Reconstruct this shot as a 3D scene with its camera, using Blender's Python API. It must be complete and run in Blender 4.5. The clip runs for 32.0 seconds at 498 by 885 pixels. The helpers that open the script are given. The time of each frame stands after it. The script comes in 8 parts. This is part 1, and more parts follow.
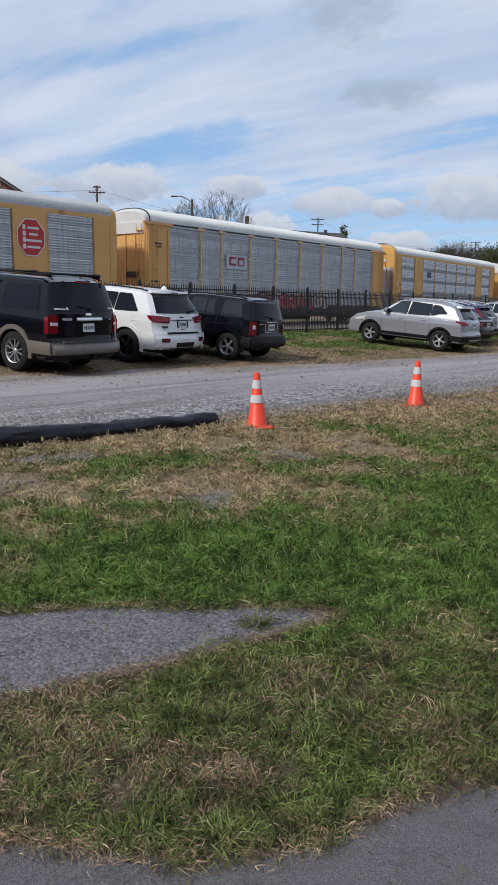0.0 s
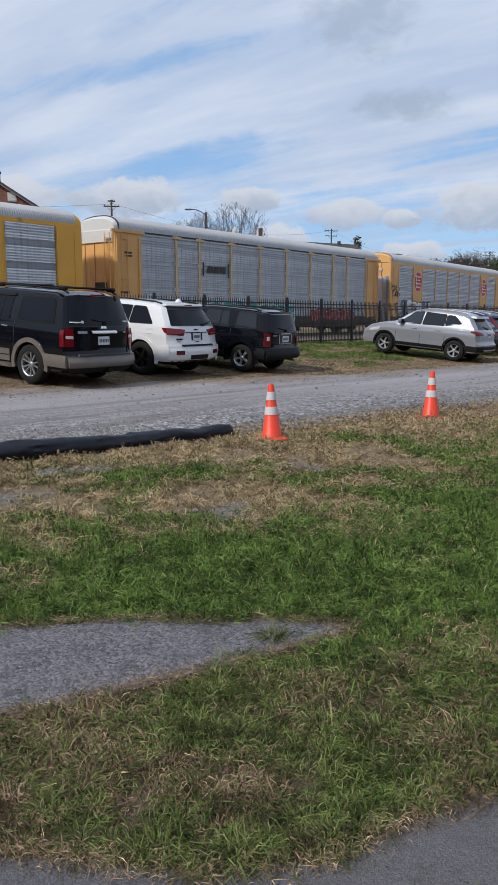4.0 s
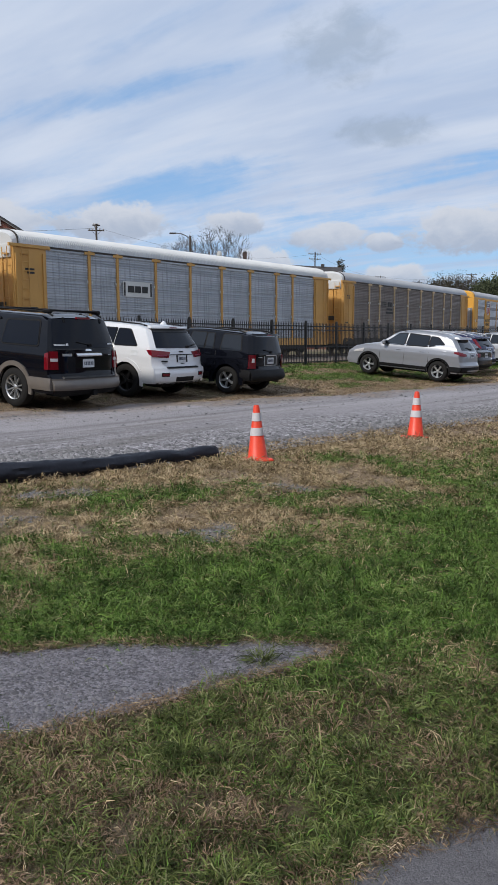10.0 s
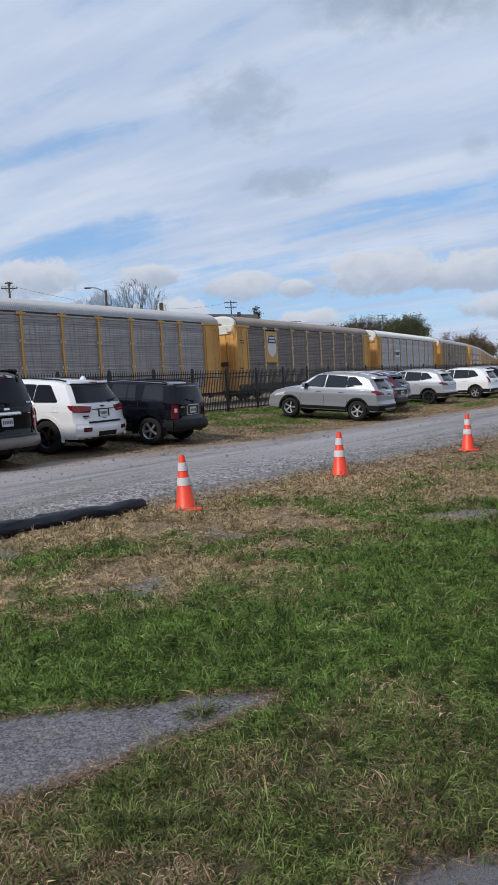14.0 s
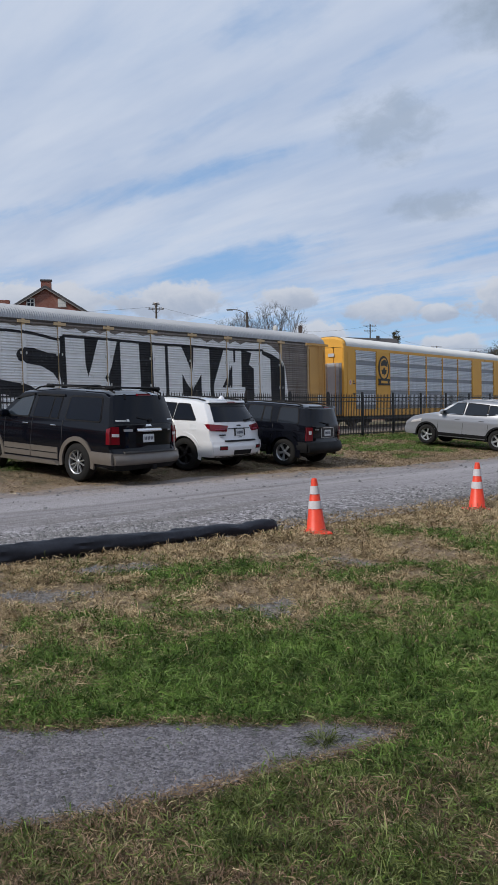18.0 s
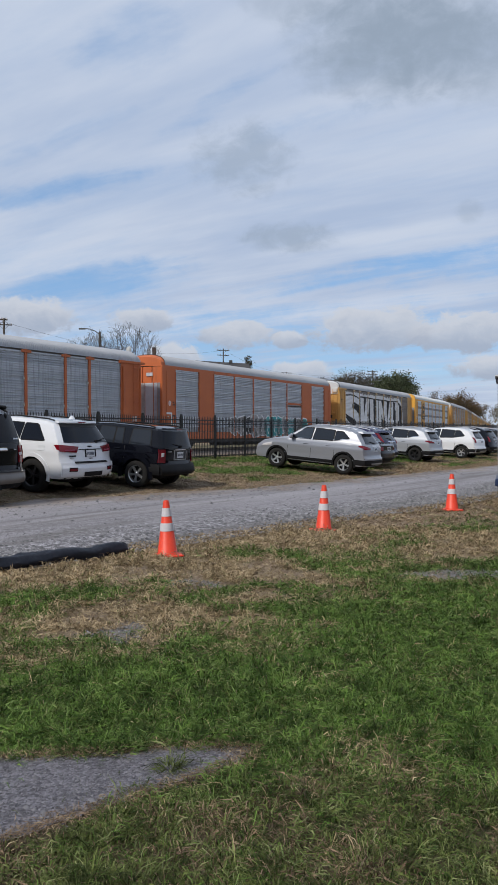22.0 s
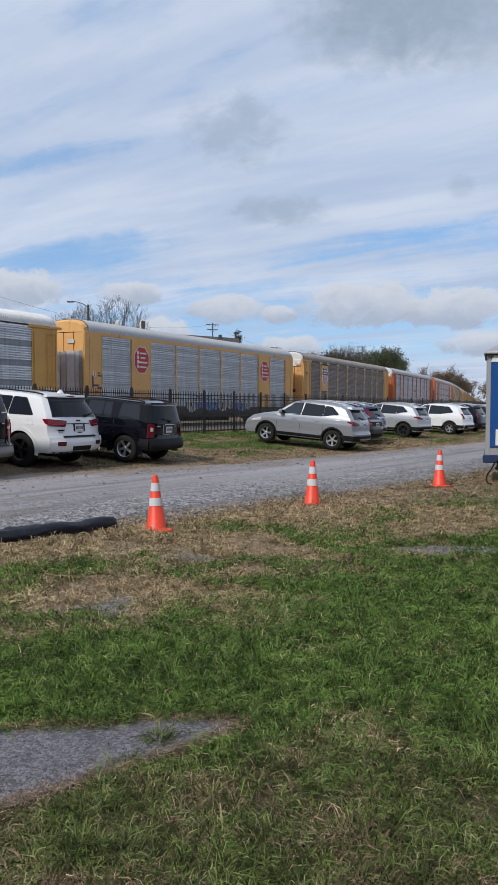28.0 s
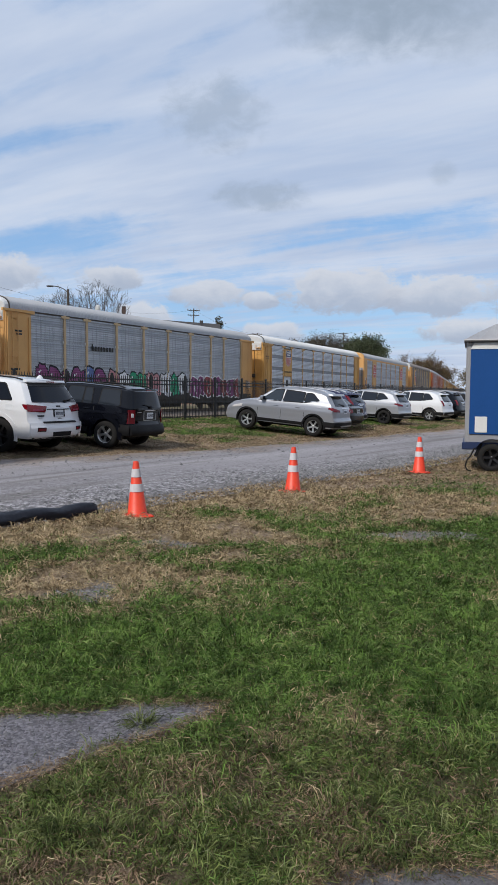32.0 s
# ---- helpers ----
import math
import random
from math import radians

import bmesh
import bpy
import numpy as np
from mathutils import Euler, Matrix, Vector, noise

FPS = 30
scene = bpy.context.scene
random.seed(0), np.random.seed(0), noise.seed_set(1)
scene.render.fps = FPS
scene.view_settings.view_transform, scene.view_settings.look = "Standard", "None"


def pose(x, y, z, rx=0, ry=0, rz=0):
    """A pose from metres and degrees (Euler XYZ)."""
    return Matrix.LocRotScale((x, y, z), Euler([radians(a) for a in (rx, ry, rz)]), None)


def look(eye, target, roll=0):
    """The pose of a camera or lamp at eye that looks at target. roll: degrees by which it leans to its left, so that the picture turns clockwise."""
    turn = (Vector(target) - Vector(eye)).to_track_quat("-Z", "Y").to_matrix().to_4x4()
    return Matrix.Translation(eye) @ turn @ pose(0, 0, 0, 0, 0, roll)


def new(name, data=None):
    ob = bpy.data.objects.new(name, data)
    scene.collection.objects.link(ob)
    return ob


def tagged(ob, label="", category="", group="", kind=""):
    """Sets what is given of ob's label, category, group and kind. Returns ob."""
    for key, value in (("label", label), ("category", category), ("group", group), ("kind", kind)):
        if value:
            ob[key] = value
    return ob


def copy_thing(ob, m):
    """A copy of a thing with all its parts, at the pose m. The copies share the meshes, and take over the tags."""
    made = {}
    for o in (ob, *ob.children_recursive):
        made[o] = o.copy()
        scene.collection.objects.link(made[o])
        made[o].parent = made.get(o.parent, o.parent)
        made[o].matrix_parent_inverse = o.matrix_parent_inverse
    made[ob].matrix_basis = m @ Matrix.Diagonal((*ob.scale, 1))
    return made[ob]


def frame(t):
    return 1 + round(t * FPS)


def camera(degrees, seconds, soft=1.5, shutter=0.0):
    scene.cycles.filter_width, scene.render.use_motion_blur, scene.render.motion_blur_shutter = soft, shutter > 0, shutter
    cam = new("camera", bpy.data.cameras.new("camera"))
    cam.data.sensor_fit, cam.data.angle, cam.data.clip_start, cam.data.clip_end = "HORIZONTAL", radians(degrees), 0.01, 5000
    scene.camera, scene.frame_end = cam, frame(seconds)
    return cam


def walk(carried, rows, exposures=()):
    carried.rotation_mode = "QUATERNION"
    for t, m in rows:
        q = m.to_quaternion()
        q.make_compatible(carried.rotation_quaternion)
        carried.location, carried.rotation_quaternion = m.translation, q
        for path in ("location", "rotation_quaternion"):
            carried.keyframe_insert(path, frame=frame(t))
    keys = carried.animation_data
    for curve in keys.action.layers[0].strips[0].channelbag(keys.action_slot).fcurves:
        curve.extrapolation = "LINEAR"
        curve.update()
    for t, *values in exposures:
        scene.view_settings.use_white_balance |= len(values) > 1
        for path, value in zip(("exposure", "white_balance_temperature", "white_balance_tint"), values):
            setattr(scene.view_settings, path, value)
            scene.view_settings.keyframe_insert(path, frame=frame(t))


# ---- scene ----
# ---------- camera ----------
# rows: seconds, yaw, pitch, roll (degrees), x, y, z (metres)
PATH = [
    (0.0, -0.035, -10.116, -0.578, 0.002, 0.035, 1.578),
    (0.5, 0.083, -9.886, -0.446, 0.004, 0.037, 1.579),
    (1.0, 0.256, -9.667, -0.298, 0.006, 0.043, 1.578),
    (1.5, 0.495, -9.381, -0.259, 0.001, 0.030, 1.581),
    (2.0, 0.658, -9.273, -0.272, -0.001, 0.047, 1.574),
    (2.5, 0.846, -9.256, -0.196, 0.003, 0.034, 1.579),
    (4.5, 1.000, -9.291, -0.125, 0.002, 0.022, 1.587),
    (5.0, 0.721, -9.161, -0.050, 0.002, 0.033, 1.577),
    (5.5, 0.351, -8.787, 0.175, 0.005, 0.044, 1.578),
    (6.0, -0.001, -8.181, 0.266, 0.002, 0.034, 1.577),
    (6.5, -0.296, -7.757, 0.092, 0.004, 0.037, 1.581),
    (7.0, -0.487, -7.961, -0.085, 0.000, 0.027, 1.583),
    (7.5, -0.351, -8.196, -0.079, 0.004, 0.036, 1.577),
    (8.0, -0.304, -8.243, -0.191, 0.005, 0.041, 1.575),
    (8.5, -0.217, -8.259, -0.065, 0.008, 0.036, 1.578),
    (9.0, -0.228, -8.197, -0.077, 0.003, 0.036, 1.578),
    (9.5, -0.231, -8.041, 0.010, 0.002, 0.040, 1.574),
    (10.0, -0.115, -7.638, 0.161, 0.004, 0.044, 1.573),
    (10.5, -0.122, -4.621, 0.476, 0.002, 0.049, 1.578),
    (11.0, -0.105, -3.781, 0.677, 0.004, 0.038, 1.581),
    (11.5, 0.043, -3.033, 0.592, -0.001, 0.033, 1.583),
    (12.0, 0.169, -3.016, 0.696, 0.005, 0.037, 1.582),
    (12.5, 0.265, -3.265, 0.705, 0.002, 0.042, 1.581),
    (13.0, -0.094, -3.384, 2.278, 0.009, 0.047, 1.581),
    (13.5, -3.453, -3.787, 3.275, 0.014, 0.034, 1.581),
    (14.0, -5.967, -4.273, 3.205, 0.010, 0.032, 1.584),
    (14.5, -7.593, -4.942, 3.240, 0.010, 0.045, 1.575),
    (16.5, -4.447, -5.002, -3.507, -0.007, -0.012, 1.609),
    (17.0, -0.983, -4.985, -2.753, -0.005, -0.014, 1.617),
    (17.5, 4.715, -3.630, 1.024, 0.007, -0.001, 1.606),
    (18.0, 4.116, -2.247, 1.090, 0.000, -0.010, 1.606),
    (18.5, 3.342, -1.861, 0.566, -0.005, -0.024, 1.611),
    (19.0, 2.448, -2.142, 0.392, -0.001, -0.021, 1.605),
    (19.5, 0.072, -2.802, 2.097, 0.018, -0.013, 1.610),
    (20.0, -2.997, -1.682, 2.120, 0.013, -0.009, 1.611),
    (20.5, -3.457, -0.958, 1.986, 0.005, -0.003, 1.608),
    (21.0, -4.756, -0.626, 1.382, 0.004, -0.000, 1.604),
    (21.5, -6.082, -0.657, 0.582, 0.002, -0.004, 1.604),
    (22.0, -6.867, -0.699, 0.182, 0.003, 0.000, 1.601),
    (22.5, -7.976, -0.667, -0.091, -0.000, 0.009, 1.598),
    (23.0, -8.395, -1.055, -0.104, -0.002, -0.001, 1.601),
    (23.5, -8.327, -1.576, -0.529, -0.004, -0.021, 1.610),
    (24.0, -8.125, -2.168, -0.756, -0.004, -0.006, 1.603),
    (24.5, -7.844, -2.643, -1.058, -0.004, -0.001, 1.602),
    (25.0, -7.330, -3.053, -1.101, -0.000, -0.012, 1.608),
    (25.5, -6.580, -3.620, -1.260, -0.005, -0.008, 1.607),
    (27.5, -7.077, -3.120, -0.416, 0.001, -0.006, 1.606),
    (28.0, -7.679, -2.574, -0.149, 0.001, -0.008, 1.606),
    (28.5, -7.615, -2.450, -0.019, 0.001, -0.005, 1.603),
    (29.0, -7.474, -2.574, -0.133, 0.005, -0.018, 1.606),
    (29.5, -7.613, -2.596, -0.280, -0.002, -0.009, 1.604),
    (30.0, -7.594, -2.663, -0.450, -0.001, -0.006, 1.606),
    (30.5, -7.668, -2.995, -0.655, -0.002, -0.005, 1.601),
    (31.0, -8.187, -3.257, -0.325, 0.002, -0.013, 1.607),
    (31.5, -8.650, -3.516, -0.166, -0.000, -0.005, 1.599),
    (32.0, -9.100, -3.593, -0.379, -0.002, -0.012, 1.605),
]
cam = camera(36.1, 32.0, soft=1.0)
walk(cam, [(t, pose(x, y, z, 90 + pitch, roll, yaw)) for t, yaw, pitch, roll, x, y, z in PATH],
     exposures=[(0.0, 0.06), (9.5, 0.05), (11.0, -0.03), (12.6, -0.04), (14.0, 0.04), (17.0, 0.04), (18.2, -0.08), (23.0, -0.06), (27.0, 0.03), (32.0, 0.02)])

# ---------- world and sun ----------
SUN_EL, SUN_AZ = 43.0, 228.0          # degrees; azimuth clockwise from +y


def build_world():
    w = bpy.data.worlds.new("sky")
    scene.world = w
    w.use_nodes = True
    nt = w.node_tree
    nt.nodes.clear()
    N, Lk = nt.nodes.new, nt.links.new

    def val(op, a, b=None, c=None):
        n = N("ShaderNodeMath")
        n.operation = op
        for i, v in enumerate((a, b, c)):
            if v is None:
                continue
            if isinstance(v, (int, float)):
                n.inputs[i].default_value = v
            else:
                Lk(v, n.inputs[i])
        return n.outputs[0]

    def ramp(src, lo, hi, smooth=True):
        n = N("ShaderNodeMapRange")
        n.interpolation_type = "SMOOTHSTEP" if smooth else "LINEAR"
        Lk(src, n.inputs["Value"])
        n.inputs["From Min"].default_value, n.inputs["From Max"].default_value = lo, hi
        return n.outputs["Result"]

    def noise_at(vec, scale, detail, rough=0.55, dist=0.0, lac=2.0):
        n = N("ShaderNodeTexNoise")
        Lk(vec, n.inputs["Vector"])
        n.inputs["Scale"].default_value = scale
        n.inputs["Detail"].default_value = detail
        n.inputs["Roughness"].default_value = rough
        n.inputs["Distortion"].default_value = dist
        return n.outputs["Fac"]

    def mix(fac, a, b):
        n = N("ShaderNodeMix")
        n.data_type = "RGBA"
        if isinstance(fac, (int, float)):
            n.inputs[0].default_value = fac
        else:
            Lk(fac, n.inputs[0])
        for i, v in ((6, a), (7, b)):
            if isinstance(v, tuple):
                n.inputs[i].default_value = (*v, 1)
            else:
                Lk(v, n.inputs[i])
        return n.outputs[2]

    sky = N("ShaderNodeTexSky")
    sky.sky_type = "NISHITA"
    sky.sun_disc = False
    sky.sun_elevation, sky.sun_rotation = radians(SUN_EL), radians(SUN_AZ)
    sky.air_density, sky.dust_density, sky.ozone_density = 1.0, 0.3, 3.0
    skyc = N("ShaderNodeVectorMath")
    skyc.operation = "SCALE"
    Lk(sky.outputs[0], skyc.inputs[0])
    skyc.inputs["Scale"].default_value = 0.15

    tc = N("ShaderNodeTexCoord")
    sep = N("ShaderNodeSeparateXYZ")
    Lk(tc.outputs["Generated"], sep.inputs[0])
    X, Y, Z = sep.outputs
    up = val("MAXIMUM", Z, 0.0)
    # high sheet cloud on a flat layer, streaks running away to the left
    den = val("ADD", up, 0.10)
    px, py = val("DIVIDE", X, den), val("DIVIDE", Y, den)
    comb = N("ShaderNodeCombineXYZ")
    ang = radians(-52)
    ca, sa = math.cos(ang), math.sin(ang)
    Lk(val("ADD", val("MULTIPLY", px, ca), val("MULTIPLY", py, -sa)), comb.inputs[0])
    Lk(val("MULTIPLY", val("ADD", val("MULTIPLY", px, sa), val("MULTIPLY", py, ca)), 0.26), comb.inputs[1])
    flat = comb.outputs[0]
    n1 = noise_at(flat, 1.1, 6.0, 0.56, 0.5)
    n2 = noise_at(flat, 4.0, 6.0, 0.62, 0.4)
    sheet = val("ADD", val("MULTIPLY", n1, 0.62), val("MULTIPLY", n2, 0.38))
    el = val("ARCSINE", val("MINIMUM", val("MAXIMUM", Z, -1.0), 1.0))
    az = val("ARCTAN2", X, Y)
    lowv = N("ShaderNodeCombineXYZ")
    Lk(az, lowv.inputs[0])
    Lk(val("MULTIPLY", el, 1.5), lowv.inputs[1])
    n3 = noise_at(lowv.outputs[0], 26.0, 7.0, 0.62, 0.3)

    def oval(a, e, ra, re, slope=0.0, rough=None, amt=1.6):
        da = val("SUBTRACT", az, radians(a))
        de = val("SUBTRACT", val("SUBTRACT", el, radians(e)), val("MULTIPLY", da, slope))
        da, de = val("DIVIDE", da, radians(ra)), val("DIVIDE", de, radians(re))
        r = val("ADD", val("MULTIPLY", da, da), val("MULTIPLY", de, de))
        return val("ADD", r, val("MULTIPLY", val("SUBTRACT", rough or n3, 0.5), amt)), de

    rag = val("ADD", val("MULTIPLY", n2, 0.6), val("MULTIPLY", n3, 0.4))
    # openings of clear blue between the streaks
    clear = None
    for a, e, ra, re, sl, pw in ((17.5, 11.5, 9.5, 0.75, 0.10, 1.0), (-4.5, 10.9, 5.5, 0.9, 0.22, 0.8), (24.5, 12.2, 3.0, 0.9, 0.12, 0.9), (-13.0, 15.8, 8.0, 0.6, 0.22, 0.6), (5.0, 23.6, 4.0, 0.7, 0.5, 0.55),
                             (-1.2, 26.7, 3.2, 1.6, 0.3, 0.4), (13.5, 22.4, 4.5, 0.6, 0.2, 0.4), (14.0, 6.2, 18.0, 2.2, 0.0, 0.95), (-10.0, 7.0, 14.0, 2.4, 0.0, 0.6), (-7.0, 20.5, 6.0, 0.7, 0.35, 0.4)):
        r, _ = oval(a, e, ra * 1.25, re * 1.3, sl, rag, 5.0)
        c = val("MULTIPLY", val("SUBTRACT", 1.0, ramp(r, -0.6, 2.2)), pw)
        clear = c if clear is None else val("MAXIMUM", clear, c)
    cover = ramp(val("SUBTRACT", sheet, val("MULTIPLY", clear, 0.36)), 0.10, 0.53)
    n4 = noise_at(flat, 2.2, 5.0, 0.55, 0.2)
    white = mix(ramp(n4, 0.35, 0.68), (0.632, 0.708, 0.850), (0.455, 0.560, 0.757))
    blue = mix(0.65, skyc.outputs[0], (0.235, 0.445, 0.78))
    base = mix(cover, blue, white)
    # heaped clouds low down: pale tops, grey flat undersides
    for a, e, ra, re in ((6.1, 7.3, 3.0, 1.15), (9.9, 6.9, 1.4, 0.7), (16.0, 7.6, 5.2, 1.7), (22.8, 7.2, 4.6, 1.5), (25.0, 4.7, 3.6, 0.9), (-9.6, 8.4, 4.2, 1.5), (-1.0, 8.4, 2.6, 0.9),
                         (10.8, 4.5, 2.6, 0.9), (1.2, 5.4, 2.6, 1.4), (32.0, 6.5, 5.0, 1.6), (-19.0, 8.0, 5.0, 1.8)):
        r, de = oval(a, e, ra, re, 0.0, n3, 3.0)
        tone = mix(ramp(val("ADD", de, val("MULTIPLY", val("SUBTRACT", n3, 0.5), 2.0)), -0.9, 0.9), (0.42, 0.485, 0.61), (0.66, 0.695, 0.77))
        base = mix(val("MULTIPLY", val("SUBTRACT", 1.0, ramp(r, 0.55, 1.15)), 0.92), base, tone)
    # thick grey clouds higher up
    for a, e, ra, re, pw in ((18.3, 26.8, 7.5, 3.6, 1.0), (24.5, 25.0, 5.0, 2.6, 0.6), (6.6, 19.6, 3.4, 2.2, 0.55), (10.0, 14.3, 3.4, 1.0, 0.6), (22.9, 15.5, 1.0, 0.7, 0.35), (11.0, 30.0, 5.0, 2.0, 0.5)):
        r, _ = oval(a, e, ra, re, 0.0, n3, 2.0 if ra > 4.5 else 4.0)
        base = mix(val("MULTIPLY", val("SUBTRACT", 1.0, ramp(r, -0.2, 1.7)), pw), base, (0.335, 0.415, 0.53))
    haze = val("SUBTRACT", 1.0, ramp(el, -0.02, 0.05))
    base = mix(val("MULTIPLY", haze, 0.25), base, (0.54, 0.64, 0.78))
    bg = N("ShaderNodeBackground")
    Lk(base, bg.inputs["Color"])
    bg.inputs["Strength"].default_value = 0.95
    out = N("ShaderNodeOutputWorld")
    Lk(bg.outputs[0], out.inputs[0])


build_world()
lamp = bpy.data.lights.new("sun", "SUN")
lamp.energy, lamp.angle, lamp.color = 3.0, radians(5), (1.0, 0.94, 0.86)
sun = new("sun", lamp)
sa_, se_ = radians(SUN_AZ), radians(SUN_EL)
sun.matrix_world = look((0, 0, 60), (-60 * math.sin(sa_) * math.cos(se_), -60 * math.cos(sa_) * math.cos(se_), 60 - 60 * math.sin(se_)))

# ---------- materials ----------


class Nodes:
    def __init__(self, name):
        self.m = bpy.data.materials.new(name)
        self.m.use_nodes = True
        self.t = self.m.node_tree
        self.b = self.t.nodes["Principled BSDF"]
        self.tc = self.t.nodes.new("ShaderNodeTexCoord")

    def link(self, a, b):
        self.t.links.new(a, b)

    def noise(self, scale, detail=4, rough=0.55, vec=None, stretch=None, coord="Object", dist=0.0):
        n = self.t.nodes.new("ShaderNodeTexNoise")
        v = vec or self.tc.outputs[coord]
        if stretch:
            mp = self.t.nodes.new("ShaderNodeMapping")
            mp.inputs["Scale"].default_value = stretch
            self.link(v, mp.inputs[0])
            v = mp.outputs[0]
        self.link(v, n.inputs["Vector"])
        n.inputs["Scale"].default_value, n.inputs["Detail"].default_value = scale, detail
        n.inputs["Roughness"].default_value, n.inputs["Distortion"].default_value = rough, dist
        return n.outputs["Fac"]

    def ramp(self, src, lo, hi, a=0.0, b=1.0):
        n = self.t.nodes.new("ShaderNodeMapRange")
        self.link(src, n.inputs["Value"])
        for k, v in (("From Min", lo), ("From Max", hi), ("To Min", a), ("To Max", b)):
            n.inputs[k].default_value = v
        return n.outputs["Result"]

    def mix(self, fac, a, b, mode="MIX"):
        n = self.t.nodes.new("ShaderNodeMix")
        n.data_type, n.blend_type = "RGBA", mode
        if isinstance(fac, (int, float)):
            n.inputs[0].default_value = fac
        else:
            self.link(fac, n.inputs[0])
        for i, v in ((6, a), (7, b)):
            if isinstance(v, tuple):
                n.inputs[i].default_value = (*v, 1)
            else:
                self.link(v, n.inputs[i])
        return n.outputs[2]

    def op(self, kind, a, b):
        n = self.t.nodes.new("ShaderNodeMath")
        n.operation = kind
        for i, v in enumerate((a, b)):
            if isinstance(v, (int, float)):
                n.inputs[i].default_value = v
            else:
                self.link(v, n.inputs[i])
        return n.outputs[0]

    def color(self, c):
        if isinstance(c, tuple):
            self.b.inputs["Base Color"].default_value = (*c, 1)
        else:
            self.link(c, self.b.inputs["Base Color"])
        return self

    def gloss(self, rough, metal=0.0, spec=0.5, coat=0.0):
        if isinstance(rough, (int, float)):
            self.b.inputs["Roughness"].default_value = rough
        else:
            self.link(rough, self.b.inputs["Roughness"])
        self.b.inputs["Metallic"].default_value = metal
        self.b.inputs["Specular IOR Level"].default_value = spec
        self.b.inputs["Coat Weight"].default_value = coat
        self.b.inputs["Coat Roughness"].default_value = 0.06
        return self

    def bump(self, src, strength, dist=0.01):
        n = self.t.nodes.new("ShaderNodeBump")
        n.inputs["Strength"].default_value, n.inputs["Distance"].default_value = strength, dist
        self.link(src, n.inputs["Height"])
        self.link(n.outputs[0], self.b.inputs["Normal"])
        return self


def worn(name, c1, c2, scale=3.0, rough=0.6, metal=0.0, bump=0.1, fine=40.0, coat=0.0, rust=None, rust_amt=0.0, stretch=None, spec=0.5):
    """Paint, plastic or metal that varies at two scales, with optional rust or grime streaks."""
    k = Nodes(name)
    big = k.noise(scale, 5, 0.6, stretch=stretch)
    small = k.noise(fine, 3, 0.6)
    c = k.mix(k.ramp(big, 0.3, 0.7), c1, c2)
    c = k.mix(k.ramp(small, 0.35, 0.75, 0.0, 0.35), c, tuple(v * 0.72 for v in c1))
    if rust:
        r = k.noise(scale * 1.7, 8, 0.7, stretch=(1.0, 1.0, 0.18))
        c = k.mix(k.ramp(r, 0.62 - rust_amt * 0.2, 0.74, 0.0, 0.85), c, rust)
    k.color(c).gloss(k.ramp(small, 0.3, 0.7, max(rough - 0.08, 0.03), min(rough + 0.1, 1.0)), metal, spec, coat)
    if bump:
        k.bump(small, bump, 0.004)
    return k.m


def plain(name, c, rough=0.5, metal=0.0, spec=0.5, coat=0.0):
    k = Nodes(name)
    v = k.noise(9.0, 4, 0.6)
    k.color(k.mix(k.ramp(v, 0.3, 0.7, 0.0, 0.3), c, tuple(x * 0.75 for x in c))).gloss(rough, metal, spec, coat)
    return k.m


RUST = (0.10, 0.045, 0.022)
GRIME = (0.055, 0.048, 0.042)
M = {}
M["yellow"] = worn("rail_yellow", (0.63, 0.35, 0.098), (0.55, 0.30, 0.085), 0.8, 0.55, rust=GRIME, rust_amt=0.15)
M["yellow_bright"] = worn("rail_yellow_bright", (0.74, 0.385, 0.055), (0.66, 0.335, 0.048), 0.8, 0.5, rust=GRIME, rust_amt=0.05)
M["tan"] = worn("rail_tan", (0.68, 0.385, 0.140), (0.61, 0.335, 0.120), 0.8, 0.6, rust=GRIME, rust_amt=0.2)
M["tan_pale"] = worn("rail_tan_pale", (0.62, 0.45, 0.26), (0.54, 0.385, 0.22), 0.8, 0.6, rust=GRIME, rust_amt=0.2)
M["orange"] = worn("rail_orange", (0.56, 0.145, 0.040), (0.47, 0.118, 0.036), 0.7, 0.55, rust=GRIME, rust_amt=0.2)


def galvanised(name, light, dark, stain, stain_amt, rough=0.5, metal=0.3):
    """Pressed steel sheets: long level bands, fine upright ticks, streaks, and no two sheets alike."""
    k = Nodes(name)
    info = k.t.nodes.new("ShaderNodeObjectInfo")
    band = k.noise(1.0, 4, 0.6, stretch=(0.12, 1.0, 2.6))
    tick = k.noise(1.0, 2, 0.5, stretch=(9.0, 1.0, 0.5))
    speck = k.noise(26.0, 4, 0.7)
    streak = k.noise(1.9, 8, 0.7, stretch=(1.0, 1.0, 0.18))
    c = k.mix(k.ramp(band, 0.38, 0.62), light, dark)
    c = k.mix(k.ramp(tick, 0.50, 0.64, 0.0, 0.5), c, tuple(v * 0.55 for v in dark))
    c = k.mix(k.ramp(speck, 0.50, 0.72, 0.0, 0.40), c, tuple(v * 0.6 for v in dark))
    c = k.mix(k.ramp(info.outputs["Random"], 0.0, 1.0, 0.0, 0.22), c, dark)
    c = k.mix(k.ramp(streak, 0.62 - stain_amt * 0.2, 0.76, 0.0, 0.8), c, stain)
    k.color(c).gloss(k.ramp(speck, 0.3, 0.7, rough - 0.08, rough + 0.12), metal, 0.5, 0.0).bump(speck, 0.12, 0.004)
    return k.m


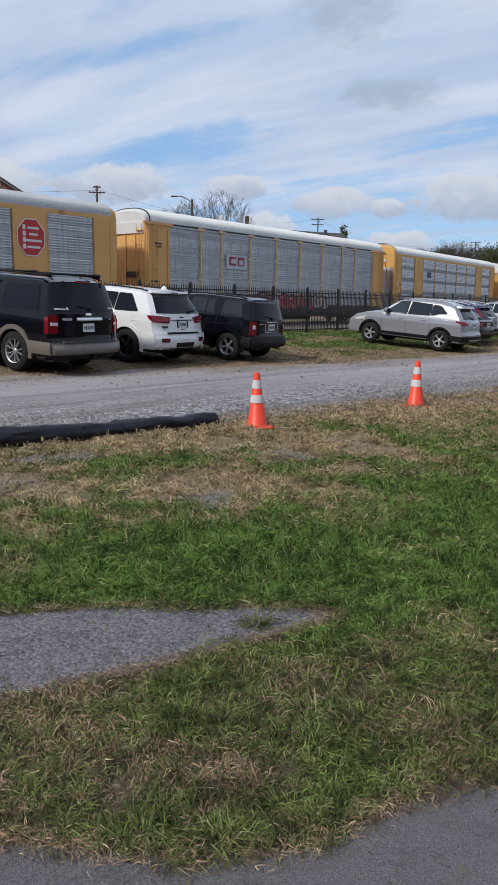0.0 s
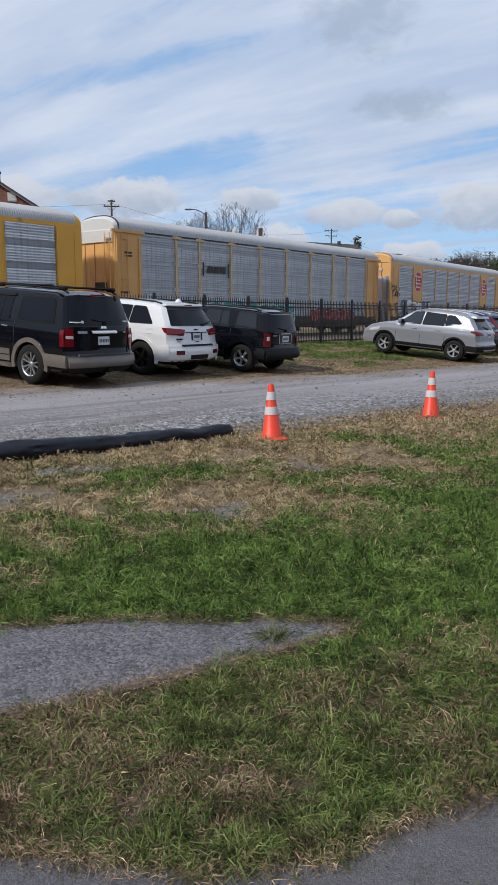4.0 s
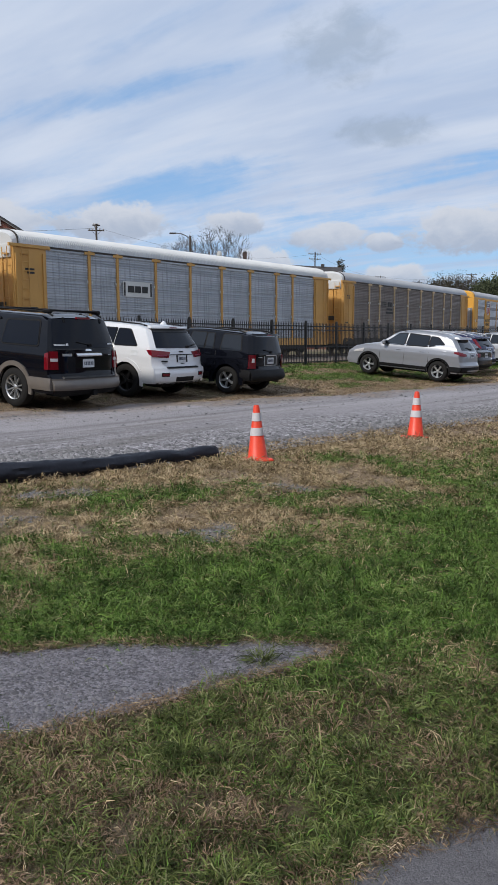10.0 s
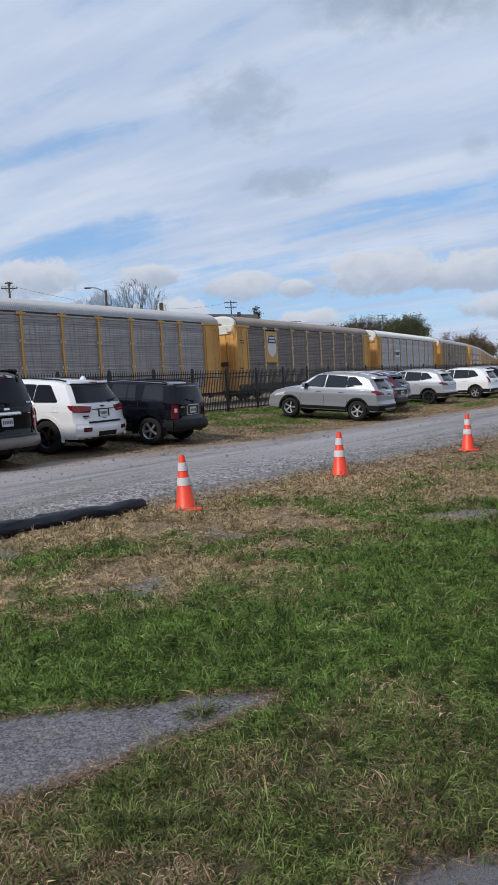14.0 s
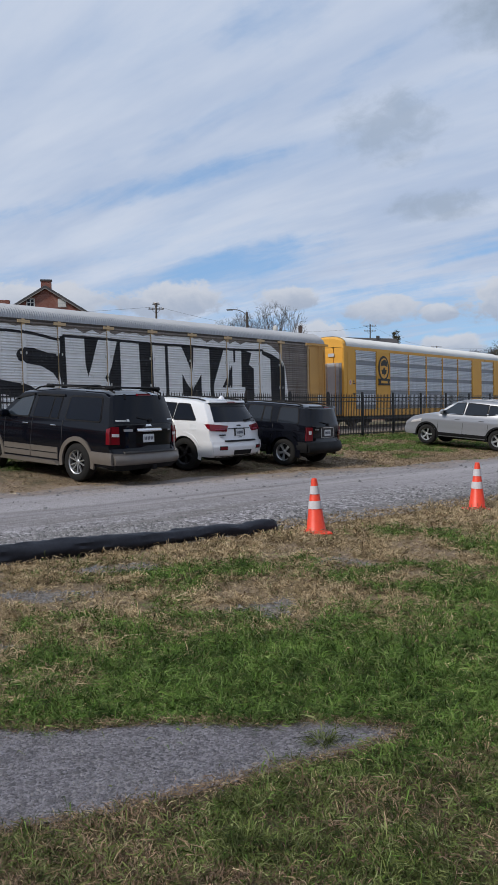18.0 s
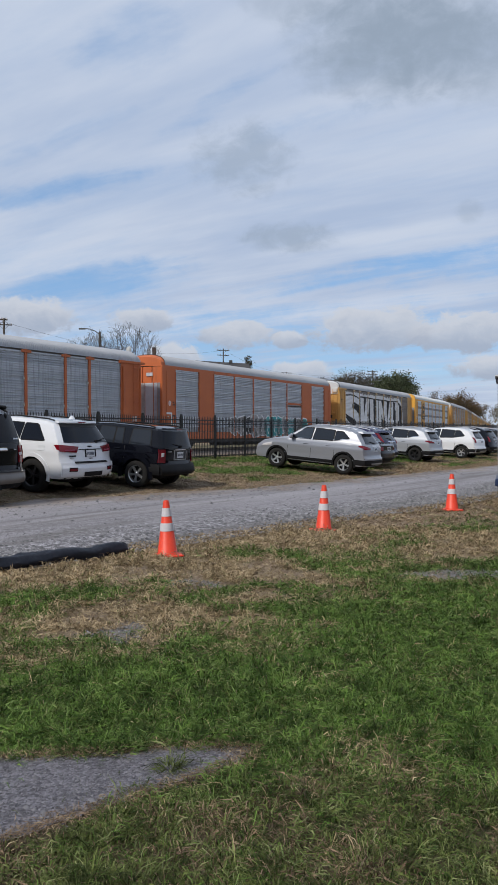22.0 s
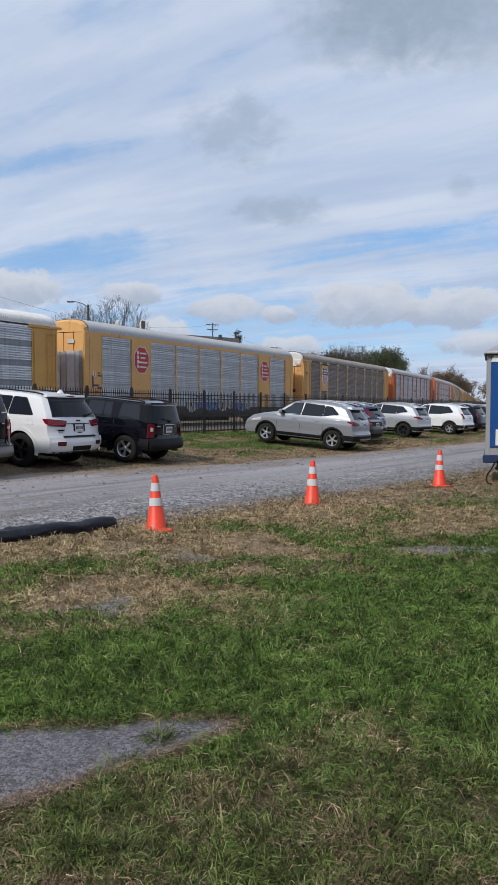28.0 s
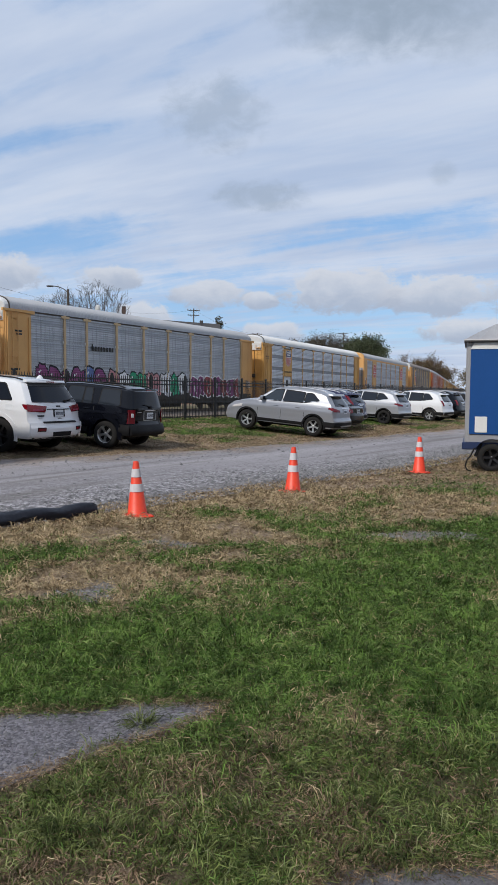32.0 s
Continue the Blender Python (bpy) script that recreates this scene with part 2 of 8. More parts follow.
M["galv"] = galvanised("galvanised_steel", (0.57, 0.592, 0.635), (0.38, 0.40, 0.44), (0.30, 0.31, 0.33), 0.2, 0.42)
M["galv_bright"] = galvanised("galvanised_bright", (0.90, 0.92, 0.96), (0.64, 0.675, 0.73), (0.36, 0.385, 0.43), 0.2, 0.40, 0.12)
M["galv_grey"] = galvanised("galvanised_dull", (0.48, 0.46, 0.455), (0.33, 0.313, 0.308), (0.22, 0.19, 0.17), 0.3, 0.5)
M["galv_brown"] = galvanised("galvanised_rusty", (0.30, 0.262, 0.240), (0.195, 0.166, 0.150), RUST, 0.3, 0.6, 0.2)
M["galv_mid"] = galvanised("galvanised_clean", (0.78, 0.80, 0.84), (0.54, 0.565, 0.61), (0.33, 0.35, 0.38), 0.25, 0.42, 0.12)
# flat steel darker than the ribs: its smaller share of skylight painted in
M["galv_band_mid"] = galvanised("galvanised_flat_pale", (0.46, 0.475, 0.51), (0.35, 0.365, 0.40), (0.20, 0.205, 0.22), 0.2, 0.5)
M["galv_band"] = galvanised("galvanised_flat", (0.31, 0.325, 0.355), (0.22, 0.235, 0.26), (0.13, 0.13, 0.14), 0.2, 0.5)
M["roof_grey"] = worn("roof_galvanised", (0.42, 0.43, 0.45), (0.36, 0.37, 0.39), 0.5, 0.55, metal=0.3)
M["roof_white"] = worn("roof_white", (0.62, 0.63, 0.63), (0.54, 0.55, 0.55), 0.5, 0.6)
M["roof_brown"] = worn("roof_weathered", (0.27, 0.242, 0.225), (0.215, 0.19, 0.175), 0.5, 0.7, metal=0.1, rust=RUST, rust_amt=0.2)
M["white"] = worn("white_paint", (0.72, 0.72, 0.70), (0.62, 0.62, 0.60), 2.0, 0.55)
M["red"] = worn("red_paint", (0.50, 0.03, 0.035), (0.42, 0.025, 0.03), 2.0, 0.5)
M["navy"] = worn("navy_paint", (0.03, 0.035, 0.14), (0.025, 0.03, 0.11), 2.0, 0.5)
M["black"] = worn("black_paint", (0.018, 0.018, 0.019), (0.028, 0.027, 0.027), 2.0, 0.55)
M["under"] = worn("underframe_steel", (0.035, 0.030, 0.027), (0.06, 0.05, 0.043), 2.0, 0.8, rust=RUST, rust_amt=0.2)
M["steel"] = worn("rail_steel", (0.20, 0.16, 0.13), (0.13, 0.10, 0.08), 4.0, 0.5, metal=0.7)
M["fence"] = worn("fence_black", (0.010, 0.010, 0.011), (0.016, 0.016, 0.017), 6.0, 0.45)
M["tie"] = worn("tie_wood", (0.10, 0.075, 0.055), (0.07, 0.055, 0.045), 3.0, 0.9)


def sprayed(name, c1, c2):
    """Sprayed paint, patchy and scuffed to the metal in places."""
    k = Nodes(name)
    big, small = k.noise(1.6, 6, 0.65), k.noise(30, 4, 0.6)
    c = k.mix(k.ramp(big, 0.3, 0.7), c1, c2)
    c = k.mix(k.ramp(k.noise(7.0, 8, 0.8, stretch=(1.0, 1.0, 0.5)), 0.58, 0.68, 0.0, 0.5), c, (0.24, 0.23, 0.22))
    k.color(c).gloss(0.7, spec=0.3).bump(small, 0.2, 0.004)
    return k.m


for key_, a_, b_ in (("teal", (0.05, 0.33, 0.34), (0.10, 0.42, 0.42)), ("purple", (0.22, 0.055, 0.15), (0.30, 0.10, 0.24)), ("pink_spray", (0.52, 0.24, 0.26), (0.60, 0.34, 0.34)), ("green_spray", (0.03, 0.36, 0.18), (0.06, 0.42, 0.24)),
                     ("blue_spray", (0.10, 0.16, 0.36), (0.16, 0.22, 0.40)), ("white_spray", (0.84, 0.84, 0.85), (0.72, 0.72, 0.73)), ("black_spray", (0.020, 0.020, 0.024), (0.034, 0.034, 0.038)),
                     ("red_spray", (0.30, 0.05, 0.06), (0.36, 0.10, 0.10))):
    M[key_] = sprayed(key_, a_, b_)
M["cone"] = worn("cone_orange", (0.80, 0.058, 0.018), (0.72, 0.05, 0.018), 6.0, 0.45, bump=0.03)
M["reflect"] = worn("reflective_white", (0.64, 0.62, 0.64), (0.56, 0.54, 0.56), 10.0, 0.4)
M["sock"] = worn("black_fabric", (0.007, 0.0085, 0.015), (0.014, 0.017, 0.027), 5.0, 0.55, bump=1.0, fine=22, spec=0.35)
M["rubber"] = worn("tyre_rubber", (0.012, 0.012, 0.012), (0.019, 0.018, 0.017), 8.0, 0.85, spec=0.25)
M["rim"] = plain("alloy_silver", (0.50, 0.51, 0.52), 0.38, 0.8)
M["rim_dark"] = plain("alloy_black", (0.02, 0.02, 0.022), 0.35, 0.3)
M["glass"] = plain("tinted_glass", (0.0025, 0.0042, 0.0095), 0.02, 0.0, 0.22)
M["trim"] = worn("black_trim", (0.007, 0.007, 0.008), (0.011, 0.011, 0.012), 6.0, 0.6, spec=0.18)
M["chassis"] = worn("chassis_dark_blue", (0.007, 0.020, 0.070), (0.010, 0.026, 0.085), 3.0, 0.5)
M["glass_light"] = plain("pale_reflecting_glass", (0.020, 0.027, 0.036), 0.03, 0.0, 0.85)
M["glass_mid"] = plain("grey_reflecting_glass", (0.017, 0.021, 0.028), 0.03, 0.0, 0.45)
M["sign_grey"] = worn("sign_pale_grey", (0.50, 0.52, 0.56), (0.42, 0.44, 0.48), 2.0, 0.5)
M["sign_red"] = plain("sign_dark_red", (0.26, 0.03, 0.07), 0.5)
M["chrome"] = plain("chrome", (0.75, 0.75, 0.76), 0.14, 1.0)
M["light_red"] = plain("tail_light_red", (0.16, 0.004, 0.010), 0.12, 0.0, 0.4, 0.2)
M["light_clear"] = plain("lamp_clear", (0.60, 0.58, 0.58), 0.15, 0.0, 0.6, 0.5)
M["plate"] = plain("plate_white", (0.62, 0.64, 0.66), 0.45)
M["ink"] = plain("plate_ink", (0.08, 0.09, 0.12), 0.6)
M["sill"] = worn("sill_taupe", (0.150, 0.131, 0.114), (0.128, 0.112, 0.097), 4.0, 0.35, coat=0.3)


def car_paint(name, c, metal=0.25, rough=0.28, coat=1.0, dusty=0.025):
    k = Nodes(name)
    v = k.noise(260.0, 2, 0.5)
    dust = k.noise(1.4, 5, 0.6)
    base = k.mix(k.ramp(v, 0.35, 0.7, 0.0, 0.25), c, tuple(min(1, x * 1.35 + 0.01) for x in c))
    k.color(k.mix(k.ramp(dust, 0.45, 0.75, 0.0, dusty), base, (0.20, 0.18, 0.16))).gloss(rough, metal, 0.22, coat)
    return k.m


M["paint_black"] = car_paint("paint_black", (0.0028, 0.0034, 0.0065), 0.0, 0.06, 0.16, 0.008)
M["paint_white"] = car_paint("paint_white", (0.66, 0.67, 0.69), 0.0)
M["paint_silver"] = car_paint("paint_silver", (0.29, 0.302, 0.332), 0.4, 0.30, 0.6)
M["paint_grey"] = car_paint("paint_grey", (0.38, 0.395, 0.425), 0.35, 0.34, 0.5)
M["paint_blue"] = car_paint("paint_blue", (0.018, 0.022, 0.065), 0.2, 0.25, 0.3)
M["paint_dark"] = car_paint("paint_dark", (0.009, 0.0095, 0.011), 0.2, 0.15, 0.3)

# ---------- geometry helpers ----------
HEAD = radians(39.0)                                  # the railway's heading, clockwise from +y
ALONG = Vector((math.sin(HEAD), math.cos(HEAD)))
ACROSS = Vector((-math.cos(HEAD), math.sin(HEAD)))


def plan(s, u):
    """Metres along and across the railway to x, y."""
    v = ALONG * s + ACROSS * u
    return v.x, v.y


def lerp_list(pts, x):
    if x <= pts[0][0]:
        return pts[0][1]
    for (a, b), (c, d) in zip(pts, pts[1:]):
        if x <= c:
            f = (x - a) / (c - a)
            return b + (d - b) * f
    return pts[-1][1]


RISE = [(7, 0.0), (11.2, 0.07), (12.8, 0.14), (14.5, 0.28), (16, 0.39), (19, 0.50), (23, 0.46), (26, 0.22), (60, 0.2), (300, 0.0)]
ROAD_NEAR = [(-40, 9.4), (-5, 8.3), (4.8, 7.6), (6.6, 7.1), (13.3, 5.9), (16, 5.2), (30, 3.9), (60, 2.0), (140, -2.0)]
ROAD_FAR = [(-40, 16.0), (-5, 14.4), (11, 13.0), (18, 11.3), (32, 9.6), (60, 8.4), (140, 6.0)]


def rise(u):
    return lerp_list(RISE, u)


def ground_z(x, y):
    u = ACROSS.x * x + ACROSS.y * y
    return rise(u)


class Geo:
    """Collects faces of one mesh."""

    def __init__(self):
        self.v, self.f = [], []

    def add(self, verts, faces):
        o = len(self.v)
        self.v += [tuple(p) for p in verts]
        self.f += [tuple(i + o for i in f) for f in faces]
        return self

    def box(self, c, size, m=None, bevel=0.0):
        x, y, z = (k / 2 for k in size)
        if bevel:
            b = min(bevel, x * 0.9, y * 0.9, z * 0.9)
            vs = []
            for sx in (-1, 1):
                for sy in (-1, 1):
                    for sz in (-1, 1):
                        vs += [(sx * (x - b), sy * (y - b), sz * z), (sx * (x - b), sy * y, sz * (z - b)), (sx * x, sy * (y - b), sz * (z - b))]
            bm = bmesh.new()
            for p in vs:
                bm.verts.new(p)
            bmesh.ops.convex_hull(bm, input=bm.verts)
            bm.verts.index_update()
            vs = [v.co.copy() for v in bm.verts]
            fs = [[v.index for v in f.verts] for f in bm.faces]
            bm.free()
        else:
            vs = [Vector((sx * x, sy * y, sz * z)) for sx in (-1, 1) for sy in (-1, 1) for sz in (-1, 1)]
            fs = [(0, 1, 3, 2), (4, 6, 7, 5), (0, 4, 5, 1), (2, 3, 7, 6), (0, 2, 6, 4), (1, 5, 7, 3)]
        if m is not None:
            vs = [m @ Vector(p) for p in vs]
        return self.add([Vector(p) + Vector(c) for p in vs], fs)

    def rod(self, a, b, r, r2=None, n=8, caps=True):
        a, b = Vector(a), Vector(b)
        r2 = r if r2 is None else r2
        q = (b - a).to_track_quat("Z", "Y")
        ring = [q @ Vector((math.cos(i * 2 * math.pi / n), math.sin(i * 2 * math.pi / n), 0)) for i in range(n)]
        vs = [a + p * r for p in ring] + [b + p * r2 for p in ring]
        fs = [(i, (i + 1) % n, n + (i + 1) % n, n + i) for i in range(n)]
        if caps:
            fs += [tuple(range(n - 1, -1, -1)), tuple(range(n, 2 * n))]
        return self.add(vs, fs)

    def path(self, pts, r, n=6):
        for a, b in zip(pts, pts[1:]):
            self.rod(a, b, r, n=n)
        return self

    def lathe(self, prof, n=20, m=None):
        """prof: (radius, z) from bottom to top."""
        vs, fs = [], []
        for r, z in prof:
            vs += [(r * math.cos(i * 2 * math.pi / n), r * math.sin(i * 2 * math.pi / n), z) for i in range(n)]
        for k in range(len(prof) - 1):
            for i in range(n):
                j = (i + 1) % n
                fs.append((k * n + i, k * n + j, (k + 1) * n + j, (k + 1) * n + i))
        if m is not None:
            vs = [m @ Vector(p) for p in vs]
        return self.add(vs, fs)

    def slab(self, poly, to3d, thick):
        """A flat shape with a thickness; poly in the plane, to3d(a, b, depth)."""
        n = len(poly)
        vs = [to3d(a, b, 0.0) for a, b in poly] + [to3d(a, b, thick) for a, b in poly]
        fs = [tuple(range(n)), tuple(range(2 * n - 1, n - 1, -1))]
        fs += [(i, n + i, n + (i + 1) % n, (i + 1) % n) for i in range(n)]
        return self.add(vs, fs)

    def sheet(self, rows):
        """A grid of points, row by row."""
        n = len(rows[0])
        vs = [p for r in rows for p in r]
        fs = [(k * n + i, k * n + i + 1, (k + 1) * n + i + 1, (k + 1) * n + i) for k in range(len(rows) - 1) for i in range(n - 1)]
        return self.add(vs, fs)

    def sweep(self, pts, r, n=6):
        """One unbroken bent bar through the points."""
        pts = [Vector(p) for p in pts]
        rows = []
        for i, p in enumerate(pts):
            d = (pts[min(i + 1, len(pts) - 1)] - pts[max(i - 1, 0)]).normalized()
            q = d.to_track_quat("Z", "Y")
            rows.append([p + q @ Vector((math.cos(j * 2 * math.pi / n) * r, math.sin(j * 2 * math.pi / n) * r, 0)) for j in range(n)])
        o = len(self.v)
        self.sheet([row + [row[0]] for row in rows])
        self.f += [tuple(o + j for j in range(n)), tuple(o + (len(pts) - 1) * (n + 1) + j for j in range(n))]
        return self

    def mesh(self, name, smooth=False, clean=True):
        me = bpy.data.meshes.new(name)
        me.from_pydata(self.v, [], self.f)
        if clean:
            bm = bmesh.new()
            bm.from_mesh(me)
            bmesh.ops.recalc_face_normals(bm, faces=bm.faces)
            bm.to_mesh(me)
            bm.free()
        if smooth:
            me.polygons.foreach_set("use_smooth", [True] * len(me.polygons))
            me.set_sharp_from_angle(angle=radians(38))
        return me


def part(name, geo, material, parent=None, label="", smooth=False, at=None):
    """One mesh object, under a thing or a part. geo: a Geo or a mesh that is shared."""
    me = geo.mesh(name, smooth) if isinstance(geo, Geo) else geo
    if not me.materials:
        me.materials.append(material)
    ob = new(name, me)
    if me.materials[0] != material:
        ob.material_slots[0].link = "OBJECT"
        ob.material_slots[0].material = material
    if parent is not None:
        ob.parent = parent
    if at is not None:
        ob.matrix_basis = at
    if label:
        ob["label"] = label
    return ob


def thing(name, label, category, m=None, group="", kind=""):
    ob = new(name)
    ob.empty_display_size = 0.2
    if m is not None:
        ob.matrix_basis = m
    return tagged(ob, label, category, group, kind)


def text_mesh(body, size, depth=0.0):
    cu = bpy.data.curves.new("lettering", "FONT")
    cu.body, cu.size, cu.align_x, cu.align_y = body, size, "CENTER", "CENTER"
    cu.extrude = depth
    ob = bpy.data.objects.new("lettering", cu)
    scene.collection.objects.link(ob)
    me = bpy.data.meshes.new_from_object(ob.evaluated_get(bpy.context.evaluated_depsgraph_get()))
    bpy.data.objects.remove(ob)
    bpy.data.curves.remove(cu)
    return me


# ---------- ground, road, patches ----------
def value_noise(X, Y, scale, seed):
    """Smooth noise in 0..1 on a lattice, for many points."""
    rs = np.random.RandomState(seed)
    lat = rs.rand(128, 128)
    x, y = X * scale + 40.0, Y * scale + 40.0
    i, j = np.floor(x).astype(int), np.floor(y).astype(int)
    f, g = x - i, y - j
    f, g = f * f * (3 - 2 * f), g * g * (3 - 2 * g)
    L_ = lambda a, b: lat[a % 128, b % 128]
    return (L_(i, j) * (1 - f) + L_(i + 1, j) * f) * (1 - g) + (L_(i, j + 1) * (1 - f) + L_(i + 1, j + 1) * f) * g


def lane(X, Y):
    S_ = ALONG.x * X + ALONG.y * Y
    U = ACROSS.x * X + ACROSS.y * Y
    near = np.interp(S_, [a for a, _ in ROAD_NEAR], [b for _, b in ROAD_NEAR])
    far = np.interp(S_, [a for a, _ in ROAD_FAR], [b for _, b in ROAD_FAR])
    return S_, U, near, far


def dryness(X, Y):
    """0 lush, 1 straw: dry beside the lane and under the cars, lush in the middle of the lawn."""
    S_, U, near, far = lane(X, Y)
    tone = value_noise(X, Y, 0.9, 11) * 0.5 + value_noise(X, Y, 2.9, 12) * 0.3 + value_noise(X, Y, 7.0, 13) * 0.2 - 0.5
    back = near - U - 0.45
    d = np.interp(back, [0.0, 1.2, 2.2, 3.3, 3.9, 4.6], [0.95, 0.90, 0.80, 0.66, 0.24, 0.12]) + tone * np.interp(back, [0.5, 1.5, 3.0, 4.2], [1.3, 2.8, 2.8, 1.5]) - np.interp(back, [0.6, 1.5, 3.0], [0.0, 0.03, 0.0])
    r = np.hypot(X, Y)
    d = np.where(r < 3.3, 0.34 + 0.10 * np.clip(-X / 0.6, -0.6, 1.0) + tone * 1.8, d)
    v = np.interp(U - far, [0, 1.5, 3.0, 4.5], [1.0, 0.97, 0.84, 0.58]) + tone * 2.3
    return np.clip(np.where(U > (near + far) / 2, v, d), 0.0, 1.0)


def earth_material():
    k = Nodes("lawn_soil")
    at = k.t.nodes.new("ShaderNodeAttribute")
    at.attribute_name = "dryness"
    mid, fine, tiny = k.noise(2.2, 6, 0.65), k.noise(38, 6, 0.75), k.noise(150, 4, 0.7)
    green = k.mix(k.ramp(mid, 0.35, 0.65), (0.040, 0.052, 0.018), (0.060, 0.068, 0.026))
    dry = k.mix(k.ramp(fine, 0.35, 0.65), (0.40, 0.308, 0.222), (0.20, 0.150, 0.105))
    c = k.mix(at.outputs["Fac"], green, dry)
    c = k.mix(k.ramp(tiny, 0.50, 0.75, 0.0, 0.5), c, (0.045, 0.036, 0.024))
    c = k.mix(k.ramp(fine, 0.60, 0.75, 0.0, 0.5), c, (0.26, 0.215, 0.14))
    k.color(c).gloss(0.95, spec=0.15).bump(k.op("ADD", fine, tiny), 0.9, 0.03)
    return k.m


def gravel_material(name, c1, c2, dust, scale=55.0, dusty=0.6, relief=0.012, pits=0.75):
    k = Nodes(name)
    vor = k.t.nodes.new("ShaderNodeTexVoronoi")
    k.link(k.tc.outputs["Object"], vor.inputs["Vector"])
    vor.inputs["Scale"].default_value = scale
    stone = k.t.nodes.new("ShaderNodeSeparateColor")
    k.link(vor.outputs["Color"], stone.inputs[0])
    big, mid = k.noise(0.45, 6, 0.6), k.noise(5.0, 8, 0.75)
    fine, coarse = k.noise(210.0, 4, 0.75), k.noise(scale * 0.55, 6, 0.85)
    c = k.mix(stone.outputs[0], c1, c2)
    c = k.mix(k.ramp(big, 0.36, 0.64, 0.0, dusty), c, dust)
    c = k.mix(k.ramp(mid, 0.52, 0.70, 0.0, 0.65), c, tuple(v * 0.5 for v in c1))
    c = k.mix(k.ramp(coarse, 0.56, 0.68, 0.0, pits), c, tuple(v * 0.35 for v in c1))
    c = k.mix(k.ramp(fine, 0.55, 0.72, 0.0, 0.55), c, tuple(min(v * 1.7, 0.6) for v in c2))
    h = k.op("ADD", k.op("MULTIPLY", vor.outputs["Distance"], -0.7), k.op("ADD", fine, coarse))
    k.color(c).gloss(0.92, spec=0.2).bump(h, 1.0, relief)
    return k.m


def lane_material():
    """Loose stone along the near edge, packed grey fines with wheel tracks, brown dirt at the far edge."""
    k = Nodes("road_gravel")
    at = k.t.nodes.new("ShaderNodeAttribute")
    at.attribute_name = "across"
    turn = k.t.nodes.new("ShaderNodeMapping")
    turn.inputs["Rotation"].default_value = (0, 0, radians(-47))
    k.link(k.tc.outputs["Object"], turn.inputs[0])
    wob = k.noise(0.7, 5, 0.6)
    pos = k.op("ADD", at.outputs["Fac"], k.ramp(wob, 0.3, 0.7, -0.14, 0.14))
    vor = k.t.nodes.new("ShaderNodeTexVoronoi")
    k.link(k.tc.outputs["Object"], vor.inputs["Vector"])
    vor.inputs["Scale"].default_value = 30.0
    stone = k.t.nodes.new("ShaderNodeSeparateColor")
    k.link(vor.outputs["Color"], stone.inputs[0])
    lumps, fine = k.noise(9.0, 7, 0.8), k.noise(120.0, 4, 0.75)
    loose = k.mix(stone.outputs[0], (0.085, 0.080, 0.086), (0.52, 0.50, 0.525))
    # dark gaps among the loose stones, their shade put in as colour
    loose = k.mix(k.ramp(lumps, 0.44, 0.58, 0.0, 0.85), loose, (0.070, 0.066, 0.067))
    tr = k.noise(1.0, 5, 0.55, vec=turn.outputs[0], stretch=(0.06, 1.1, 1.0), dist=0.4)
    packed = k.mix(k.ramp(tr, 0.38, 0.60), (0.245, 0.232, 0.246), (0.325, 0.308, 0.322))
    packed = k.mix(k.ramp(lumps, 0.52, 0.66, 0.0, 0.6), packed, (0.115, 0.11, 0.11))
    pits, chips = k.noise(30.0, 7, 0.85), k.noise(13.0, 6, 0.85)
    # hollows of the bump painted darker, like shade in the pits
    packed = k.mix(k.ramp(pits, 0.52, 0.60, 0.0, 0.65), packed, (0.09, 0.086, 0.086))
    packed = k.mix(k.ramp(chips, 0.56, 0.66, 0.0, 0.5), packed, (0.36, 0.348, 0.35))
    dirt = k.mix(k.ramp(lumps, 0.4, 0.62), (0.28, 0.215, 0.165), (0.15, 0.112, 0.084))
    c = k.mix(k.ramp(pos, 0.20, 0.52), loose, packed)
    c = k.mix(k.ramp(pos, 0.78, 0.99, 0.0, 0.85), c, dirt)
    damp = k.noise(1.0, 6, 0.65, vec=turn.outputs[0], stretch=(0.09, 1.5, 1.0), dist=0.6)
    c = k.mix(k.ramp(damp, 0.50, 0.62, 0.0, 0.72), c, (0.135, 0.125, 0.12))
    c = k.mix(k.ramp(fine, 0.55, 0.72, 0.0, 0.35), c, (0.46, 0.445, 0.445))
    h = k.op("ADD", k.op("MULTIPLY", vor.outputs["Distance"], -0.6), k.op("ADD", lumps, k.op("ADD", k.op("MULTIPLY", fine, 0.4), k.op("MULTIPLY", pits, -0.8))))
    k.color(c).gloss(0.92, spec=0.2).bump(h, 0.8, 0.022)
    return k.m


M["earth"] = earth_material()
M["gravel"] = lane_material()
M["tarmac"] = gravel_material("old_tarmac", (0.108, 0.103, 0.118), (0.41, 0.390, 0.430), (0.255, 0.24, 0.262), 75.0, 0.3, 0.02, 0.85)
M["tarmac_dark"] = gravel_material("worn_tarmac", (0.105, 0.101, 0.110), (0.20, 0.195, 0.207), (0.165, 0.158, 0.166), 190.0, 0.5, 0.006, 0.55)
M["ballast"] = gravel_material("ballast", (0.10, 0.085, 0.075), (0.25, 0.215, 0.19), (0.16, 0.135, 0.115), 16.0, 0.3)
M["stone"] = gravel_material("loose_stone", (0.115, 0.102, 0.092), (0.30, 0.272, 0.248), (0.20, 0.174, 0.152), 60.0, 0.5)


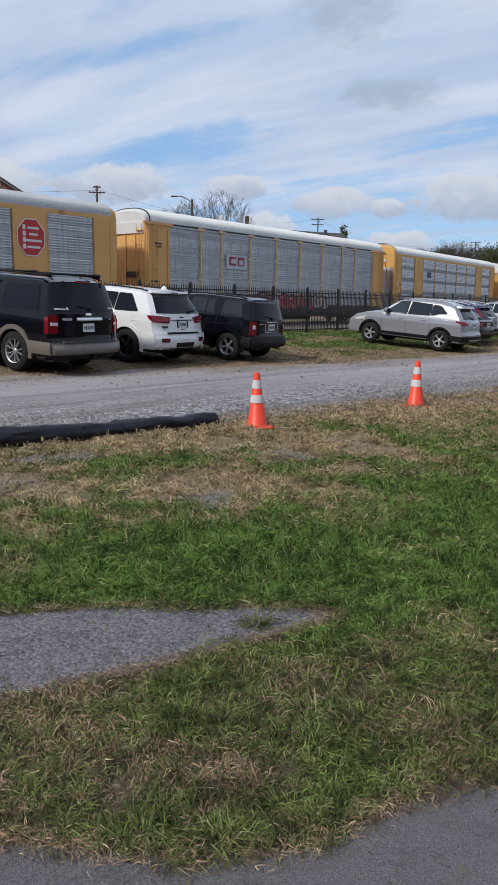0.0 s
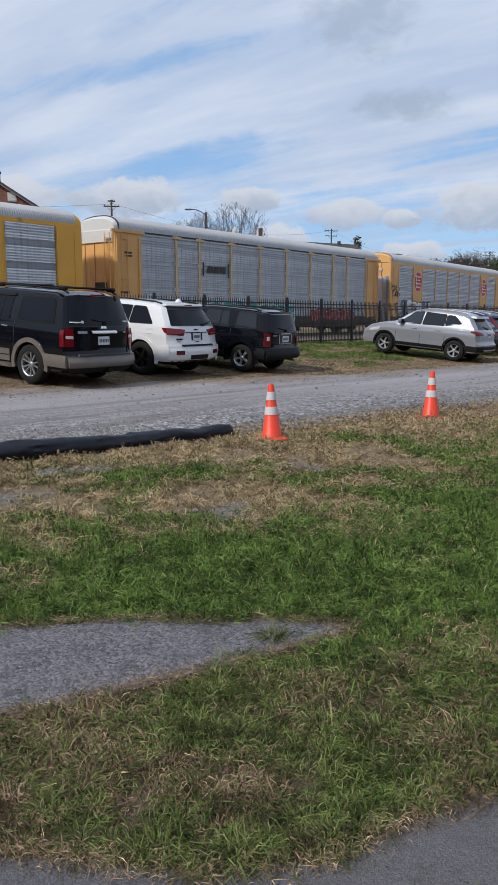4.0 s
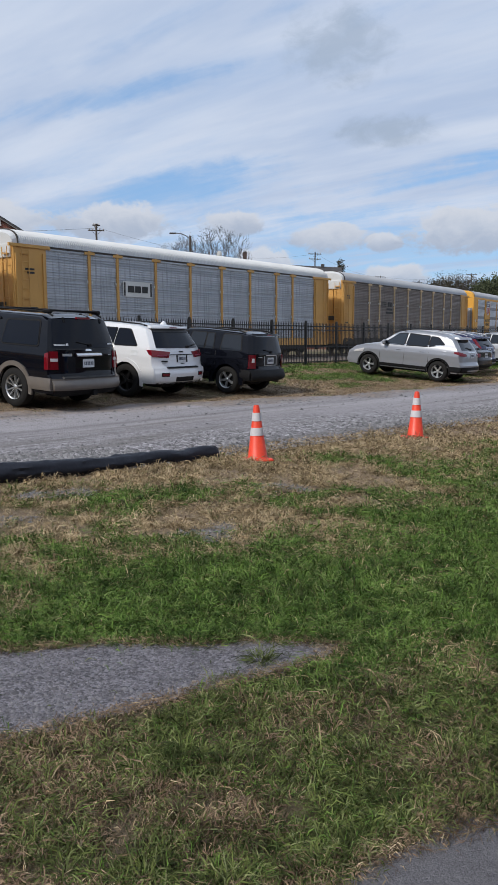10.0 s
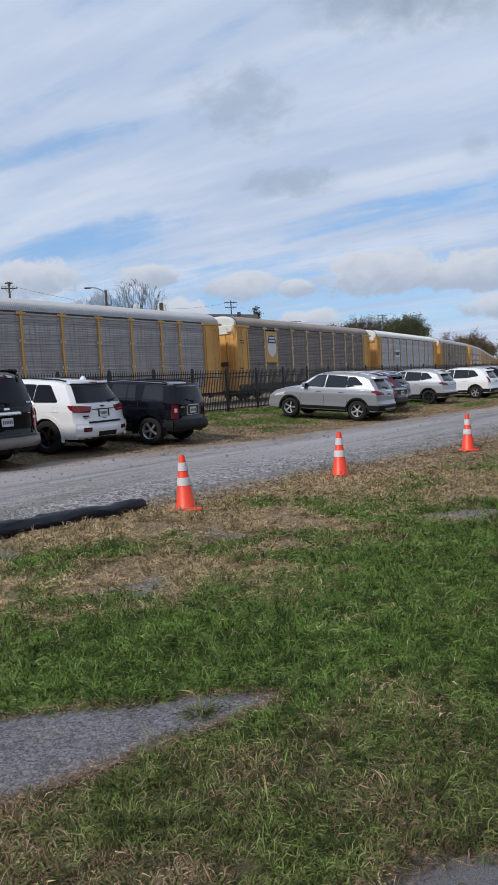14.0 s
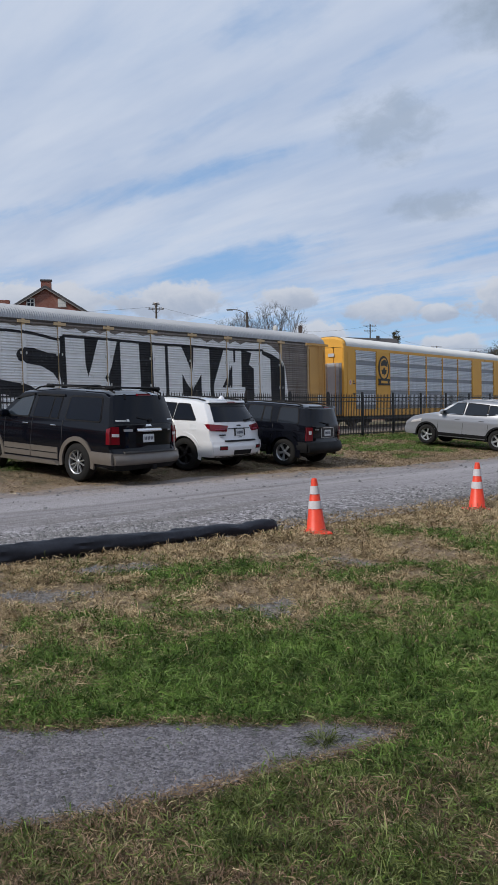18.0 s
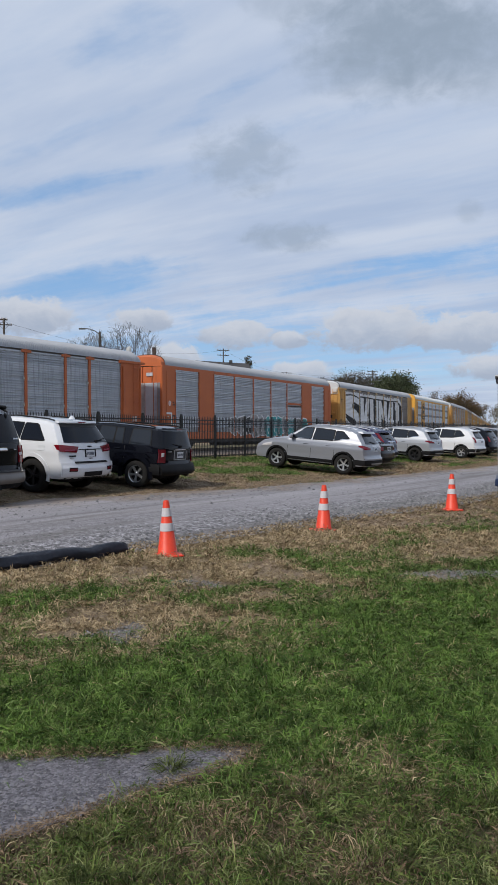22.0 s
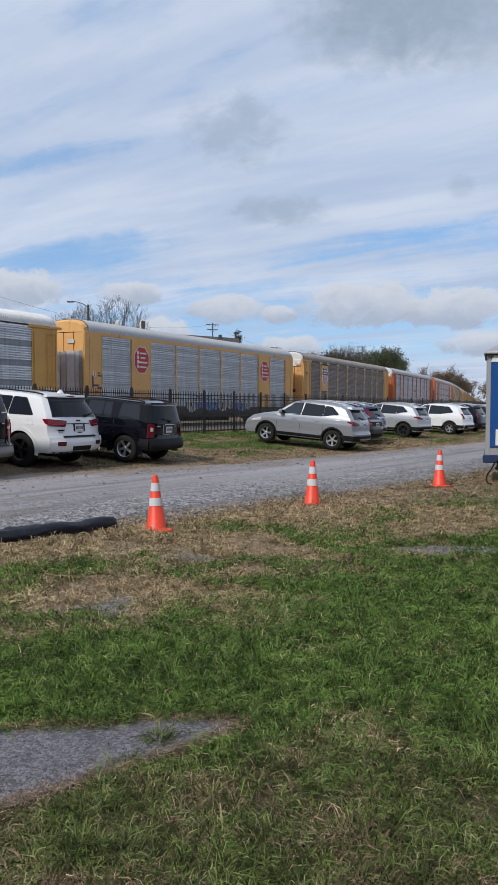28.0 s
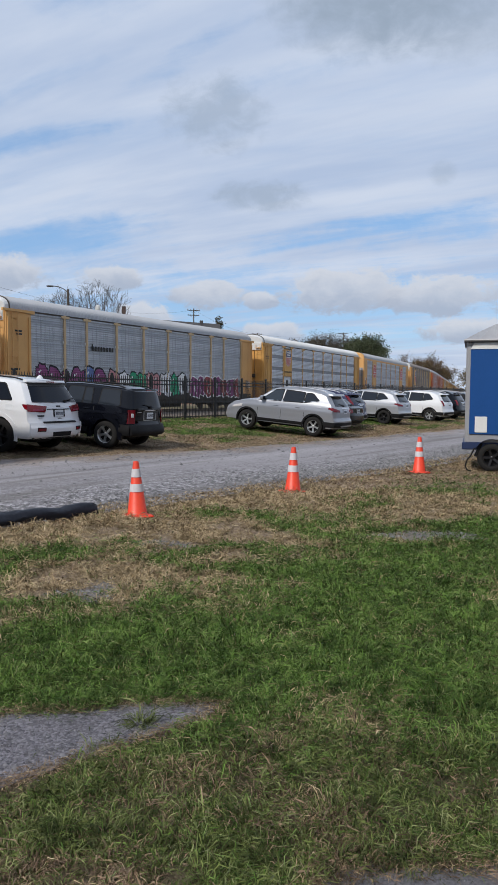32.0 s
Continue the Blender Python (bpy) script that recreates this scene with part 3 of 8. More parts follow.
def build_ground():
    us = [-900, -300, -80, -30, -12, -6, -3] + [i * 0.2 for i in range(-10, 121)] + [25, 26, 27, 28, 30, 34, 38, 45, 60, 90, 140, 220, 320, 600, 1500, 3800]
    ss = [-2500, -900, -400, -200, -100, -60, -35, -20] + [i * 0.25 for i in range(-40, 170)] + [43 + i for i in range(20)] + [66, 72, 80, 95, 115, 140, 180, 240, 340, 520, 900, 2000, 3900]
    rows = []
    for s in ss:
        row = []
        for u in us:
            z = rise(u)
            if -4 < u < 24 and -15 < s < 70:
                z += 0.006 * noise.noise((s * 0.5, u * 0.5, 0.0)) + 0.003 * noise.noise((s * 2.1, u * 2.1, 4.0))
            row.append((*plan(s, u), z - 0.012))
        rows.append(row)
    ob = part("ground", Geo().sheet(rows), M["earth"], smooth=True)
    me = ob.data
    co = np.zeros(len(me.vertices) * 3, np.float32)
    me.vertices.foreach_get("co", co)
    co = co.reshape(-1, 3)
    at = me.attributes.new("dryness", "FLOAT", "POINT")
    at.data.foreach_set("value", dryness(co[:, 0].astype(float), co[:, 1].astype(float)).astype(np.float32))
    tagged(ob, "patchy green and straw coloured grass ground", "ground", kind="structure")


def edge_noise(s, k):
    return 0.28 * noise.noise((s * 0.7, k, 0.0)) + 0.12 * noise.noise((s * 2.7, k, 3.0)) + 0.05 * noise.noise((s * 7.0, k, 9.0))


def build_road():
    rows, across = [], []
    s = -60.0
    while s < 145:
        a = lerp_list(ROAD_NEAR, s) + edge_noise(s, 1.0)
        b = lerp_list(ROAD_FAR, s) + edge_noise(s, 7.0)
        row = []
        for i in range(25):
            u = a + (b - a) * i / 24
            e = min(i, 24 - i) / 24
            z = rise(u) + 0.004 + 0.03 * math.sin(e * math.pi) + 0.012 * noise.noise((s * 0.6, u * 0.9, 2.0))
            row.append((*plan(s, u), z))
            across.append(i / 24)
        rows.append(row)
        s += 0.25 if -14 < s < 45 else 1.5
    ob = part("road", Geo().sheet(rows), M["gravel"], smooth=True)
    at = ob.data.attributes.new("across", "FLOAT", "POINT")
    at.data.foreach_set("value", across)
    tagged(ob, "grey gravel lane with worn dusty wheel tracks", "road", kind="structure")


def blob_sheet(name, outline, material, label, z=-0.002, wob=0.07, seed=0.0):
    """A flat irregular patch lying on the ground, from a rough outline in x, y."""
    pts = []
    for (ax, ay), (bx, by) in zip(outline, outline[1:] + outline[:1]):
        n = max(2, int(math.hypot(bx - ax, by - ay) / 0.05))
        for i in range(n):
            x, y = ax + (bx - ax) * i / n, ay + (by - ay) * i / n
            w = noise.noise_vector((x * 2.3, y * 2.3, seed)) * wob + noise.noise_vector((x * 9, y * 9, seed)) * wob * 0.35
            pts.append((x + w.x, y + w.y))
    bm = bmesh.new()
    f = bm.faces.new([bm.verts.new((x, y, ground_z(x, y) + z)) for x, y in pts])
    bmesh.ops.triangulate(bm, faces=[f])
    me = bpy.data.meshes.new(name)
    bm.to_mesh(me)
    bm.free()
    ob = part(name, me, material)
    return tagged(ob, label, "ground", kind="structure")


PATCH_A = [(-6.0, 2.3), (-3.0, 2.42), (-1.5, 2.66), (-1.0, 2.87), (-0.45, 3.17), (-0.1, 3.39), (0.30, 3.60), (0.50, 3.84), (0.1, 3.92), (-0.35, 3.88), (-0.75, 3.90), (-1.3, 3.78), (-3.0, 3.86), (-6.0, 4.2)]
PATCH_B = [(-9.0, -6.0), (-9.0, 1.98), (-3, 2.06), (-0.9, 2.12), (-0.2, 2.0), (0.18, 2.06), (0.5, 2.26), (0.84, 2.40), (1.3, 2.33), (1.9, 2.02), (2.6, 1.95), (6, 1.4), (11.0, -1.0), (11.0, -6.0)]
SMALL_PATCHES = [
    [(0.0, 7.95), (0.5, 7.9), (0.75, 8.15), (0.35, 8.4), (-0.1, 8.25)],
    [(-0.62, 5.95), (-0.3, 5.85), (0.0, 6.2), (0.02, 6.65), (-0.3, 6.55), (-0.6, 6.2)],
    [(-2.3, 7.6), (-1.6, 7.7), (-1.2, 8.0), (-1.7, 8.1), (-2.4, 7.9)],
    [(-2.9, 6.5), (-2.2, 6.4), (-1.9, 6.7), (-2.5, 6.9), (-3.0, 6.8)],
    [(-2.5, 4.9), (-2.0, 4.85), (-1.8, 5.1), (-2.2, 5.2), (-2.6, 5.1)],
    [(2.5, 8.3), (3.3, 8.6), (3.98, 8.35), (3.9, 7.9), (3.3, 7.95), (2.7, 8.1)],
    [(1.6, 3.1), (1.85, 3.05), (1.95, 3.25), (1.7, 3.35)],
]
build_ground()
build_road()
blob_sheet("gravel_patch", PATCH_A, M["tarmac"], "bare grey patch of old gravel in the lawn", seed=1.0)
blob_sheet("pavement", PATCH_B, M["tarmac_dark"], "worn grey tarmac at the edge of the lawn", seed=2.0)
for i_, pt_ in enumerate(SMALL_PATCHES):
    blob_sheet("bare_patch", pt_, M["stone"], "small bare stony patch in thin dry grass", seed=3.0 + i_, wob=0.22, z=-0.006)


# ---------- railway ----------
TRACK_U, RAIL_Z, CURVE, CURVE_S, CURVE_END = 32.15, 0.50, 0.00182, 30.0, 162.0


def rail_pose(s, z=RAIL_Z, side=0.0):
    """The track at s metres along it: straight, then a long left-hand bend, then straight."""
    ss = min(max(s - CURVE_S, 0.0), CURVE_END - CURVE_S)
    a = CURVE * ss
    p = ALONG * min(s, CURVE_S) + ACROSS * TRACK_U
    if ss > 0:
        p = p + ALONG * (math.sin(a) / CURVE) + ACROSS * ((1 - math.cos(a)) / CURVE)
    h = HEAD - a
    p = p + Vector((math.sin(h), math.cos(h))) * max(s - CURVE_END, 0.0)
    left = Vector((-math.cos(h), math.sin(h)))
    p = p + left * side
    return p.x, p.y, z, 90 - math.degrees(h)


def build_railway():
    rows = []
    s = -120.0
    while s <= 900:
        row = []
        for side, z in ((-4.4, 0.18), (-2.6, 0.30), (-1.7, 0.36), (0, 0.37), (1.7, 0.36), (2.6, 0.28), (4.4, 0.16)):
            x, y, _, _ = rail_pose(s, 0, side)
            row.append((x, y, z + 0.03 * noise.noise((s * 0.9, side, 0))))
        rows.append(row)
        s += 2.0
    tagged(part("track_bed", Geo().sheet(rows), M["ballast"]), "brown crushed stone railway ballast", "track bed", kind="structure")
    tr = thing("railway_track", "steel rails on dark wooden sleepers in brown ballast", "railway track")
    for side in (-0.75, 0.75):
        g = Geo()
        ring = []
        s = -120.0
        while s <= 900:
            row = []
            for dy, z in ((-0.07, 0.34), (-0.02, 0.37), (-0.02, 0.44), (-0.035, 0.46), (-0.035, 0.5), (0.035, 0.5), (0.035, 0.46), (0.02, 0.44), (0.02, 0.37), (0.07, 0.34)):
                x, y, _, _ = rail_pose(s, 0, side + dy)
                row.append((x, y, z))
            ring.append(row)
            s += 8.0
        part("rail", g.sheet(ring), M["steel"], tr)
    sleeper = Geo().box((0, 0, 0), (0.22, 2.6, 0.16)).mesh("sleeper")
    for i in range(150):
        x, y, _, yaw = rail_pose(-12 + i * 0.56, 0, random.uniform(-0.04, 0.04))
        part("sleeper", sleeper, M["tie"], tr, at=pose(x, y, 0.31, 0, 0, yaw + random.uniform(-1, 1)))


build_railway()

# ---------- autorack wagons ----------
HALF, LEN = 1.55, 26.44
Z_SILL, Z_PAN, Z_TOP, Z_EAVE, Z_CROWN = 0.72, 1.22, 5.30, 5.45, 6.20
POSTED = [("end", 1.73), ("p", 2.70), ("n", 1.86), ("p", 2.77), ("p", 2.77), ("p", 2.77), ("p", 2.77), ("p", 2.77), ("n", 1.86), ("p", 2.70), ("end", 1.73)]
FRAMED = [("end", 1.50), ("p", 2.75), ("solid", 1.9), ("p", 2.83), ("p", 2.83), ("p", 2.83), ("p", 2.83), ("p", 2.83), ("solid", 1.9), ("p", 2.75), ("end", 1.50)]


def corrugated(width, z0, z1, y, bands=3, n=8, deep=0.085):
    """A panel of horizontal ribs with flat seams between its tiers."""
    prof = []
    tier = (z1 - z0) / bands
    for b in range(bands):
        zb = z0 + b * tier
        prof += [(zb, -0.09), (zb + 0.050, -0.09), (zb + 0.052, 0.0)]
        pitch = (tier - 0.11) / n
        for i in range(n):
            z = zb + 0.055 + i * pitch
            prof += [(z, 0.0), (z + pitch * 0.38, 0.0), (z + pitch * 0.44, deep), (z + pitch * 0.68, deep), (z + pitch * 0.96, 0.0)]
        prof += [(zb + tier - 0.05, 0.0)]
    prof.append((z1, 0.0))
    w = width / 2
    g = Geo().sheet([[(-w, y - d, z) for z, d in prof], [(w, y - d, z) for z, d in prof]])
    g.sheet([[(-w, y, z0), (w, y, z0)], [(-w, y + 0.03, z0), (w, y + 0.03, z0)], [(-w, y + 0.03, z1), (w, y + 0.03, z1)], [(-w, y, z1), (w, y, z1)]])
    return g


def tiered(width, z0, z1, y, tiers=4, n=6, deep=0.09):
    """Tiers of bold ribs, each followed by a smooth band: the ribs, and the bands as a mesh of their own."""
    tier = (z1 - z0) / tiers
    w = width / 2
    g, flat = Geo(), Geo()
    for b in range(tiers):
        zb = z0 + b * tier + tier * 0.28
        top = z0 + (b + 1) * tier
        pitch = (top - zb) / n
        prof = []
        for i in range(n):
            z = zb + i * pitch
            prof += [(z, 0.0), (z + pitch * 0.20, 0.0), (z + pitch * 0.24, deep), (z + pitch * 0.38, deep), (z + pitch * 0.98, 0.0)]
        prof.append((top, 0.0))
        g.sheet([[(-w, y - d, z) for z, d in prof], [(w, y - d, z) for z, d in prof]])
        flat.box((0, y - 0.02, zb - tier * 0.14), (width, 0.05, tier * 0.28 - 0.01))
    return g, flat


WAGON = {}


def wagon_meshes():
    y = -HALF
    for w in (2.70, 1.86, 2.77):
        WAGON["pan%.2f" % w] = corrugated(w - 0.16, Z_PAN, Z_TOP, y + 0.05, 3, 10, 0.038).mesh("panel")
    for w in (2.75, 2.83, 2.70, 1.86, 2.77):
        ribs, flat = tiered(w - 0.12, Z_PAN, Z_TOP, y + 0.05)
        WAGON["rib%.2f" % w], WAGON["band%.2f" % w] = ribs.mesh("panel"), flat.mesh("smooth_band")
    WAGON["clip"] = Geo().box((0, y + 0.01, 0.02), (0.07, 0.07, 0.13), bevel=0.01).mesh("clip")
    WAGON["pan_short"] = corrugated(1.86 - 0.16, Z_PAN, 2.75, y + 0.05, 1, 11, 0.038).mesh("panel")
    WAGON["post"] = Geo().box((0, y + 0.02, (Z_PAN + Z_TOP) / 2 + 0.02), (0.17, 0.11, Z_TOP - Z_PAN + 0.3), bevel=0.015).box((0, y - 0.045, Z_TOP + 0.05), (0.62, 0.06, 0.13)).mesh("post")
    WAGON["seam"] = Geo().box((0, y + 0.0, (Z_PAN + Z_TOP) / 2), (0.11, 0.10, Z_TOP - Z_PAN)).mesh("post")
    # roof: ribbed sheets bent over the car
    g = Geo()
    prof = []
    for i in range(15):
        a = math.pi * i / 14
        yy = -math.cos(a)
        prof.append((HALF * 1.0 * (abs(yy) ** 0.8) * (1 if yy > 0 else -1), Z_EAVE + (Z_CROWN - Z_EAVE) * (math.sin(a) ** 0.75)))
    rows = []
    n = 420
    for i in range(n + 1):
        x = -LEN / 2 + 0.35 + (LEN - 0.7) * i / n
        k = 0.0 if i % 2 else 0.036
        rows.append([(x, yy * (1 + k * 0.4), z + k) for yy, z in prof])
    g.sheet(rows)
    WAGON["roof"] = g.mesh("roof", True)
    # the domed hood at each end
    g = Geo()
    rows = []
    for j in range(5):
        f = j / 4
        x = LEN / 2 - 0.36 + 0.36 * f
        drop = 0.16 * f * f
        rows.append([(x, yy, z - drop * (0.3 + 0.7 * (z - Z_EAVE) / (Z_CROWN - Z_EAVE))) for yy, z in prof])
    rows.append([(LEN / 2, 0.0, Z_EAVE) for _ in prof])
    g.sheet(rows)
    WAGON["hood"] = g.mesh("hood")
    WAGON["hood_strip"] = Geo().sweep([(LEN / 2 - 0.30, yy * 1.01, z + 0.012) for yy, z in prof], 0.035, 6).mesh("hood_strip")
    # flush side frame
    g = Geo()
    g.box((0, y + 0.06, Z_EAVE - 0.07), (LEN - 0.1, 0.16, 0.2))
    WAGON["top_rail"] = g.mesh("top_rail")
    # solid dark strip drawn in place of the shaded gap below the roof
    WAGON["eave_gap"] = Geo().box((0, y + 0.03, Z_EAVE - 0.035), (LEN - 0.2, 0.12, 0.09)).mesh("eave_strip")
    WAGON["side_sill"] = Geo().box((0, y + 0.02, (Z_SILL + Z_PAN) / 2 - 0.02), (LEN - 0.3, 0.18, Z_PAN - Z_SILL - 0.04), bevel=0.02).mesh("side_sill")
    WAGON["lower"] = Geo().box((0, y + 0.2, Z_SILL - 0.12), (LEN - 6, 0.3, 0.3)).box((0, 0, Z_SILL - 0.02), (LEN - 0.4, 2.3, 0.3)).box((0, 0, 0.42), (9.0, 0.9, 0.45)).mesh("underframe")
    WAGON["stake"] = Geo().box((0, y + 0.14, Z_SILL - 0.16), (0.2, 0.2, 0.34)).mesh("stake_pocket")
    WAGON["far_side"] = Geo().box((0, HALF - 0.03, (Z_SILL + Z_EAVE) / 2), (LEN - 0.1, 0.06, Z_EAVE - Z_SILL)).mesh("far_side")
    WAGON["deck"] = Geo().box((0, 0, Z_PAN - 0.05), (LEN - 0.2, 2.9, 0.08)).box((0, 0, 3.2), (LEN - 0.4, 2.9, 0.08)).mesh("deck")
    for w, key in ((1.73, "end_posted"), (1.50, "end_framed")):
        g = Geo()
        g.box((0, y + 0.03, (Z_SILL + Z_EAVE) / 2), (w, 0.14, Z_EAVE - Z_SILL), bevel=0.03)
        if key == "end_posted":
            g.box((w / 2 - 0.09, y - 0.05, 3.1), (0.14, 0.12, 4.0))
            g.box((-w / 2 + 0.12, y - 0.05, 3.1), (0.08, 0.10, 4.0))
            g.box((0.0, y - 0.06, Z_EAVE - 0.06), (w + 0.5, 0.10, 0.14))
        else:
            g.box((-0.3, y - 0.045, 3.0), (0.05, 0.05, 4.2))
            g.box((w / 2 - 0.05, y - 0.045, 3.0), (0.06, 0.05, 4.2))
        WAGON[key] = g.mesh("end_panel")
    WAGON["solid"] = Geo().box((0, y + 0.04, (Z_PAN + Z_TOP) / 2), (1.9, 0.16, Z_TOP - Z_PAN), bevel=0.01).box((-0.92, y - 0.05, (Z_PAN + Z_TOP) / 2), (0.05, 0.03, Z_TOP - Z_PAN)).box((0.92, y - 0.05, (Z_PAN + Z_TOP) / 2), (0.05, 0.03, Z_TOP - Z_PAN)).mesh("logo_panel")
    WAGON["sign_panel"] = Geo().box((0, y - 0.01, 3.96), (1.70, 0.14, 2.40), bevel=0.01).mesh("logo_panel")
    # end doors: three upright leaves with a curved corner post
    for sgn, key in ((1, "door_f"), (-1, "door_r")):
        g = Geo()
        x = sgn * (LEN / 2 - 0.06)
        for k in range(4):
            g.box((x, -1.14 + 0.76 * k, (Z_SILL + Z_EAVE) / 2), (0.10, 0.70, Z_EAVE - Z_SILL - 0.1), bevel=0.03)
        for k in range(5):
            g.box((x + sgn * 0.06, -1.5 + 0.75 * k, (Z_SILL + Z_EAVE) / 2), (0.06, 0.05, Z_EAVE - Z_SILL - 0.2))
        WAGON[key] = g.mesh("end_door")
    g = Geo()
    for xx in (-0.19, 0.19):
        g.rod((xx, y - 0.12, 0.9), (xx, y - 0.12, Z_EAVE - 0.15), 0.022, n=6)
    for i in range(11):
        g.rod((-0.19, y - 0.12, 1.05 + i * 0.4), (0.19, y - 0.12, 1.05 + i * 0.4), 0.016, n=5)
    for z in (1.2, 3.0, 5.0):
        g.box((0.0, y - 0.07, z), (0.42, 0.10, 0.03))
    WAGON["ladder"] = g.mesh("ladder")
    # bogie
    g = Geo()
    for sy in (-1.0, 1.0):
        g.box((0, sy, 0.40), (1.9, 0.14, 0.22), bevel=0.05).box((0, sy, 0.52), (0.7, 0.16, 0.3), bevel=0.05)
        for xx in (-0.85, 0.85):
            g.box((xx, sy, 0.38), (0.3, 0.2, 0.3), bevel=0.05)
    g.box((0, 0, 0.5), (0.4, 2.0, 0.25))
    WAGON["frame"] = g.mesh("side_frame")
    rot = Matrix.Rotation(radians(90), 4, "X")
    g = Geo()
    for sy in (-0.75, 0.75):
        g.lathe([(0.04, -0.06), (0.2, -0.05), (0.36, -0.06), (0.40, -0.07), (0.40, 0.06), (0.36, 0.06), (0.2, 0.03), (0.04, 0.04)], 20, Matrix.Translation((0, sy, 0)) @ rot)
    g.rod((0, -0.9, 0), (0, 0.9, 0), 0.07)
    WAGON["wheelset"] = g.mesh("wheelset", True)
    WAGON["coupler"] = Geo().box((LEN / 2 + 0.2, 0, 0.75), (0.75, 0.25, 0.28), bevel=0.05).rod((LEN / 2, 0.5, 0.85), (LEN / 2 + 0.45, 0.35, 0.45), 0.03).mesh("coupler")
    WAGON["box"] = Geo().box((0, y - 0.075, 0), (0.44, 0.02, 0.5)).mesh("notice_box")


wagon_meshes()


SIDES = {}


def flat_side(geo, poly, x0, z0, depth, thick=0.012):
    """A flat painted shape on the wagon's near side; poly in metres, a to the rear-facing reader's right."""
    return geo.slab([(a, b) for a, b in poly], lambda a, b, d: (x0 + a, -HALF - depth - d, z0 + b), thick)


def octagon(r):
    return [(r * math.cos(radians(22.5 + 45 * i)) / 0.924, r * 1.12 * math.sin(radians(22.5 + 45 * i)) / 0.924) for i in range(8)]


def shield(w, h):
    return [(-0.5 * w, 0.36 * h), (-0.36 * w, 0.5 * h), (-0.18 * w, 0.43 * h), (0, 0.5 * h), (0.18 * w, 0.43 * h), (0.36 * w, 0.5 * h), (0.5 * w, 0.36 * h),
            (0.44 * w, 0.16 * h), (0.5 * w, -0.1 * h), (0.40 * w, -0.32 * h), (0.0, -0.5 * h), (-0.40 * w, -0.32 * h), (-0.5 * w, -0.1 * h), (-0.44 * w, 0.16 * h)]


def bar(a, b, w, h):
    return [(a - w / 2, b - h / 2), (a + w / 2, b - h / 2), (a + w / 2, b + h / 2), (a - w / 2, b + h / 2)]


def octagon_logo(wg, x, z, dep=0.07):
    lg = part("logo", flat_side(Geo(), octagon(0.70), x, z, dep), M["red"], wg, "red octagon emblem with white bars")
    part("border", flat_side(Geo(), octagon(0.745), x, z, dep - 0.006), M["white"], lg)
    for b, w in ((0.42, 0.62), (0.14, 0.48), (-0.14, 0.86), (-0.43, 0.70)):
        part("bar", flat_side(Geo(), bar(0.12, b, w, 0.10), x, z, dep + 0.012), M["white"], lg)
        part("bar", flat_side(Geo(), bar(-0.38, b + 0.02, 0.15, 0.21), x, z, dep + 0.012), M["white"], lg)


def shield_logo(wg, x, z, k=1.0, dep=0.085, stripes=True):
    lg = part("shield", flat_side(Geo(), shield(1.36 * k, 1.7 * k), x, z, dep), M["white"], wg, "white shield emblem with a navy top")
    top = [(a, b) for a, b in shield(1.28 * k, 1.62 * k) if b > 0.1 * k]
    top = [(-0.57 * k, 0.18 * k)] + sorted(top, key=lambda p: p[0]) + [(0.57 * k, 0.18 * k)]
    part("shield_top", flat_side(Geo(), top, x, z, dep + 0.012), M["navy"], lg)
    for b in (0.58, 0.36):
        part("bar", flat_side(Geo(), bar(0, b * k, 0.85 * k, 0.12 * k), x, z, dep + 0.024), M["white"], lg)
    if stripes:
        for i in range(5):
            a = (-0.46 + 0.23 * i) * k
            part("stripe", flat_side(Geo(), bar(a, (-0.22 + 0.07 * (2 - abs(i - 2)) * -1) * k, 0.11 * k, (0.66 + 0.1 * (2 - abs(i - 2))) * k), x, z, dep + 0.012), M["red"], lg)


def lettering(wg, body, x, z, size, material, dep=0.09):
    me = text_mesh(body, size, 0.004)
    ob = part("lettering", me, material, wg, at=Matrix.Translation((x, -HALF - dep, z)) @ pose(0, 0, 0, 90, 0, 0))
    return ob


def bars_block(wg, x, z, rows, material, dep=0.075, name="bar"):
    for a, b, w, h in rows:
        part(name, flat_side(Geo(), bar(a, b, w, h), x, z, dep), material, wg)


def spray_tag(wg, x, z, w, h, seed):
    """A quick scrawl of thin sprayed lines that nobody could read."""
    rnd = random.Random(seed)
    n = 6
    for i in range(n):
        a = x - w / 2 + w * (i + 0.3) / n
        b = z - 0.28 * h * i / n
        pts = [(a + rnd.uniform(-0.10, 0.10) * w, b + h * f + rnd.uniform(-0.12, 0.12) * h) for f in (0.5, 0.2, -0.1, -0.4)]
        if i % 2:
            pts = pts[:2] + [(a + 0.16 * w, b + 0.25 * h), (a + 0.13 * w, b - 0.1 * h)] + pts[2:]
        g = Geo()
        for (ax, az), (bx, bz) in zip(pts, pts[1:]):
            g.box(((ax + bx) / 2, -HALF - 0.066, (az + bz) / 2), (0.05, 0.008, math.hypot(bx - ax, bz - az) + 0.03), pose(0, 0, 0, 0, math.degrees(math.atan2(bx - ax, bz - az)), 0))
        part("graffiti_stroke", g, M["black_spray"], wg)


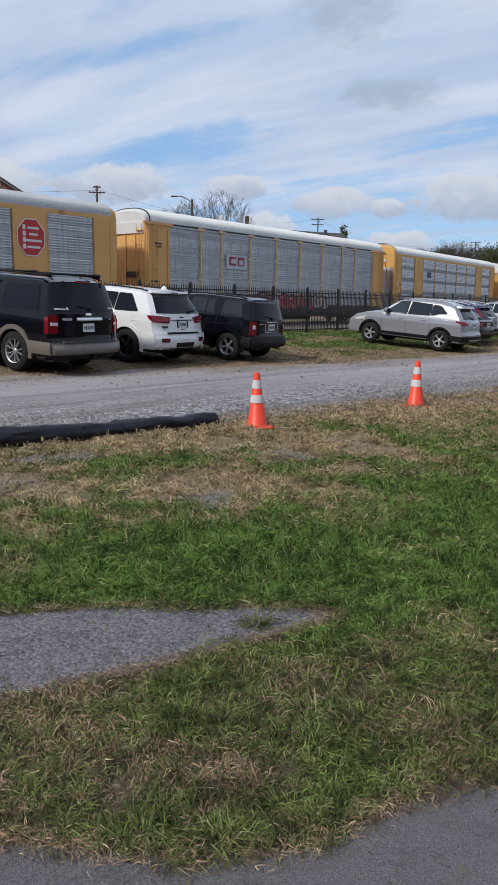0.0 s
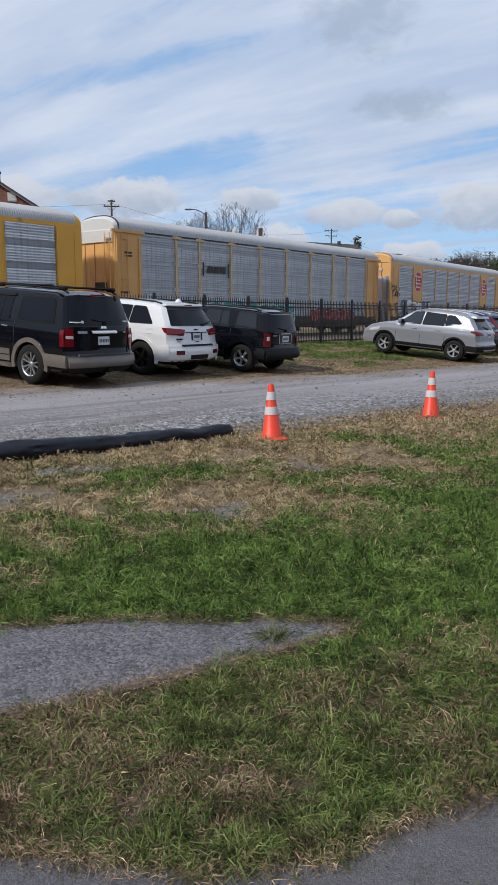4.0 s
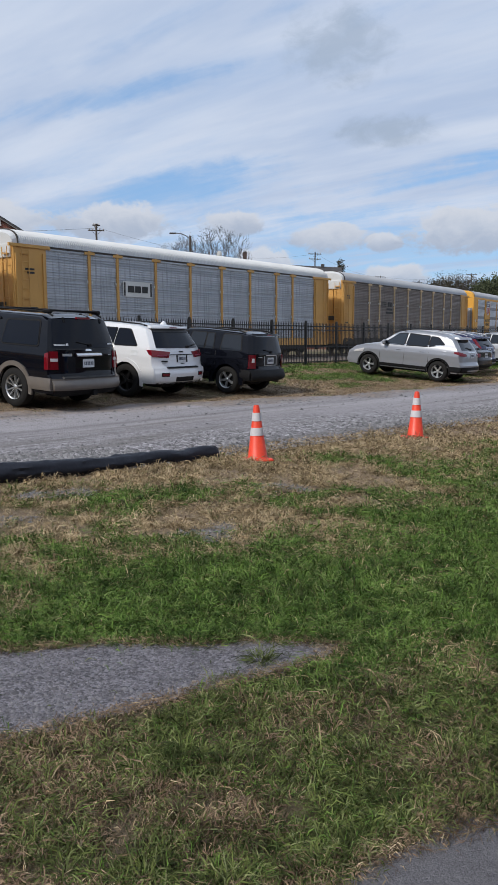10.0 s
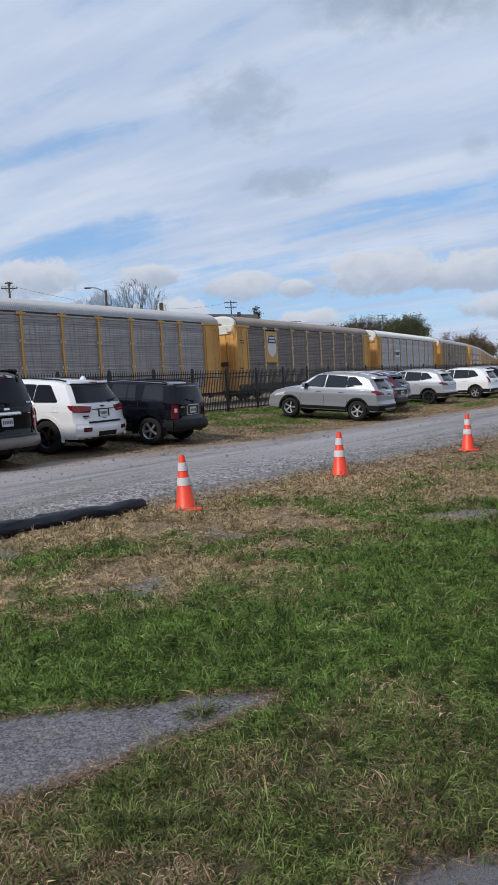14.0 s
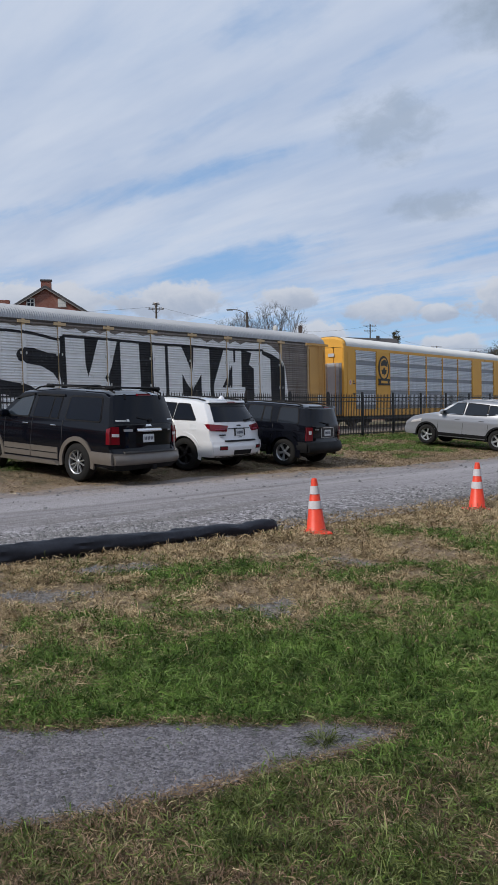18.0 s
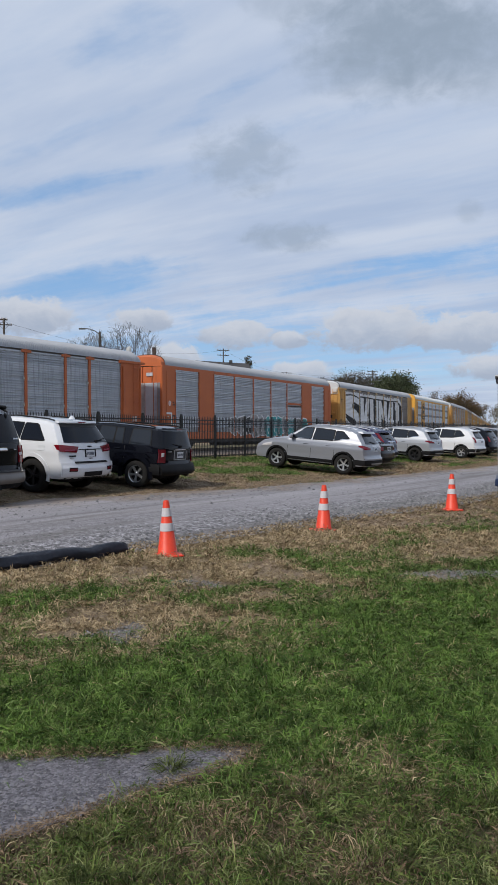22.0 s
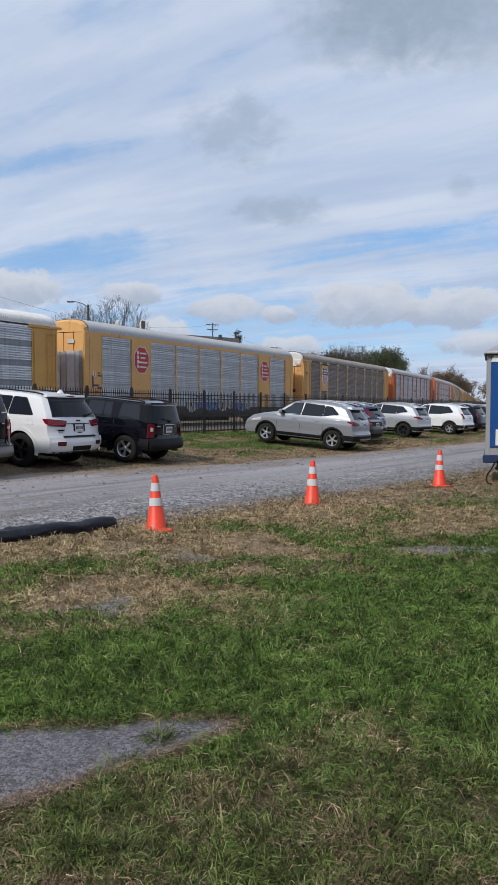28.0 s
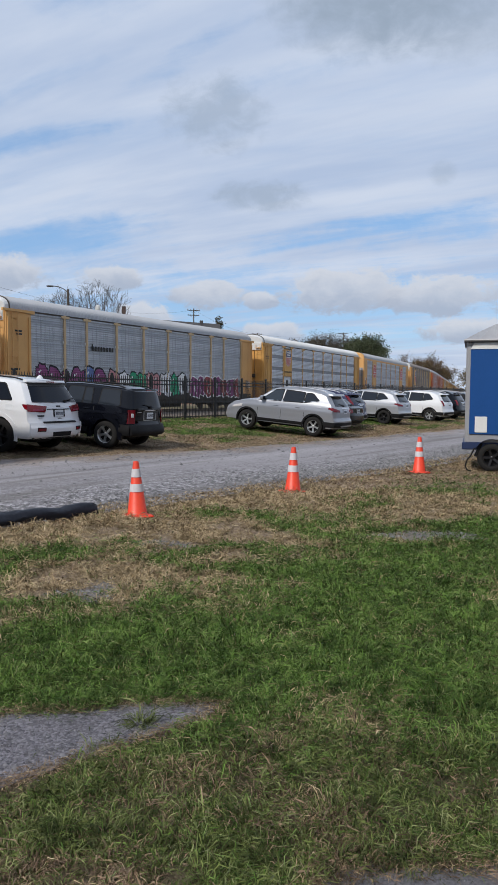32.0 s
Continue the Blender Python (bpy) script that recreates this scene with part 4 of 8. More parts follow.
def side_regions(style):
    """Stretches of the wagon's side: from, to, and its profile as (z, outward depth)."""
    out, x = [], 0.0
    lay = POSTED if style == "posted" else FRAMED
    half_post = 0.08 if style == "posted" else 0.055
    x = -sum(w for _, w in lay) / 2
    edge = 0.035 if style == "posted" else 0.05
    sill = [(0.74, 0.072), (1.20, 0.072)]
    if style == "posted":
        tier, prof = (Z_TOP - Z_PAN) / 3, []
        for b in range(3):
            zb, pitch = Z_PAN + b * tier, (tier - 0.11) / 10
            for i in range(10):
                z = zb + 0.055 + i * pitch
                prof += [(z, -0.05), (z + pitch * 0.38, -0.05), (z + pitch * 0.44, -0.012), (z + pitch * 0.68, -0.012), (z + pitch * 0.96, -0.05)]
    else:
        tier, prof = (Z_TOP - Z_PAN) / 4, []
        for b in range(4):
            zb, pitch = Z_PAN + (b + 0.34) * tier, tier * 0.66 / 5
            prof += [(zb - tier * 0.34 + 0.012, -0.005), (zb - 0.012, -0.005)]
            for i in range(5):
                z = zb + i * pitch
                prof += [(z, -0.05), (z + pitch * 0.40, -0.05), (z + pitch * 0.46, 0.035), (z + pitch * 0.68, 0.035), (z + pitch * 0.98, -0.05)]
    for i, (k, w) in enumerate(lay):
        if k in "pn":
            out.append((x + half_post, x + w - half_post, sill + prof + [(Z_TOP, -0.05)]))
        else:
            out.append((x + (half_post if i else 0.0), x + w - half_post, [(0.74, 0.072), (Z_TOP, 0.045)]))
        if i < len(lay) - 1:
            out.append((x + w - half_post, x + w + half_post, [(0.74, edge), (Z_TOP, edge)]))
        x += w
    return out


def spans(poly, z):
    xs = []
    for (ax, az), (bx, bz) in zip(poly, poly[1:] + poly[:1]):
        if (az > z) != (bz > z):
            xs.append(ax + (bx - ax) * (z - az) / (bz - az))
    xs.sort()
    return list(zip(xs[::2], xs[1::2]))


def painted(wg, poly, layer=0, name="graffiti", material="black_spray", parent=None, label=""):
    """A sprayed shape (x, z on the side) that follows every rib and post that it crosses."""
    g = Geo()
    z_lo, z_hi = min(p[1] for p in poly), max(p[1] for p in poly)
    x_lo, x_hi = min(p[0] for p in poly), max(p[0] for p in poly)
    d = 0.004 + 0.004 * layer
    for x0, x1, prof in side_regions(SIDES[wg.name]):
        if x1 < x_lo or x0 > x_hi:
            continue
        cuts = [z for z in sorted({p[1] for p in poly}) if z_lo < z < z_hi]
        zs = sorted({z for z, _ in prof if z_lo < z < z_hi} | set(cuts) | {max(z_lo, prof[0][0]), min(z_hi, prof[-1][0])})
        for za, zb in zip(zs, zs[1:]):
            if zb - za < 1e-4:
                continue
            lo, hi = spans(poly, za + 1e-5), spans(poly, zb - 1e-5)
            if len(lo) != len(hi):
                lo = hi = spans(poly, (za + zb) / 2)
            ya, yb = -HALF - lerp_list(prof, za) - d, -HALF - lerp_list(prof, zb) - d
            for (a0, a1), (b0, b1) in zip(lo, hi):
                clip = lambda v: min(max(v, x0), x1)
                a0, a1, b0, b1 = clip(a0), clip(a1), clip(b0), clip(b1)
                if a1 - a0 < 1e-4 and b1 - b0 < 1e-4:
                    continue
                g.add([(a0, ya, za), (a1, ya, za), (b1, yb, zb), (b0, yb, zb)], [(0, 1, 2, 3)])
    if not g.f:
        return None
    me = g.mesh(name, clean=False)
    bm = bmesh.new()
    bm.from_mesh(me)
    bmesh.ops.remove_doubles(bm, verts=bm.verts, dist=0.0005)
    bm.to_mesh(me)
    bm.free()
    return part(name, me, M[material], parent or wg, label)


def graffiti(wg, x0, x1, z0, z1, fills, seed, outline="black_spray"):
    """Bubble letters sprayed along the lower panels, with inner strokes and highlights."""
    rnd = random.Random(seed)
    x = x0
    while x < x1:
        w = rnd.uniform(0.8, 1.35)
        h = (z1 - z0) * rnd.uniform(0.80, 1.0)
        pts = []
        for i in range(20):
            a = 2 * math.pi * i / 20
            r = 1 + 0.22 * math.sin(3 * a + rnd.uniform(0, 6)) * rnd.random() + rnd.uniform(-0.08, 0.08)
            c, s = math.cos(a), math.sin(a)
            pts.append((0.5 * w * r * abs(c) ** 0.7 * (1 if c > 0 else -1), 0.5 * h * r * abs(s) ** 0.7 * (1 if s > 0 else -1)))
        f = rnd.choice(fills)
        cx, cz = x + w / 2, z0 + (z1 - z0) / 2 + rnd.uniform(-0.1, 0.1)
        at = lambda q, k=1.0: [(cx + a * k, max(cz + b * k, 0.76)) for a, b in q]
        piece = painted(wg, at(pts, 1.13), 0, "graffiti", outline, None, "sprayed bubble letters")
        if piece is not None:
            painted(wg, at(pts), 1, "graffiti_fill", f, piece)
            sk = rnd.uniform(-0.2, 0.2) * w
            painted(wg, at([(-0.06 * w + sk, -0.34 * h), (0.05 * w + sk, -0.36 * h), (0.12 * w, 0.12 * h), (0.0, 0.16 * h)]), 2, "graffiti_stroke", outline, piece)
            painted(wg, at([(-0.30 * w, 0.22 * h), (-0.10 * w, 0.30 * h), (-0.12 * w, 0.36 * h), (-0.34 * w, 0.28 * h)]), 2, "graffiti_glint", "white_spray", piece)
        x += w * 0.92


def big_tag(wg):
    """Huge white block letters parted by black over almost the whole side."""
    rnd = random.Random(4)
    top = [(x * 0.45 - 11.4, 5.22 - (0.22 * rnd.random() if k % 2 else 0.0)) for k, x in enumerate(range(0, 44))]
    ground = [(-11.4, 0.9)] + [(9.45, 0.9), (9.45, 2.4), (9.2, 3.9), (8.6, 4.75)] + [q for q in reversed(top) if q[0] < 8.2]
    painted(wg, ground, 0, "graffiti_ground", "white_spray")
    line = [(-11.4, 4.88), (-9.6, 4.98), (-8.3, 4.92), (-6.97, 4.70), (-6.7, 4.90), (-4.2, 4.88), (-1.4, 4.80), (1.3, 4.82), (4.1, 4.78), (7.2, 4.86)]
    painted(wg, line + [(x, z - 0.13) for x, z in reversed(line)], 1, "graffiti_line", "black_spray")
    shapes = (
        # the two black tongues of the S, and the gap beside it
        [(-9.15, 3.85), (-9.05, 4.08), (-8.8, 4.2), (-8.3, 4.2), (-7.6, 4.02), (-6.9, 3.98), (-6.9, 2.6), (-7.3, 3.1), (-7.9, 3.4), (-8.7, 3.5), (-9.05, 3.62)],
        [(-11.0, 3.0), (-9.8, 2.72), (-8.6, 2.55), (-8.0, 2.25), (-8.05, 1.95), (-8.7, 1.85), (-10.0, 2.15), (-11.0, 2.6)],
        [(-6.95, 4.8), (-6.62, 4.8), (-6.50, 0.9), (-6.90, 0.9)],
        # K
        [(-5.55, 4.86), (-4.73, 4.84), (-5.12, 3.6), (-5.36, 2.95), (-5.5, 3.6)],
        [(-3.62, 4.72), (-3.44, 4.80), (-3.36, 0.9), (-4.05, 0.9), (-4.12, 2.5), (-4.38, 2.95), (-4.0, 3.4)],
        # U
        [(-2.25, 4.76), (-1.42, 4.74), (-1.34, 1.5), (-2.10, 1.5)],
        [(-0.52, 4.72), (-0.32, 4.72), (-0.22, 0.9), (-0.44, 0.9)],
        # M
        [(0.60, 4.76), (1.52, 4.76), (1.36, 3.35), (1.05, 4.0)],
        [(0.68, 3.25), (1.0, 2.75), (1.38, 2.35), (1.75, 2.8), (2.08, 3.25), (2.12, 0.9), (0.74, 0.9)],
        # 4
        [(2.72, 4.74), (3.86, 4.72), (3.4, 3.6), (3.05, 2.75), (3.0, 0.9), (2.80, 0.9)],
        [(4.52, 3.85), (3.72, 2.55), (4.52, 2.55)],
        [(4.62, 4.72), (4.80, 4.72), (4.78, 4.0), (4.64, 4.0)],
        [(3.40, 1.9), (4.50, 1.9), (4.50, 0.9), (3.40, 0.9)],
        [(5.30, 4.76), (6.15, 4.60), (5.95, 3.9), (6.35, 3.7), (6.35, 0.9), (5.30, 0.9), (5.30, 1.9), (5.6, 1.9), (5.6, 2.6), (5.30, 2.6)],
        # the broad shade behind the 1
        [(7.0, 4.80), (7.9, 4.62), (8.7, 4.3), (9.15, 3.9), (9.2, 0.9), (7.90, 0.9), (7.84, 4.30), (7.0, 4.60)])
    for q in shapes:
        painted(wg, q, 1, "graffiti_shade", "black_spray")


LABELS = {"yellow": "yellow", "yellow_bright": "bright yellow", "tan": "tan", "tan_pale": "pale tan", "orange": "orange"}
WORDS = {"galv": "silver ribbed sides", "galv_bright": "shiny ribbed sides", "galv_grey": "dull grey ribbed sides", "galv_brown": "rusty ribbed sides"}


def wagon(style, paint, pan, roof, extra=""):
    lab = f"{LABELS[paint]} autorack wagon with {WORDS[pan]}{extra}"
    wg = thing("autorack_wagon", lab, "railway wagon", group="autorack train")
    lay = POSTED if style == "posted" else FRAMED
    SIDES[wg.name] = style
    total = sum(w for _, w in lay)
    x = -total / 2
    P, G_ = M[paint], M["galv_mid" if style == "framed" and pan == "galv" else pan]
    spots = []
    for i, (k, w) in enumerate(lay):
        c = x + w / 2
        spots.append(c)
        if k in "pn":
            bold = style == "framed" or pan == "galv_bright"
            key = ("rib%.2f" if bold else "pan%.2f") % w
            sign = style == "posted" and i == 2 and extra.endswith("emblem panel")
            part("panel", WAGON["pan_short"] if sign else WAGON[key], G_, wg, at=Matrix.Translation((c, 0, 0)))
            # band colour carries the shade of a face turned less to the sky
            if bold and not sign:
                part("smooth_band", WAGON["band%.2f" % w], M["galv_band" if pan == "galv_bright" else "galv_band_mid"], wg, at=Matrix.Translation((c, 0, 0)))
            if sign:
                part("emblem_panel", WAGON["sign_panel"], P, wg, at=Matrix.Translation((c, 0, 0)))
        elif k == "solid":
            part("solid_panel", WAGON["solid"], P, wg, at=Matrix.Translation((c, 0, 0)))
        else:
            flip = Matrix.Translation((c, 0, 0)) @ (Matrix.Diagonal((-1, 1, 1, 1)) if c > 0 else Matrix())
            part("end_panel", WAGON["end_" + style], P, wg, at=flip)
            if style == "posted":
                part("ladder", WAGON["ladder"], P, wg, at=Matrix.Translation((c + (-0.28 if c < 0 else 0.28), 0, 0)))
            part("notice_box", WAGON["box"], M["white"] if i else M[paint], wg, at=Matrix.Translation((c + (0.2 if c > 0 else -0.1), 0.005, 1.9)))
        if i < len(lay) - 1:
            if style == "posted":
                part("post", WAGON["post"], M["tan_pale"] if paint == "tan" or pan == "galv_brown" else P, wg, at=Matrix.Translation((x + w, 0, 0)))
                if 0 < i < len(lay) - 2:
                    for k_ in (1, 2):
                        for sx in (-0.135, 0.135):
                            part("clip", WAGON["clip"], M["white"], wg, at=Matrix.Translation((x + w + sx, 0, Z_PAN + (Z_TOP - Z_PAN) * k_ / 3)))
            elif k == "p" and lay[i + 1][0] == "p":
                part("post", WAGON["seam"], P, wg, at=Matrix.Translation((x + w, 0, 0)))
        x += w
    part("roof", WAGON["roof"], M[roof], wg)
    part("hood", WAGON["hood"], M[roof] if style == "posted" else P, wg)
    part("hood", WAGON["hood"], M["roof_white"] if style == "posted" else P, wg, at=pose(0, 0, 0, 0, 0, 180))
    if style == "posted":
        part("hood_strip", WAGON["hood_strip"], M["under"], wg, at=pose(0, 0, 0, 0, 0, 180))
        part("door_cap", Geo().box((-LEN / 2 - 0.02, 0, Z_EAVE - 0.30), (0.10, 2.9, 0.62), bevel=0.02), M["roof_white"], wg)
        bars_block(wg, -LEN / 2 + 0.62, 2.35, [(0, 0, 0.62, 0.10)], M["black"], 0.062)
    part("top_rail", WAGON["top_rail"], G_ if style == "posted" else P, wg)
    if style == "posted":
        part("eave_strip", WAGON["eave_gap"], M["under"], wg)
    part("side_sill", WAGON["side_sill"], M["under"] if paint == "tan" or pan == "galv_brown" else P, wg)
    part("underframe", WAGON["lower"], M["under"], wg)
    for i in range(11):
        part("stake_pocket", WAGON["stake"], M["under"], wg, at=Matrix.Translation((-12 + 2.4 * i, 0, 0)))
    part("far_side", WAGON["far_side"], G_, wg)
    part("deck", WAGON["deck"], M["under"], wg)
    part("end_door", WAGON["door_f"], P, wg)
    part("end_door", WAGON["door_r"], P, wg)
    part("coupler", WAGON["coupler"], M["under"], wg)
    if style == "framed":
        for yy, w, mt in ((-1.34, 0.20, "galv_band"), (-1.08, 0.26, "galv"), (-0.58, 0.62, "sign_grey"), (-0.02, 0.40, "galv_grey"), (0.5, 0.5, "galv")):
            part("door_sheet", Geo().box((-LEN / 2 - 0.03, yy, 2.6), (0.03, w, 3.5), bevel=0.006), M[mt], wg)
        part("warning_mark", flat_side(Geo(), [(0.13 * math.cos(i * math.pi / 8), 0.17 * math.sin(i * math.pi / 8)) for i in range(16)], spots[0] + 0.05, 3.05, 0.045), M["white"], wg, "round white warning sticker")
        bars_block(wg, spots[0] + 0.05, 3.05, [(0, 0, 0.05, 0.22)], M["red"], 0.06)
        bars_block(wg, spots[0] + 0.45, 3.0, [(0, 0.12, 0.16, 0.08), (0.06, -0.04, 0.30, 0.08), (0.05, -0.75, 0.34, 0.10)], M["black"], 0.05)
        for yy, z in ((-0.62, 4.9), (-0.62, 4.15)):
            part("notice", Geo().box((-LEN / 2 - 0.05, yy, z), (0.012, 0.5, 0.22)), M["sign_grey"], wg)
    else:
        part("brake_box", Geo().box((-LEN / 2 - 0.12, -0.6, 2.7), (0.16, 0.8, 0.3), bevel=0.02), M["under"], wg)
        part("end_ladder", WAGON["ladder"], P, wg, at=pose(-LEN / 2 + HALF - 0.06, -1.2, 0, 0, 0, -90) @ pose(0, 0, 0))
    for sx in (-9.9, 9.9):
        bg = part("bogie", WAGON["frame"], M["under"], wg, at=Matrix.Translation((sx, 0, 0)))
        for dx in (-0.85, 0.85):
            part("wheelset", WAGON["wheelset"], M["steel"], bg, at=Matrix.Translation((dx, 0, 0.40)))
    # stencilled data as bars
    if style == "posted":
        bars_block(wg, spots[0], 4.35, [(0.0, 0.0, 0.5, 0.09), (0.05, -0.16, 0.4, 0.09)], M["black"], 0.05 if style == "posted" else 0.06)
    return wg, spots


def build_train():
    wags = []

    def add(*a):
        wg, sp = wagon(*a)
        wags.append(wg)
        return wg, sp

    add("posted", "yellow", "galv", "roof_grey")
    add("framed", "yellow", "galv_bright", "roof_grey")
    add("framed", "tan", "galv", "roof_grey")
    add("posted", "orange", "galv_grey", "roof_grey")
    add("posted", "yellow", "galv_grey", "roof_grey")
    wg, sp = add("framed", "yellow", "galv_bright", "roof_white")                             # A
    bars_block(wg, sp[3], 4.0, [(0, 0, 1.0, 0.5)], M["navy"], 0.03)
    wg, sp = add("posted", "tan", "galv", "roof_white", " and white sign")        # B
    bars_block(wg, sp[3], 3.75, [(0, -0.05, 2.0, 0.85)], M["sign_grey"], 0.03, "sign")
    bars_block(wg, sp[3], 3.75, [(-0.42, 0, 0.62, 0.52), (0.40, 0, 0.66, 0.52)], M["sign_red"], 0.05)
    bars_block(wg, sp[3], 3.75, [(-0.36, 0, 0.40, 0.26), (0.40, -0.06, 0.40, 0.28)], M["sign_grey"], 0.06)
    graffiti(wg, -4, 4, 0.9, 1.9, ["red_spray", "galv_grey"], 3)
    wg, sp = add("framed", "tan", "galv", "roof_grey", " and two red octagon emblems")        # C
    octagon_logo(wg, sp[2], 4.08)
    octagon_logo(wg, sp[8], 4.08)
    spray_tag(wg, -12.35, 3.45, 1.35, 0.62, 21)
    spray_tag(wg, -12.15, 3.00, 1.25, 0.45, 22)
    graffiti(wg, -11, -6, 1.1, 2.5, ["blue_spray", "white_spray"], 5)
    graffiti(wg, -3, 2.5, 0.9, 1.9, ["red_spray"], 6)
    graffiti(wg, 5, 9, 0.8, 2.0, ["blue_spray", "galv_grey"], 7)
    wg, sp = add("posted", "tan", "galv", "roof_grey", " and teal graffiti")      # D
    bars_block(wg, sp[3], 3.8, [(-1.1, 0, 0.12, 0.8), (1.1, 0, 0.12, 0.8), (-0.5, 0, 0.5, 0.38), (0.05, 0, 0.45, 0.38), (0.6, 0, 0.45, 0.38)], M["black"], 0.03)
    graffiti(wg, -11.5, 2, 0.9, 2.0, ["teal"], 8, "white_spray")
    graffiti(wg, 4, 9, 0.9, 1.7, ["red_spray"], 9)
    wg, sp = add("framed", "yellow_bright", "galv_bright", "roof_grey", " and a shield emblem")    # E
    shield_logo(wg, sp[2], 4.45, 0.95)
    lettering(wg, "BUILDING", sp[2], 3.12, 0.42, M["black"])
    lettering(wg, "AMERICA", sp[2], 2.68, 0.42, M["black"])
    wg, sp = add("posted", "yellow", "galv_brown", "roof_grey", " and bold graffiti")    # F
    bars_block(wg, sp[3], 3.9, [(-0.75, 0.2, 1.0, 0.06), (-0.75, 0.05, 1.0, 0.06), (-0.75, -0.1, 1.0, 0.06), (0.25, 0.05, 0.3, 0.36), (0.65, 0.05, 0.3, 0.36), (0.4, -0.35, 1.1, 0.16), (0.4, -0.62, 1.25, 0.16)], M["black"], 0.03)
    graffiti(wg, 3, 10.5, 0.8, 2.0, ["white_spray", "red_spray", "white_spray"], 10)
    wg, sp = add("posted", "yellow", "galv", "roof_white", " and a white roof")               # G
    bars_block(wg, sp[3], 3.75, [(0, 0, 2.1, 0.8)], M["white"], 0.02, "sign")
    bars_block(wg, sp[3], 3.75, [(-0.95, 0, 0.1, 0.7), (0.95, 0, 0.1, 0.7), (-0.5, 0, 0.45, 0.34), (0.0, 0, 0.42, 0.34), (0.5, 0, 0.42, 0.34)], M["black"], 0.04)
    wg, sp = add("posted", "yellow", "galv_brown", "roof_brown", " and emblem panel")    # H
    shield_logo(wg, sp[2], 4.05, 1.05, stripes=False)
    graffiti(wg, 6.5, 9, 0.9, 1.9, ["green_spray", "white_spray"], 12)
    wg, sp = add("posted", "yellow", "galv_grey", "roof_grey", " and emblem panel")     # I
    shield_logo(wg, sp[2], 4.05, 1.05, stripes=False)
    graffiti(wg, -9.5, -3, 0.9, 1.9, ["white_spray", "galv_grey"], 13)
    wg, sp = add("framed", "yellow_bright", "galv_bright", "roof_white", " and a black crest")         # J
    ring = [(0.74 * math.cos(2 * math.pi * i / 24), 0.90 * math.sin(2 * math.pi * i / 24)) for i in range(24)]
    zc = 4.12
    lg = part("crest", flat_side(Geo(), ring, sp[2], zc, 0.07), M["black"], wg, "black oval crest with a banner")
    part("crest_field", flat_side(Geo(), [(a * 0.78, b * 0.82) for a, b in ring], sp[2], zc, 0.082), M["yellow_bright"], lg)
    part("crest_figure", flat_side(Geo(), [(-0.46, 0.16), (-0.36, 0.48), (0.1, 0.64), (0.44, 0.46), (0.48, 0.12), (0.1, 0.2)], sp[2], zc, 0.094), M["black"], lg)
    part("crest_leaf", flat_side(Geo(), [(0, 0.12), (0.14, -0.08), (0.36, -0.12), (0.26, -0.40), (0.05, -0.44), (0, -0.60), (-0.05, -0.44), (-0.26, -0.40), (-0.36, -0.12), (-0.14, -0.08)], sp[2], zc, 0.094), M["black"], lg)
    part("banner", flat_side(Geo(), [(-0.86, -1.22), (0.86, -1.22), (0.72, -1.0), (0.86, -0.76), (-0.86, -0.76), (-0.72, -1.0)], sp[2], zc, 0.094), M["black"], lg)
    part("bar", flat_side(Geo(), bar(0, -0.99, 0.9, 0.18), sp[2], zc, 0.106), M["yellow_bright"], lg)
    wg, sp = add("posted", "yellow", "galv_brown", "roof_grey", " and huge white graffiti")     # K
    big_tag(wg)
    wg, sp = add("framed", "orange", "galv", "roof_grey", " and low graffiti")                 # L
    graffiti(wg, -5, 7, 0.85, 2.45, ["teal", "black_spray", "teal", "galv_grey"], 15, "white_spray")
    bars_block(wg, sp[7], 3.55, [(0.0, 0.0, 2.5, 0.16)], M["orange"], 0.03, "cross_rail")
    bars_block(wg, sp[7], 3.36, [(0.0, 0.0, 2.5, 0.10)], M["under"], 0.0, "open_slot")
    bars_block(wg, -12.35, 2.2, [(-0.2, 0.2, 0.5, 0.12), (0.1, -0.1, 0.12, 0.7), (-0.3, -0.3, 0.12, 0.6), (0.3, -0.5, 0.5, 0.12)], M["white"], 0.06, "graffiti_stroke")
    wg, sp = add("posted", "orange", "galv", "roof_grey")                                     # M
    bars_block(wg, sp[5], 3.55, [(0.3, 0.0, 2.0, 0.22)], M["orange"], 0.03)
    wg, sp = add("posted", "tan", "galv_brown", "roof_brown", " and emblem panel")      # N
    shield_logo(wg, sp[2], 4.05, 1.05)
    wg, sp = add("framed", "tan", "galv", "roof_grey", " and two red octagon emblems")        # O
    octagon_logo(wg, sp[2], 4.08)
    octagon_logo(wg, sp[8], 4.08)
    bars_block(wg, -12.35, 2.3, [(-0.2, 0.3, 0.1, 0.7), (0.1, 0.1, 0.5, 0.1), (0.0, -0.3, 0.6, 0.1)], M["navy"], 0.06, "graffiti_stroke")
    graffiti(wg, -3, 5, 0.9, 1.9, ["blue_spray", "galv_grey"], 17)
    wg, sp = add("posted", "yellow", "galv_bright", "roof_white", " and emblem panel")   # P
    shield_logo(wg, sp[2], 4.35, 0.9)
    lettering(wg, "BUILDING AMERICA", sp[2], 3.15, 0.19, M["black"])
    wg, sp = add("posted", "tan", "galv", "roof_grey", " and purple graffiti")      # Q
    bars_block(wg, sp[3], 3.75, [(-0.9 + 0.26 * i, 0, 0.17, 0.26) for i in range(8)] + [(-0.95, 0.06, 0.1, 0.4)], M["black"], 0.03)
    graffiti(wg, -11, -5.5, 0.9, 2.6, ["purple", "purple", "blue_spray"], 18)
    graffiti(wg, -5, 3.5, 0.9, 2.5, ["green_spray", "pink_spray", "green_spray", "white_spray"], 19)
